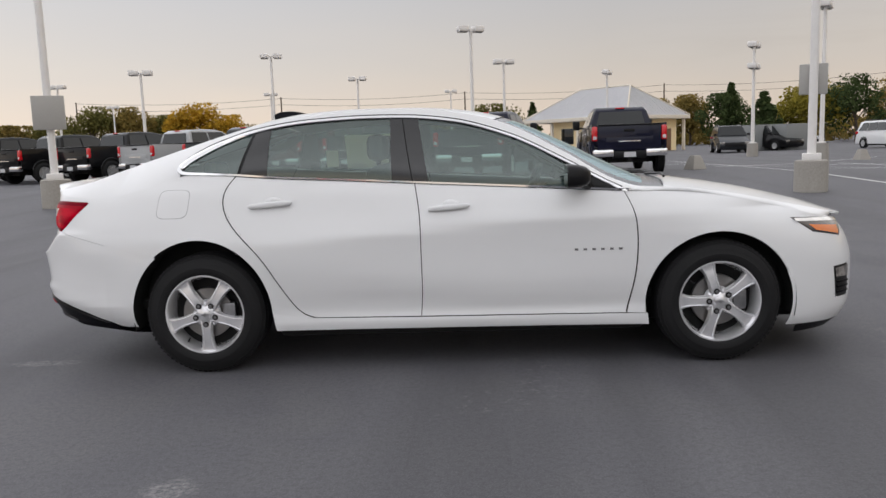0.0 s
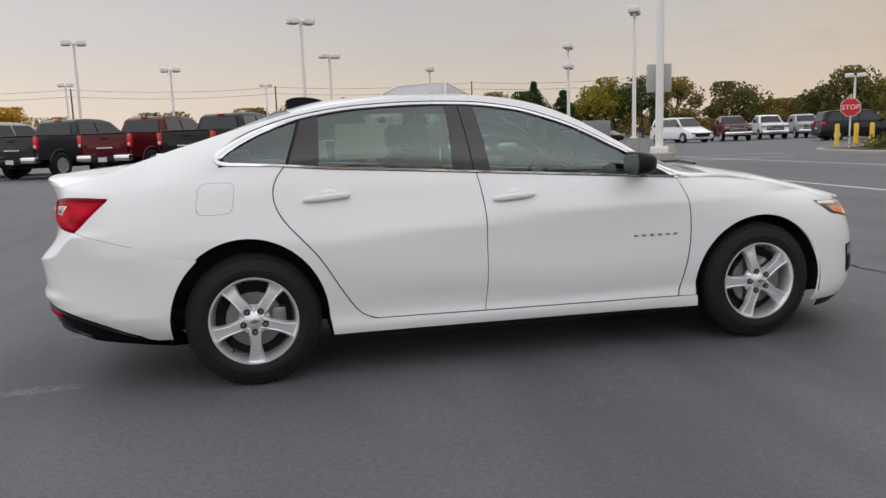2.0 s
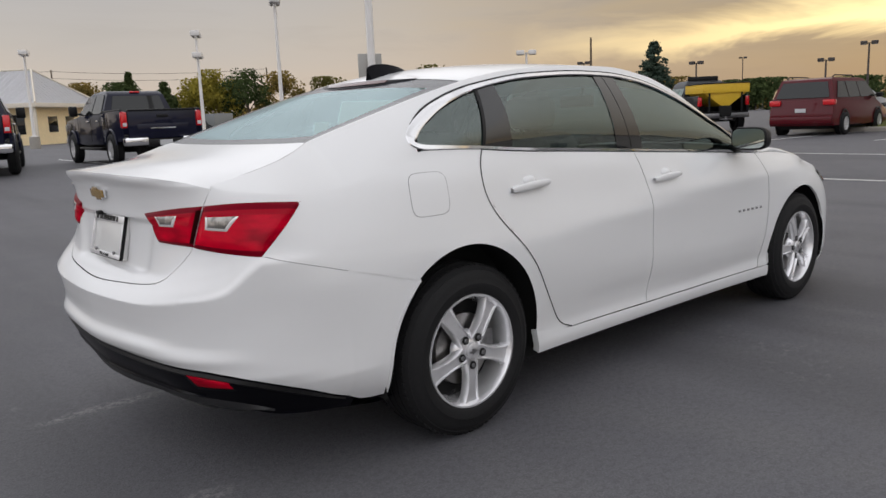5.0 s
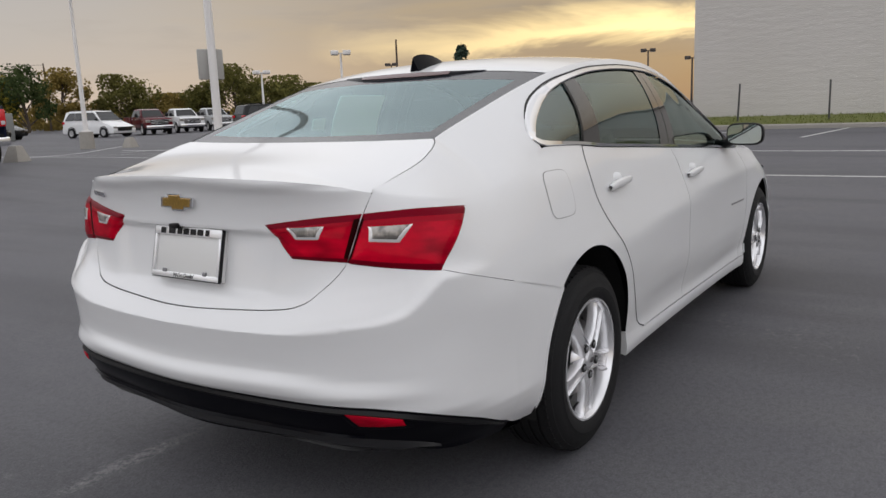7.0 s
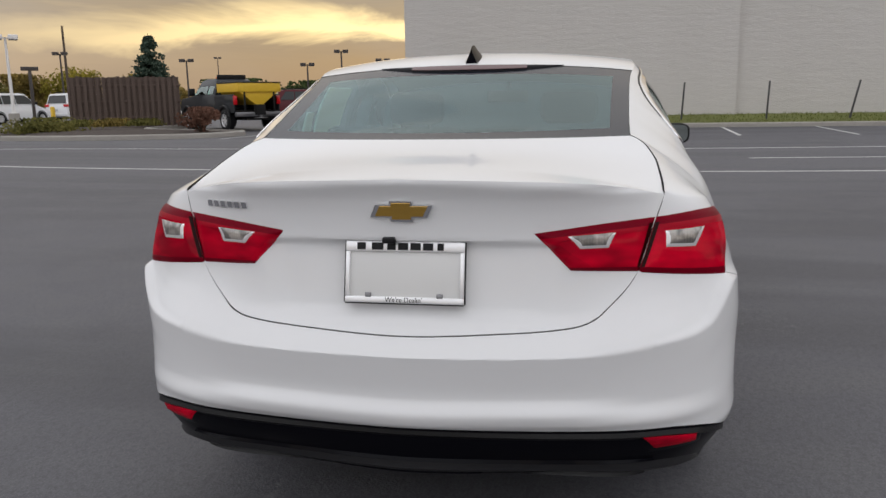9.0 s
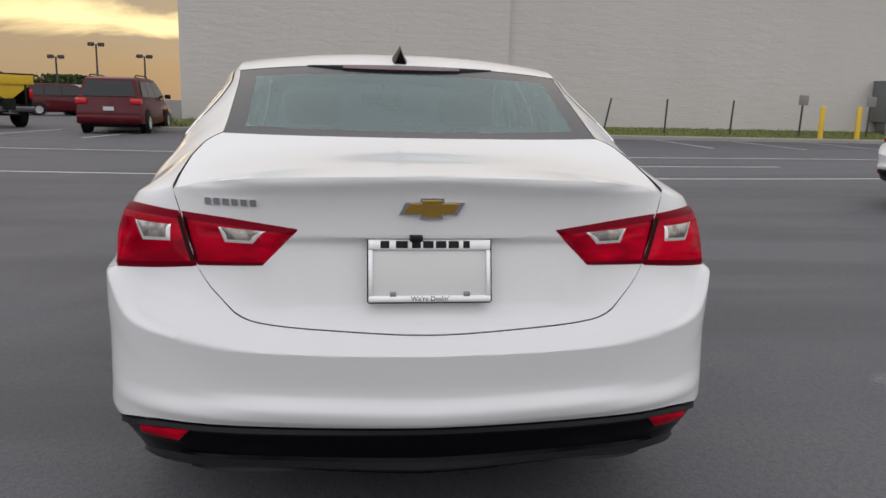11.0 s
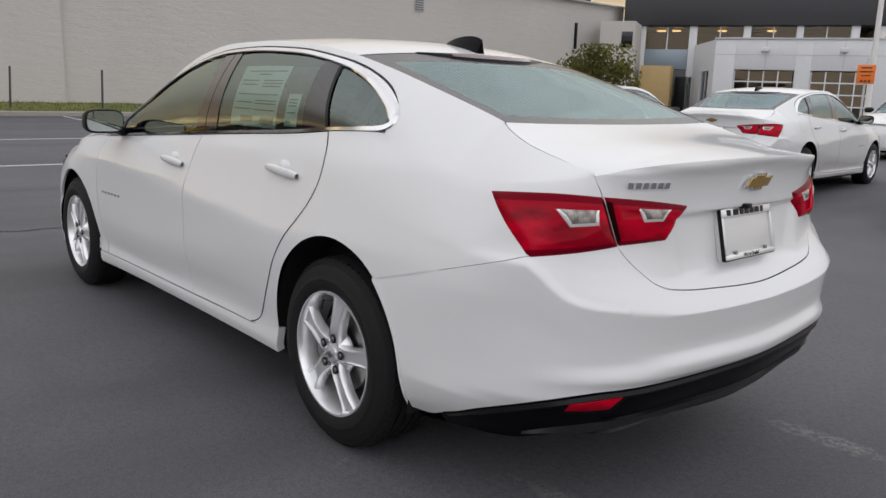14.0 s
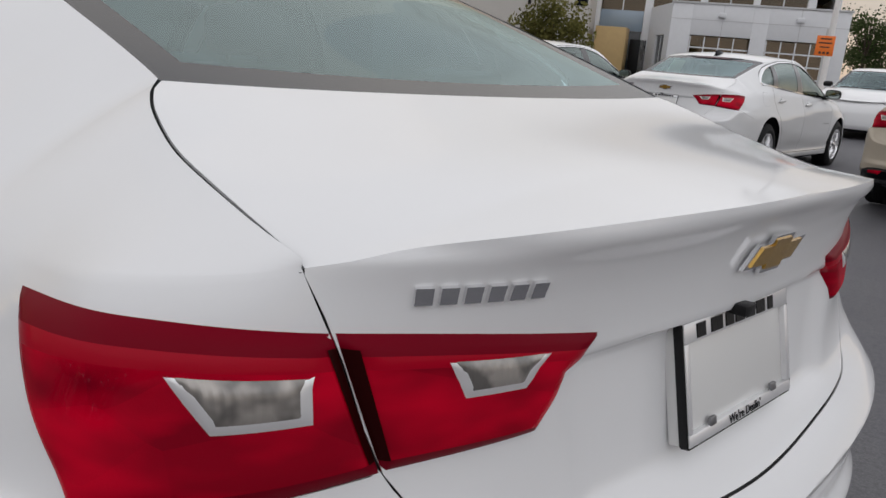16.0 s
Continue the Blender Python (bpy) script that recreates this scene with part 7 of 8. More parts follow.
# ---- markings ----
def stripe(x0, y0, x1, y1, w=0.10):
    d = Vector((x1 - x0, y1 - y0, 0))
    n = int(d.length / 0.8) + 2
    side_v = Vector((-d.y, d.x, 0)).normalized() * w / 2
    bm = bmesh.new()
    rows = []
    for i in range(n):
        c = Vector((x0, y0, 0)) + d * (i / (n - 1))
        rows.append([(*(c + s * side_v).xy, ground_z(*(c + s * side_v).xy) + 0.006) for s in (-1, 1)])
    grid_mesh(bm, np.array(rows))
    bmesh.ops.recalc_face_normals(bm, faces=bm.faces[:])
    link("marking", bm, LINE_PAINT, label="worn white painted parking line", kind="structure")


stripe(9.05, -38, 9.05, 30, 0.11)
stripe(13.7, -38, 13.7, 24, 0.11)
for k in range(-9, 4):
    y = 0.9 + 3.05 * k
    stripe(18.2, y + 0.5, 24.0, y)
for a, b, c, d in ((11.4, -3.6, 11.4, -9.0), (7.4, 24.0, 13.5, 18.0), (10.7, 18.3, 16.5, 18.8), (12.5, 22.3, 18.0, 21.6), (8.2, 20.5, 18.0, 29.5), (3.9, 18.5, 4.3, 24.5), (0.1, 19.5, 0.4, 25.5)):
    stripe(a, b, c, d)


def crack(pts, w):
    """A dark jagged crack in the asphalt."""
    bm, rnd, rows = bmesh.new(), random.Random(21), []
    for a, b in zip(pts, pts[1:]):
        for k in range(12):
            t = k / 12
            p = Vector(a).lerp(Vector(b), t) + Vector((rnd.uniform(-0.02, 0.02), rnd.uniform(-0.02, 0.02)))
            h = w * rnd.uniform(0.4, 1.0)
            rows.append([(p.x - h, p.y, ground_z(p.x, p.y) + 0.004), (p.x + h, p.y, ground_z(p.x, p.y) + 0.004)])
    grid_mesh(bm, np.array(rows))
    bmesh.ops.recalc_face_normals(bm, faces=bm.faces[:])
    link("asphalt_crack", bm, DARK, label="thin dark crack in the asphalt", kind="structure")


crack([(3.62, 1.25), (3.56, 0.91), (3.50, 0.70), (3.53, 0.50), (3.45, 0.2)], 0.014)


# ---- lamp posts ----
POLE_PALE = simple("pale_pole", (0.78, 0.76, 0.74), 0.5, grain=0.08)
POLE_DARK = simple("dark_pole", (0.06, 0.05, 0.045), 0.6)


def lamp_post(x, y, h, turn, dark=False, near=False, stacked=False, sign=(0.3, 2.1, 2.8)):
    mat = POLE_DARK if dark else POLE_PALE
    z = ground_z(x, y)
    p = empty("lamp_post", pose(x, y, z, 0, 0, turn), ("dark" if dark else "pale") + " steel car-park lamp post with two box lamps", "lamp post", "lamp posts")
    top = h - z
    bm = bmesh.new()
    tube(bm, [(0, 0, 0.6), (0, 0, top * 0.5), (0, 0, top)], [0.10, 0.085, 0.065] if not near else [0.085, 0.080, 0.070], 12)
    part("pole", bm, mat, p)
    bm = bmesh.new()
    lathe(bm, [(0.001, 0.63), (0.27, 0.63), (0.31, 0.61), (0.315, 0.57), (0.32, -0.1)], 24) if near else lathe(bm, [(0.001, 0.7), (0.28, 0.7), (0.30, 0.0)], 14)
    part("concrete_foot", bm, CONCRETE, p, "round concrete foot")
    block(p, "base_plate", -0.17, 0.17, -0.17, 0.17, 0.62, 0.76, mat, 0.01)
    for k, zz in enumerate((top, top - 1.1) if stacked else (top,)):
        block(p, "arm", -0.30, 0.30, -0.035, 0.035, zz - 0.06, zz, mat, 0.01)
        for sg in (-1, 1):
            head = block(p, "lamp_head", min(0.13 * sg, 0.62 * sg), max(0.13 * sg, 0.62 * sg), -0.24, 0.24, zz - 0.12, zz + 0.14, mat, 0.035, "box lamp head")
            block(head, "lens", min(0.17 * sg, 0.58 * sg), max(0.17 * sg, 0.58 * sg), -0.19, 0.19, zz - 0.15, zz - 0.118, LENS_CLEAR, 0.008)
    if near:
        block(p, "sign_box", -sign[0], sign[0], 0.09, 0.17, sign[1], sign[2], simple("grey_sign_back", (0.40, 0.39, 0.37), 0.6, grain=0.1) if "grey_sign_back" not in bpy.data.materials else bpy.data.materials["grey_sign_back"], 0.02, "grey sheet metal sign back")


lamp_post(6.95, 10.70, 10.5, -21, near=True, sign=(0.26, 1.92, 2.52))
lamp_post(-9.15, 12.0, 10.5, -153, near=True, sign=(0.33, 1.72, 2.46))
for x, y, h, turn, st in ((0.4, 31.9, 6.6, 20, 0), (2.4, 41.9, 6.1, 20, 0), (9.4, 46.9, 5.7, 70, 0), (15.4, 37.2, 6.0, 60, 1), (15.0, 28.2, 6.5, 60, 0), (33.9, 30.3, 4.9, 130, 0), (-11.25, 40.9, 6.8, 10, 0), (-17.65, 37.5, 5.75, 10, 0), (-7.4, 49.5, 6.1, 0, 0), (-1.4, 75.0, 6.8, 0, 0), (-18.1, 67.8, 6.6, 0, 0), (-37.3, 76.9, 6.5, 0, 0), (37.7, 41.3, 4.4, 150, 0), (7.0, -26.0, 9.0, 30, 0), (-30.0, 52.0, 6.5, 0, 0)):
    lamp_post(x, y, h, turn, stacked=bool(st))
for x, y, h in ((62.7, 20.5, 5.5), (61.7, 23.3, 4.4), (63.6, 17.0, 4.7), (120.0, 60.0, 8.6), (59.9, 45.9, 5.8), (61.6, 34.6, 5.0)):
    lamp_post(x, y, h, 110, dark=True)


def utility_pole(x, y, h):
    p = empty("utility_pole", pose(x, y, 0.1), "tall thin wooden utility pole", "utility pole")
    bm = bmesh.new()
    tube(bm, [(0, 0, 0), (0, 0, h)], [0.16, 0.10], 8)
    part("shaft", bm, simple("old_pole_wood", (0.10, 0.075, 0.055), 0.9, grain=0.3, scale=8) if "old_pole_wood" not in bpy.data.materials else bpy.data.materials["old_pole_wood"], p)


for x, y, h in ((68.3, 51.4, 9.0), (-62, 118, 10), (-30, 122, 10), (0, 124, 10), (32, 122, 10), (62, 112, 10)):
    utility_pole(x, y, h)
ends = [(-62, 118), (-30, 122), (0, 124), (32, 122), (62, 112)]
for (xa, ya), (xb, yb) in zip(ends, ends[1:]):
    for z in (9.9, 8.9):
        bm = bmesh.new()
        tube(bm, [(xa + (xb - xa) * t, ya + (yb - ya) * t, z - 2.2 * t * (1 - t)) for t in np.linspace(0, 1, 9)], 0.03, 4, caps=False)
        link("overhead_cable", bm, TRIM, label="sagging overhead cable between two utility poles", category="cable", group="overhead cables")


# ---- foliage ----
def leaf_material(name, dark, light):
    m, n = material(name)
    isl = n.add("ShaderNodeNewGeometry").outputs["Random Per Island"]
    pos = n.add("ShaderNodeTexCoord").outputs["Object"]
    patch = n.grey(n.noise(pos, 0.5, 3.0), (0.35, 0.0), (0.65, 1.0))
    f = n.math("ADD", n.math("MULTIPLY", isl, 0.55), n.math("MULTIPLY", patch, 0.45))
    col = n.mix(f, (*dark, 1), (*light, 1))
    a = n.add("ShaderNodeBsdfDiffuse", {0: col}).outputs[0]
    b = n.add("ShaderNodeBsdfTranslucent", {0: col}).outputs[0]
    finish(n, n.add("ShaderNodeMixShader", {0: 0.35, 1: a, 2: b}).outputs[0])
    return m


LEAF_GREEN = leaf_material("green_leaves", (0.070, 0.074, 0.028), (0.25, 0.228, 0.072))
LEAF_OLIVE = leaf_material("olive_leaves", (0.100, 0.085, 0.033), (0.38, 0.275, 0.083))
LEAF_GOLD = leaf_material("golden_leaves", (0.270, 0.170, 0.028), (0.720, 0.460, 0.056))
LEAF_LIME = leaf_material("yellow_green_leaves", (0.130, 0.128, 0.028), (0.410, 0.335, 0.060))
LEAF_DARK = leaf_material("dark_leaves", (0.032, 0.050, 0.023), (0.115, 0.150, 0.058))
LEAF_SPRUCE = leaf_material("spruce_needles", (0.034, 0.060, 0.048), (0.128, 0.170, 0.128))
LEAF_RED = leaf_material("reddish_leaves", (0.10, 0.055, 0.042), (0.26, 0.14, 0.10))
BARK = simple("bark", (0.085, 0.065, 0.05), 0.95, grain=0.35, scale=14, bump=0.4)
MULCH = simple("dark_mulch", (0.050, 0.036, 0.028), 0.95, grain=0.5, scale=35, bump=0.6)


def leaves_mesh(name, centres, size, rnd, mat, parent=None, **tags):
    """One small pointed leaf or sprig, bent along its middle, at each centre."""
    c = np.array(centres)
    n = len(c)
    g = np.random.default_rng(rnd)
    u = g.normal(size=(n, 3))
    u /= np.linalg.norm(u, axis=1)[:, None]
    v = np.cross(u, g.normal(size=(n, 3)))
    v /= np.linalg.norm(v, axis=1)[:, None]
    s = (size * g.uniform(0.6, 1.3, n))[:, None]
    w = np.cross(u, v)
    vs = np.stack([c - u * s * 0.6, c + v * s * 0.42 + w * s * 0.1, c + u * s * 0.6, c - v * s * 0.42 + w * s * 0.1], 1).reshape(-1, 3)
    k = np.arange(n) * 4
    fs = np.concatenate([np.stack([k, k + 1, k + 2], 1), np.stack([k, k + 2, k + 3], 1)])
    me = bpy.data.meshes.new(name)
    me.from_pydata(vs.tolist(), [], fs.tolist())
    me.materials.append(mat)
    ob = new(name, me)
    if parent:
        ob.parent = parent
    return tagged(ob, **tags) if tags else ob


def crown_points(rnd, h, w, base, n, lumps=16):
    """Points in the outer shells of many overlapping lumps, which leave gaps between them."""
    pts = []
    balls = []
    for _ in range(lumps):
        a, q = rnd.uniform(0, 6.283), rnd.random() ** 0.6
        z = base + (h - base) * rnd.uniform(0.18, 0.88)
        t = (z - base) / (h - base)
        rr = 0.5 * w * (1 - abs(2 * t - 0.85) ** 2.2 * 0.75) * 0.78
        balls.append((rr * q * math.cos(a), rr * q * math.sin(a), z, w * rnd.uniform(0.10, 0.21)))
    for i in range(n):
        x, y, z, r = balls[i % lumps]
        d = Vector((rnd.gauss(0, 1), rnd.gauss(0, 1), rnd.gauss(0, 0.75))).normalized() * r * (0.35 + 0.75 * rnd.random() ** 0.6)
        p = (x + d.x, y + d.y, min(h, z + d.z))
        if noise.noise((p[0] * 5 / w, p[1] * 5 / w, p[2] * 5 / w)) > -0.32:
            pts.append(p)
    return pts, balls


def tree(x, y, h, w, mat, label, seed, n=5200, base=None, leaf=None, group="trees behind the lot"):
    rnd = random.Random(seed)
    t = empty("tree", pose(x, y, ground_z(x, y)), label, "tree", group)
    base = 0.16 * h if base is None else base
    pts, balls = crown_points(rnd, h, w, base, n, 22)
    bm = bmesh.new()
    r = 0.022 * h
    tube(bm, [(0, 0, -0.1), (0.02 * w, 0, base), (-0.02 * w, 0.02 * w, 0.5 * h), (0, 0, 0.8 * h)], [r * 1.3, r, r * 0.7, r * 0.25], 8)
    part("trunk", bm, BARK, t)
    for bx, by, bz, br in balls[:10]:
        bm = bmesh.new()
        z0 = max(base * 0.8, bz - 0.35 * h)
        tube(bm, [(0, 0, z0), (bx * 0.5, by * 0.5, (z0 + bz) / 2), (bx, by, bz)], [r * 0.5, r * 0.3, r * 0.1], 5, caps=False)
        part("limb", bm, BARK, t)
    leaves_mesh("crown", pts, leaf or 0.030 * w + 0.06, seed, mat, t)
    return t


def conifer(x, y, h, w, mat, label, seed, n=5000, leaf=0.16):
    rnd = random.Random(seed)
    t = empty("spruce", pose(x, y, ground_z(x, y)), label, "conifer", "trees behind the lot")
    bm = bmesh.new()
    tube(bm, [(0, 0, -0.1), (0, 0, h * 0.6), (0, 0, h * 0.99)], [0.02 * h, 0.012 * h, 0.002 * h], 8)
    part("trunk", bm, BARK, t)
    pts = []
    bm = bmesh.new()
    tiers = 26
    for k in range(tiers):
        z = h * (0.06 + 0.92 * k / tiers)
        reach = 0.5 * w * (1 - (z / h)) ** 0.85 + 0.02 * w
        for b in range(9 if k < 20 else 5):
            a, rr = rnd.uniform(0, 6.283), reach * rnd.uniform(0.65, 1.15)
            tip = (rr * math.cos(a), rr * math.sin(a), z - 0.12 * rr)
            tube(bm, [(0, 0, z), tip], [0.004 * h, 0.001 * h], 4, caps=False)
            for _ in range(n // (tiers * 8)):
                q = rnd.random() ** 0.6
                sp = 0.055 * w * (0.12 + 0.88 * (1 - z / h))
                pts.append((tip[0] * q + rnd.gauss(0, sp), tip[1] * q + rnd.gauss(0, sp), z - 0.16 * rr * q + rnd.gauss(0, 0.010 * h)))
    part("branchwork", bm, BARK, t)
    leaves_mesh("crown", pts, leaf, seed, mat, t)


def at(az, d):
    """A place d metres from the car's rear end in the direction az."""
    return -2 + d * math.cos(radians(az)), -3 + d * math.sin(radians(az))


seed = 100
for az, d, h, w, mat, label in (
        (120.3, 140, 6.3, 14, LEAF_OLIVE, "low olive-green tree on the far edge"),
        (117.6, 138, 6.9, 10, LEAF_GREEN, "low green tree on the far edge"),
        (115.6, 132, 8.9, 10, LEAF_GREEN, "broad green tree on the far edge"),
        (113.2, 134, 8.8, 11, LEAF_OLIVE, "broad olive-green tree on the far edge"),
        (110.9, 138, 7.7, 9, LEAF_GREEN, "green tree beside a golden one"),
        (108.8, 130, 9.2, 12, LEAF_GOLD, "golden-yellow autumn tree with a broad crown"),
        (106.6, 132, 7.2, 9, LEAF_GOLD, "lower golden-yellow autumn tree"),
        (104.2, 140, 6.0, 10, LEAF_OLIVE, "low olive-green tree on the far edge"),
        (97.0, 145, 6.6, 12, LEAF_GREEN, "green tree far behind the lot"),
        (91.0, 145, 7.0, 12, LEAF_OLIVE, "olive-green tree far behind the lot"),
        (87.2, 140, 8.2, 12, LEAF_GREEN, "green tree beside the pavilion"),
        (74.8, 128, 7.5, 8, LEAF_OLIVE, "olive-green tree beside the pavilion"),
        (73.0, 126, 7.8, 9, LEAF_OLIVE, "olive-green round tree behind the lot"),
        (70.8, 122, 7.5, 9, LEAF_DARK, "dark green tree behind parked cars"),
        (66.3, 118, 7.6, 9, LEAF_LIME, "yellow-green autumn tree with a dense crown"),
        (64.4, 114, 8.6, 10, LEAF_LIME, "tall yellow-green autumn tree"),
        (62.4, 112, 8.6, 8, LEAF_DARK, "tall dark green tree behind the lot"),
        (60.0, 122, 8.6, 10, LEAF_OLIVE, "olive-green tree behind the lot"),
        (56.3, 126, 7.8, 11, LEAF_GREEN, "green tree with a round crown"),
        (53.2, 130, 5.0, 12, LEAF_OLIVE, "low olive-green bushes like a hedge"),
        (51.2, 126, 6.0, 8, LEAF_GREEN, "green tree behind parked pickups"),
        (49.0, 124, 9.0, 10, LEAF_GREEN, "tall green tree with a ragged crown"),
        (46.0, 120, 6.8, 12, LEAF_GREEN, "broad green tree behind parked cars"),
        (43.0, 122, 5.6, 12, LEAF_GREEN, "low green tree behind parked cars"),
        (39.9, 124, 5.2, 11, LEAF_OLIVE, "low olive-green tree behind the fence"),
        (36.6, 120, 6.1, 9, LEAF_LIME, "yellow-green tree top behind the fence"),
        (32.0, 128, 5.5, 10, LEAF_OLIVE, "low olive-green tree behind the fence"),
        (26.5, 128, 4.6, 14, LEAF_DARK, "low dark trees on the horizon"),
        (21.0, 128, 4.2, 14, LEAF_DARK, "low dark trees on the horizon")):
    seed += 1
    tree(*at(az, d), h, w, mat, label, seed, base=0.9)
for az, d, h, w in ((84.3, 150, 9.3, 5.0), (70.2, 118, 9.0, 5.0), (68.0, 112, 7.2, 7.0)):
    seed += 1
    conifer(*at(az, d), h, w, LEAF_DARK, "dark conifer with a thin top", seed, 4200, 0.42)
conifer(47.0, 29.6, 6.0, 4.6, LEAF_SPRUCE, "blue-green spruce behind the wooden fence", 7, 11000, 0.17)
tree(20.9, -29.3, 3.75, 4.6, LEAF_GREEN, "small multi-stemmed shrub tree against the white wall", 31, 5200, 0.6, 0.15, "")
for k, (x, y, h, w) in enumerate(((17.6, -62.5, 7.4, 6.5), (14.0, -63.5, 6.4, 6.0), (10.2, -66.0, 8.0, 7.0), (5.0, -70.0, 7.5, 8.0), (19.5, -72.0, 6.5, 6.0))):
    tree(x, y, h, w, LEAF_GREEN if k % 2 else LEAF_DARK, "dark tree beside the showroom building", 50 + k, 4200, 1.4, 0.17, "trees by the showroom")

# continuous low wood along the horizon
rnd = random.Random(77)
pts = []
for _ in range(26000):
    az = rnd.uniform(18, 126)
    top = 2.4 + 2.0 * noise.noise((az * 0.55, 0, 0)) + 1.0 * noise.noise((az * 2.3, 3, 0))
    x, y = at(az, rnd.uniform(132, 150))
    pts.append((x, y, 0.2 + max(0.8, top) * rnd.random() ** 0.7))
leaves_mesh("far_wood", pts, 0.75, 9, LEAF_OLIVE, label="low far woodland and hedges along the horizon", kind="stuff")


# ---- pavilion ----
def pavilion():
    ROOF = simple("pale_metal_roof", (0.72, 0.72, 0.74), 0.45, grain=0.10, scale=6)
    # the warm sunset light on the walls is put into this cream
    LIT_CREAM = simple("sunset_lit_cream_wall", (0.90, 0.74, 0.46), 0.8, grain=0.12, scale=5)
    SOFFIT = simple("cream_trim", (0.74, 0.68, 0.58), 0.7)
    m = pose(13.9, 73.1, 0.15, 0, 0, -47)
    b = empty("pavilion", m, "low pavilion with a pale hipped metal roof and cream walls, sunset glow in their colour", "building")
    X, Y, e, r, half = 6.25, 5.15, 3.35, 6.3, 3.0
    v = [(-X, -Y, e), (X, -Y, e), (X, Y, e), (-X, Y, e), (-half, 0, r), (half, 0, r)]
    for f in ((0, 1, 5, 4), (1, 2, 5), (2, 3, 4, 5), (3, 0, 4)):
        bm = bmesh.new()
        top = [bm.verts.new(v[i]) for i in f]
        bm.faces.new(top)
        bmesh.ops.solidify(bm, geom=bm.faces[:], thickness=0.12)
        pan = part("roof", bm, ROOF, b, smooth=False)
        # standing seams down the slope
        a, c = Vector(v[f[0]]), Vector(v[f[1]])
        rise = Vector((0, 0, r)) if len(f) == 3 else None
        n = 26 if len(f) == 4 else 18
        bm = bmesh.new()
        for k in range(1, n):
            t = k / n
            p = a.lerp(c, t)
            if len(f) == 4:
                up = Vector(v[f[3]]).lerp(Vector(v[f[2]]), min(1, max(0, (t * 2 * X - (X - half)) / (2 * half))))
            else:
                up = Vector(v[f[2]])
            s = min(1, min(t, 1 - t) * 2 * X / (X - half)) if len(f) == 4 else 2 * min(t, 1 - t)
            nrm = Vector((0, 0, 0.03))
            base = Vector((p.x, p.y, e))
            inward = Vector((0, -math.copysign(1, p.y), 0)) * Y if len(f) == 4 else Vector((-math.copysign(1, p.x), 0, 0)) * (X - half)
            q = base + inward * s + Vector((0, 0, (r - e) * s))
            tube(bm, [base + nrm, q + nrm], 0.016, 4, caps=False)
        part("seams", bm, ROOF, pan)
    bm = bmesh.new()
    for pa, pc in ((0, 4), (3, 4), (1, 5), (2, 5), (4, 5)):
        tube(bm, [Vector(v[pa]) + Vector((0, 0, 0.05)), Vector(v[pc]) + Vector((0, 0, 0.05))], 0.08, 6)
    part("ridge_cap", bm, SOFFIT, b)
    block(b, "fascia", -X - 0.05, X + 0.05, -Y - 0.05, Y + 0.05, e - 0.32, e + 0.02, SOFFIT, 0.02)
    block(b, "wall", -X + 2.6, X - 0.9, -Y + 1.1, Y - 0.9, 0, e - 0.3, LIT_CREAM, 0)
    for x in (-X + 0.5, -2.8, 0.4, 3.2, X - 0.4):
        for y in (-Y + 0.4, Y - 0.4):
            block(b, "post", x - 0.12, x + 0.12, y - 0.12, y + 0.12, 0, e - 0.3, SOFFIT, 0.02)
    for y in (-2.2, 0.4):
        block(b, "window", X - 0.92, X - 0.86, y, y + 1.3, 1.0, 2.3, DARK_GLASS, 0.01)
    for x in (-2.2, 0.4, 3.0):
        block(b, "window", x, x + 1.5, -Y + 1.06, -Y + 1.12, 0.9, 2.4, DARK_GLASS, 0.01)
    block(b, "door", X - 0.93, X - 0.86, 2.3, 3.3, 0.02, 2.1, simple("brown_door", (0.20, 0.11, 0.06), 0.6, grain=0.1), 0.01)
    return b


pavilion()
for x, y, c in ((17.0, 50.0, "grey"), (18.9, 49.2, "grey")):
    s = empty("storage_box", pose(x + 5, y + 4, 0.15, 0, 0, 20), "grey steel storage enclosure", "enclosure")
    block(s, "case", -1.0, 1.0, -0.8, 0.8, 0, 1.9, simple("store_grey", (0.22, 0.23, 0.23), 0.6, grain=0.1) if "store_grey" not in bpy.data.materials else bpy.data.materials["store_grey"], 0.03)


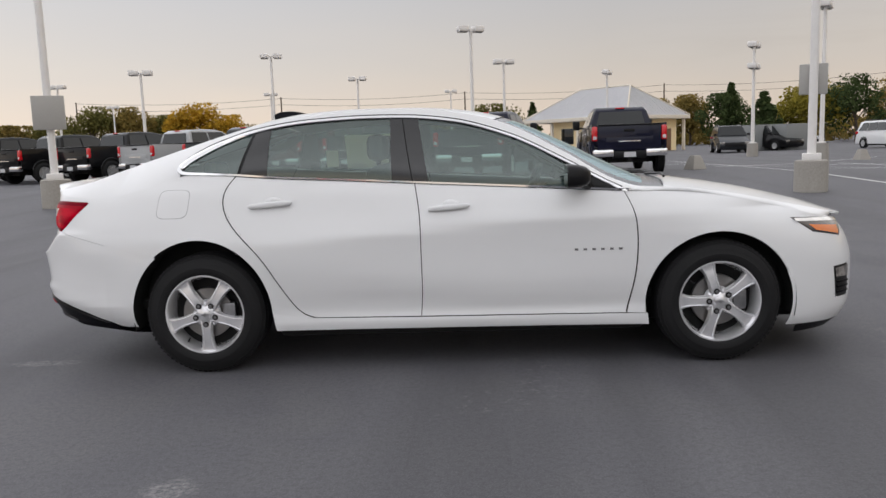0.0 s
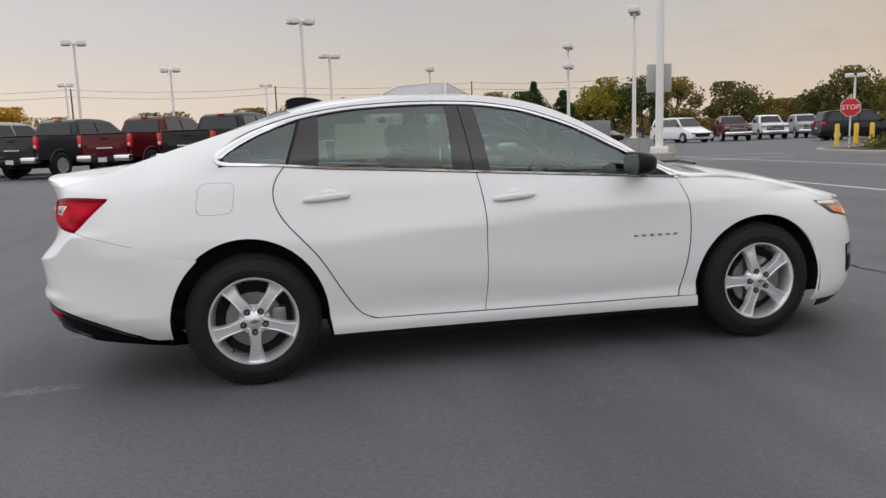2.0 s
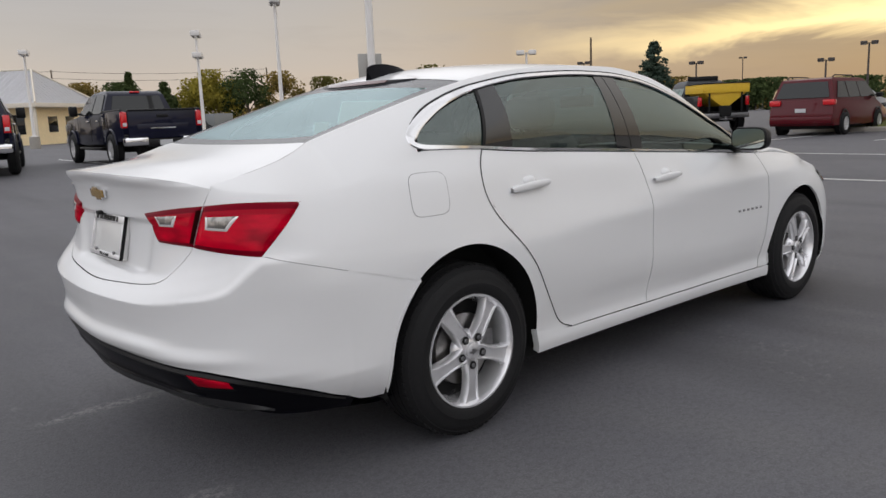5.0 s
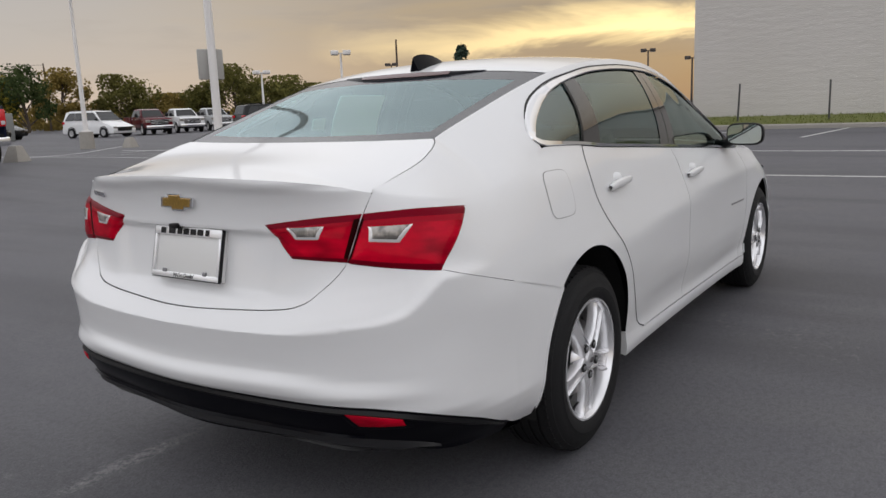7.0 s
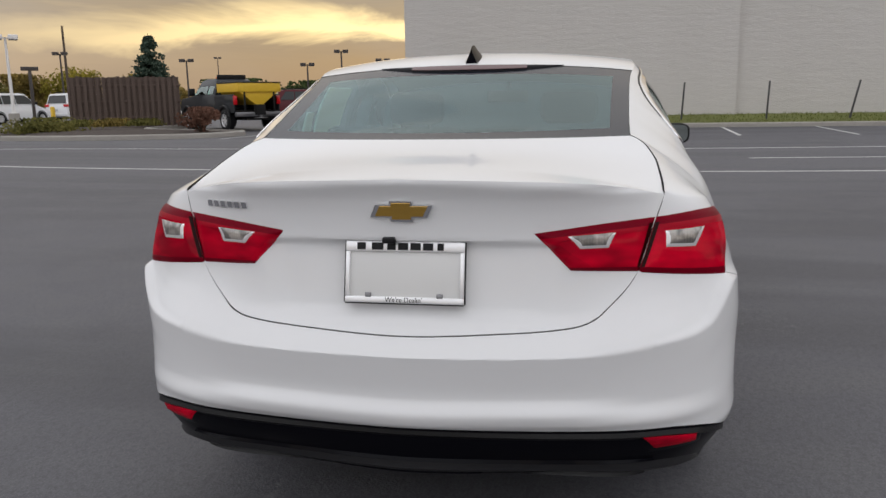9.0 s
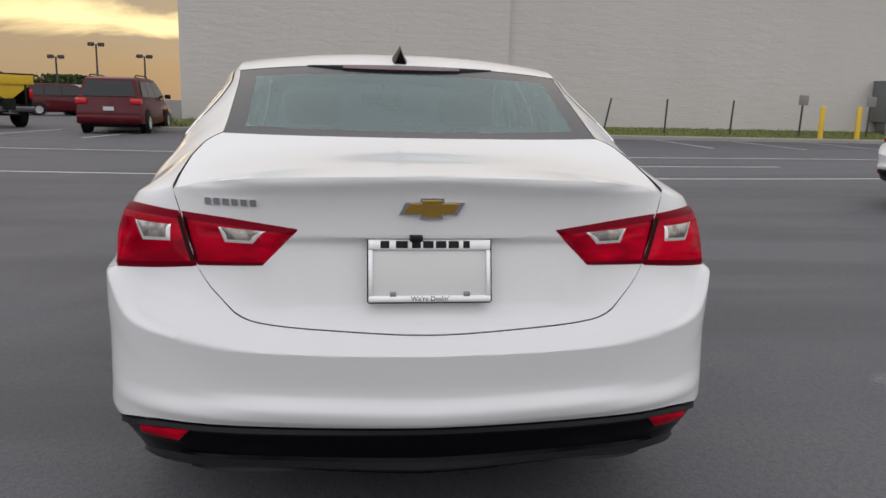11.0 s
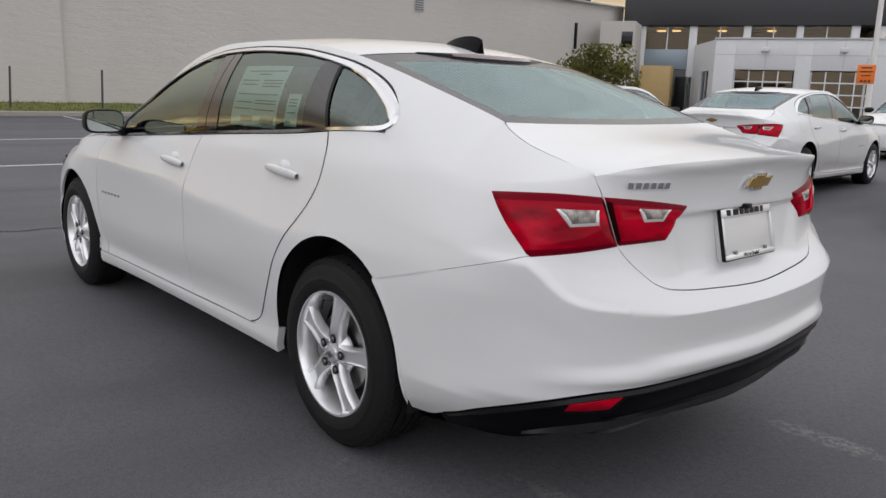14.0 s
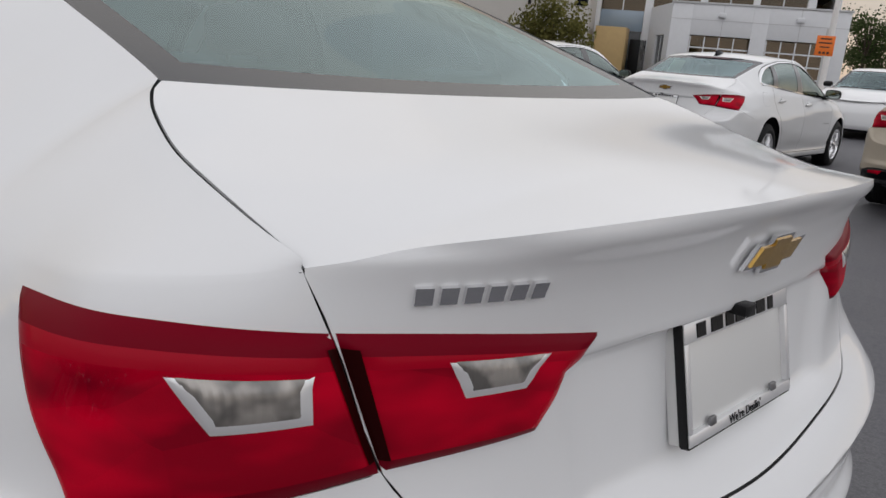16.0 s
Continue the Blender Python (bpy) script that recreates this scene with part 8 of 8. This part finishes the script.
# ---- showroom building ----
def showroom():
    WHITE_PANEL = simple("white_cladding", (0.70, 0.71, 0.73), 0.5, grain=0.05, scale=4)
    DARK_BAND = simple("charcoal_fascia", (0.035, 0.036, 0.042), 0.5, grain=0.15, scale=3)
    PALE_TOP = simple("pale_parapet", (0.50, 0.50, 0.51), 0.6, grain=0.08)
    AMBER = simple("tan_panel", (0.52, 0.36, 0.16), 0.6, grain=0.1, scale=4)
    BLUE = simple("blue_grey_panel", (0.26, 0.33, 0.40), 0.25, coat=0.5)
    ROOM = simple("room_inside", (0.34, 0.25, 0.17), 0.8, grain=0.4, scale=1.2)
    PANE = glass("showroom_glass", (0.80, 0.74, 0.64), clear=0.8)
    b = empty("showroom_building", pose(-3.5, 2.2, 0.1, 0, 0, -152.03), "white-panelled showroom with charcoal fascia and glazed garage doors", "building")
    Y1, Y2 = 45.0, 50.0
    # main block with its window band
    block(b, "fascia", -7.3, 7.05, Y2 - 0.35, Y2 + 12, 5.65, 7.6, DARK_BAND, 0.02, "charcoal fascia band")
    block(b, "parapet", -7.3, 7.05, Y2 - 0.25, Y2 + 12, 7.604, 8.6, PALE_TOP, 0.02)
    block(b, "wall", -7.25, 7.0, Y2 + 5.0, Y2 + 12, 0, 5.64, ROOM, 0, "back of the rooms")
    block(b, "floor_slab", -7.2, 6.95, Y2 + 0.1, Y2 + 4.99, 2.75, 3.0, WHITE_PANEL, 0)
    block(b, "wall", -3.0, 7.0, Y2, Y2 + 0.2, 3.0, 4.3, WHITE_PANEL, 0.01)
    block(b, "wall", 6.7, 7.0, Y2 + 0.2, Y2 + 5.0, 0, 5.64, WHITE_PANEL, 0.01)
    block(b, "wall", -7.25, -6.95, Y2 + 0.2, Y2 + 5.0, 0, 5.64, WHITE_PANEL, 0.01)
    for x0, x1 in ((-6.45, -5.95), (-3.40, -2.95), (-0.36, 0.06), (2.5, 2.86), (5.3, 5.75), (6.7, 7.0)):
        block(b, "column", x0, x1, Y2 - 0.14, Y2 + 0.3, 0, 5.64, WHITE_PANEL, 0.02)
    for x0, x1, z0 in ((-5.93, -3.42, 4.28), (-2.93, -0.38, 4.31), (0.08, 2.48, 4.31), (2.88, 5.28, 4.31)):
        w = block(b, "window", x0, x1, Y2 + 0.06, Y2 + 0.09, z0, 5.6, PANE, 0)
        w.visible_shadow = False
        block(w, "mullion", (x0 + x1) / 2 - 0.03, (x0 + x1) / 2 + 0.03, Y2 + 0.02, Y2 + 0.058, z0, 5.6, WHITE_PANEL, 0)
    for x in (-5.2, -4.3, -1.6, 1.2):
        lm = block(b, "ceiling_lamp", x - 0.25, x + 0.25, Y2 + 1.3, Y2 + 1.8, 5.45, 5.52, WARM_LAMP, 0, "lit warm ceiling lamp")
    block(b, "panel", -5.93, -3.42, Y2 - 0.02, Y2 + 0.05, 3.1, 4.27, BLUE, 0.01, "blue-grey spandrel panel")
    block(b, "window", -5.9, -3.45, Y2 + 0.02, Y2 + 0.05, 0.05, 3.08, DARK_GLASS, 0.01)
    block(b, "panel", -5.85, -4.1, Y2 - 2.2, Y2 - 0.2, 0.0, 3.2, AMBER, 0.02, "tan panelled entrance box")
    block(b, "door", -4.0, -3.05, Y2 - 0.14, Y2 - 0.06, 0.0, 2.65, TRIM, 0.01, "dark entrance door")
    # dark window on the return wall
    block(b, "wall", -8.2, -6.2, Y2 - 3.2, Y2 + 0.1, 0, 5.64, BLOCK_WALL, 0)
    block(b, "window", -6.95, -6.32, Y2 - 3.24, Y2 - 3.18, 4.15, 5.05, DARK_GLASS, 0.01)
    # front box
    SPLIT = [(-1.65, -0.62, 0, 4.5), (-0.62, 2.36, 2.95, 4.5), (2.36, 3.12, 0, 4.5), (3.12, 6.0, 2.95, 4.5), (6.0, 6.85, 0, 4.5)]
    for x0, x1, z0, z1 in SPLIT:
        block(b, "wall", x0, x1, Y1, Y1 + 0.25, z0, z1, WHITE_PANEL, 0.006)
    block(b, "coping", -1.72, 6.92, Y1 - 0.05, Y1 + 0.3, 4.5, 4.6, PALE_TOP, 0.01)
    block(b, "roof", -1.6, 6.8, Y1 + 0.3, Y2, 4.3, 4.45, PALE_TOP, 0)
    block(b, "wall", 6.6, 6.85, Y1 + 0.25, Y2, 0, 4.5, WHITE_PANEL, 0.006)
    block(b, "wall", -1.3, 6.5, Y1 + 3.2, Y1 + 3.3, 0, 4.3, ROOM, 0, "back of the workshop")
    # joint lines of the cladding
    for x0, x1, z in ((-1.65, 6.85, 3.72),):
        block(b, "joint", x0, x1, Y1 - 0.012, Y1 - 0.002, z - 0.012, z + 0.012, PALE_TOP, 0)
    for x in (0.9, 4.6):
        block(b, "joint", x - 0.012, x + 0.012, Y1 - 0.014, Y1 - 0.003, 2.97, 4.5, PALE_TOP, 0)
    for x0, x1 in ((-0.62, 2.36), (3.12, 6.0)):
        door = block(b, "garage_door", x0 + 0.02, x1 - 0.02, Y1 + 0.12, Y1 + 0.16, 0.02, 0.5, WHITE_PANEL, 0.01, "glazed sectional garage door")
        for r in range(4):
            z0 = 0.5 + 0.60 * r
            block(door, "rail", x0 + 0.02, x1 - 0.02, Y1 + 0.10, Y1 + 0.17, z0, z0 + 0.07, WHITE_PANEL, 0.005)
            for c in range(4):
                xa = x0 + 0.05 + (x1 - x0 - 0.1) * c / 4
                xb = x0 + 0.05 + (x1 - x0 - 0.1) * (c + 1) / 4
                block(door, "stile", xa - 0.03, xa + 0.03, Y1 + 0.10, Y1 + 0.168, z0 + 0.07, z0 + 0.60, WHITE_PANEL, 0)
                pn = block(door, "pane", xa + 0.032, xb - 0.032, Y1 + 0.13, Y1 + 0.14, z0 + 0.072, z0 + 0.598, PANE, 0)
                pn.visible_shadow = False
    for x in (0.85, 4.58):
        lamp = block(b, "wall_lamp", x - 0.18, x + 0.18, Y1 - 0.22, Y1 - 0.02, 3.86, 4.10, WHITE_PANEL, 0.05, "white wall lamp")
    # slanted side wall with a dark glazed door
    p0, p1 = Vector((-1.652, Y1 + 0.02, 0)), Vector((-3.0, Y1 + 4.8, 0))
    d = (p1 - p0).normalized()
    mm = Matrix.Translation(p0) @ Matrix.Rotation(math.atan2(d.y, d.x), 4, "Z")
    L = (p1 - p0).length
    for x0, x1, z0, z1 in ((0, 1.1, 0, 4.5), (1.1, 3.0, 2.9, 4.5), (3.0, L, 0, 4.5)):
        bm = bmesh.new()
        box(bm, x0, x1, -0.25, 0.0, z0, z1, 0.006, mm)
        part("wall", bm, WHITE_PANEL, b, smooth=False)
    bm = bmesh.new()
    box(bm, 1.12, 2.98, -0.18, -0.12, 0.02, 2.88, 0.01, mm)
    dr = part("door", bm, DARK_GLASS, b, "dark glazed double door", smooth=False)
    for xx in (1.15, 2.02, 2.9):
        bm = bmesh.new()
        box(bm, xx, xx + 0.06, -0.11, -0.06, 0.02, 2.88, 0.005, mm)
        part("door_frame", bm, WHITE_PANEL, dr, smooth=False)
    return b


def warm_lamp():
    m, n = material("lit_warm_lamp")
    finish(n, n.add("ShaderNodeEmission", {0: (1.0, 0.72, 0.35, 1), 1: 3.0}).outputs[0])
    return m


WARM_LAMP = warm_lamp()
showroom()


# ---- signs ----
def bar(thing, x0, x1, y, z0, z1, mat):
    return block(thing, "lettering", x0, x1, y - 0.004, y, z0, z1, mat, 0)


def face_matrix(x, y, z, towards):
    """Local -y looks towards a place on the plan."""
    return pose(x, y, z, 0, 0, math.degrees(math.atan2(towards[1] - y, towards[0] - x)) + 90)


def orange_sign():
    ORANGE = simple("orange_sign_sheet", (0.85, 0.19, 0.02), 0.5, grain=0.04)
    INK = simple("dark_sign_ink", (0.05, 0.02, 0.015), 0.6)
    z = ground_z(5.7, -22.1)
    s = empty("sign", face_matrix(5.7, -22.1, z, (-4, 1)), "orange sign on a thin pole with lines of dark lettering", "sign")
    bm = bmesh.new()
    tube(bm, [(0, 0.03, 0), (0, 0.03, 2.5)], 0.03, 8)
    part("pole", bm, GALV, s)
    board = block(s, "board", -0.235, 0.235, -0.015, 0.0, 1.92 - z, 2.46 - z, ORANGE, 0.008)
    for k, (w, h) in enumerate(((0.14, 0.035), (0.17, 0.035), (0.12, 0.03))):
        zz = 2.36 - z - 0.11 * k
        bar(board, -w, w, -0.016, zz, zz + h, INK)
    for k in (-1, 0, 1):
        bar(board, 0.10 * k - 0.03, 0.10 * k + 0.03, -0.016, 1.97 - z, 2.03 - z, INK)


orange_sign()


def text_mesh(body, size):
    cu = bpy.data.curves.new("stop_text", "FONT")
    cu.body, cu.size, cu.align_x, cu.align_y, cu.extrude = body, size, "CENTER", "CENTER", 0.003
    ob = new("stop_text", cu)
    dg = bpy.context.evaluated_depsgraph_get()
    me = bpy.data.meshes.new_from_object(ob.evaluated_get(dg))
    bpy.data.objects.remove(ob)
    return me


def stop_sign(x, y):
    RED = simple("red_sign_sheet", (0.55, 0.012, 0.018), 0.4, grain=0.05)
    WHITE = simple("white_sign_sheet", (0.8, 0.8, 0.8), 0.45)
    z = ground_z(x, y)
    s = empty("stop_sign", face_matrix(x, y, z, (-1.5, -5.0)), "red octagonal stop sign on a steel post", "sign")
    bm = bmesh.new()
    tube(bm, [(0, 0.03, -0.05), (0, 0.03, 2.1)], 0.03, 8)
    part("post", bm, GALV, s)
    for name, r, y0, y1, mat in (("board", 0.352, -0.006, 0.0, WHITE), ("field", 0.332, -0.010, -0.0065, RED)):
        bm = bmesh.new()
        lathe(bm, [(r, 0), (r, 1)], 8, pose(0, 0, 0, 0, 0, 22.5), closed=True)
        for v in bm.verts:
            v.co = Vector((v.co.x, y0 if v.co.z > 0.5 else y1, v.co.y + 1.77 - z))
        bmesh.ops.recalc_face_normals(bm, faces=bm.faces[:])
        part(name, bm, mat, s, smooth=False)
    me = text_mesh("STOP", 0.245)
    me.materials.append(WHITE)
    t = new("lettering", me)
    t.parent = s
    t.matrix_local = Matrix.Translation((0, -0.014, 1.77 - z)) @ Matrix.Rotation(radians(90), 4, "X")


stop_sign(19.2, 19.6)


def dark_board(x, y):
    s = empty("sign_board", face_matrix(x, y, ground_z(x, y), (-1.5, -5.0)), "narrow dark sign on a dark post", "sign")
    block(s, "post", -0.06, 0.06, -0.05, 0.05, 0, 2.55, POLE_DARK, 0.01)
    block(s, "board", -0.32, 0.32, -0.07, 0.05, 2.50, 2.66, POLE_DARK, 0.02)


dark_board(24.4, 21.7)


# ---- planter island and fence ----
def island():
    ring = [(18.6, 20.6), (18.0, 18.4), (17.8, 15.0), (18.3, 12.4), (19.3, 11.2), (20.7, 10.9), (21.7, 11.7), (22.5, 13.6), (23.6, 15.8), (25.6, 17.2), (29.0, 16.9), (30.0, 19.6), (29.0, 22.2), (26.0, 23.2), (21.0, 22.4)]
    c = Vector((22.3, 18.2))
    bm = bmesh.new()
    for out, z0, z1 in ((0.0, 0, 0),):
        n = len(ring)
        prof = ((0.0, -0.05), (0.0, 0.13), (0.03, 0.16), (0.20, 0.16), (0.22, 0.05))
        rows = []
        m = 72
        for i in range(m + 1):
            u = i / m * n
            k, f = int(u) % n, u - int(u)
            p = [Vector(ring[(k + j) % n]) for j in (-1, 0, 1, 2)]
            q = 0.5 * (2 * p[1] + (p[2] - p[0]) * f + (2 * p[0] - 5 * p[1] + 4 * p[2] - p[3]) * f * f + (3 * p[1] - p[0] - 3 * p[2] + p[3]) * f ** 3)
            inward = (c - q).normalized()
            rows.append([(*(q + inward * o), 0.15 + z) for o, z in prof])
    grid_mesh(bm, np.array(rows))
    bmesh.ops.recalc_face_normals(bm, faces=bm.faces[:])
    link("kerb", bm, CONCRETE, smooth=False, label="pale concrete kerb round the planting island", kind="structure")
    bm = bmesh.new()
    grid = []
    for row in rows:
        e = Vector(row[-1][:2])
        grid.append([(*(e.lerp(c, t)), 0.24 + 0.10 * math.sin(t * 2.6) + 0.03 * noise.noise((e.x * 3, e.y * 3, t * 6))) for t in np.linspace(0, 1, 10)])
    grid_mesh(bm, np.array(grid))
    bmesh.ops.recalc_face_normals(bm, faces=bm.faces[:])
    link("planting_bed", bm, MULCH, label="dark mulch bed on the island", kind="structure")
    rnd = random.Random(12)
    pts = [(rnd.gauss(0, 0.34), rnd.gauss(0, 0.26), min(0.36, abs(rnd.gauss(0, 0.16)))) for _ in range(2200)]
    for x, y, s, mat, label in ((20.6, 18.5, 1.35, LEAF_GREEN, "low dense green clump of plants by the stop sign"), (25.7, 20.6, 0.8, LEAF_GREEN, "low green weeds along the fence foot"), (26.3, 19.4, 0.9, LEAF_OLIVE, "low olive weeds along the fence foot"), (27.0, 18.4, 0.8, LEAF_GREEN, "low green weeds along the fence foot")):
        ob = leaves_mesh("low_plant", [(p[0] * s * 1.5, p[1] * s, p[2] * s) for p in pts], 0.11, 3, mat, label=label, category="plant")
        ob.location = (x, y, 0.32)
    sh = empty("shrub", pose(20.5, 12.4, 0.3), "reddish leafy shrub on the mulch bed", "shrub")
    pts, balls = crown_points(random.Random(3), 0.80, 1.5, 0.05, 1500, 18)
    bm = bmesh.new()
    for bx, by, bz, br in balls:
        tube(bm, [(0, 0, 0), (bx * 0.6, by * 0.6, bz * 0.5), (bx, by, bz)], [0.03, 0.015, 0.005], 5, caps=False)
    part("stems", bm, BARK, sh)
    leaves_mesh("crown", pts, 0.11, 4, LEAF_RED, sh)


island()


def fence():
    WOOD = simple("weathered_fence_wood", (0.105, 0.075, 0.062), 0.9, grain=0.4, scale=22, bump=0.4)
    a, b = Vector((26.5, 21.6)), Vector((29.1, 17.7))
    d = (b - a).normalized()
    f = empty("fence", pose(a.x, a.y, 0.28, 0, 0, math.degrees(math.atan2(d.y, d.x))), "tall weathered dark wooden fence of staggered boards", "fence")
    L, rnd = (b - a).length, random.Random(8)
    for x in np.arange(0.05, L, 2.1):
        block(f, "post", x - 0.05, x + 0.05, -0.05, 0.05, -0.15, 2.0, WOOD, 0.01)
    for z in (0.35, 1.05, 1.75):
        block(f, "rail", 0, L, -0.025, 0.025, z, z + 0.09, WOOD, 0.008)
    me = None
    n = int(L / 0.125)
    for k in range(n):
        side = -0.045 if k % 2 else 0.045
        bm = bmesh.new()
        box(bm, -0.07, 0.07, -0.011, 0.011, 0.02, 2.17, 0.004)
        if me is None:
            bd = part("board", bm, WOOD, f, smooth=False)
            me = bd.data
        else:
            bm.free()
            bd = new("board", me)
            bd.parent = f
        bd.matrix_local = pose(0.07 + 0.125 * k, side, rnd.uniform(-0.03, 0.03), 0, rnd.uniform(-0.5, 0.5), 0)


fence()


# ---- loose things on the lot ----
def wheel_stop(x, y, turn):
    w = empty("yellow_wedge", pose(x, y, ground_z(x, y), 0, 0, turn), "tan concrete wedge foot with a stub of steel", "post foot")
    bm = bmesh.new()
    lathe(bm, [(0.001, 0.42), (0.14, 0.42), (0.17, 0.40), (0.34, 0.0)], 4, pose(0, 0, 0, 0, 0, 45))
    part("foot", bm, CONCRETE, w)


wheel_stop(6.95, 18.6, 20)
wheel_stop(15.9, 26.6, 10)
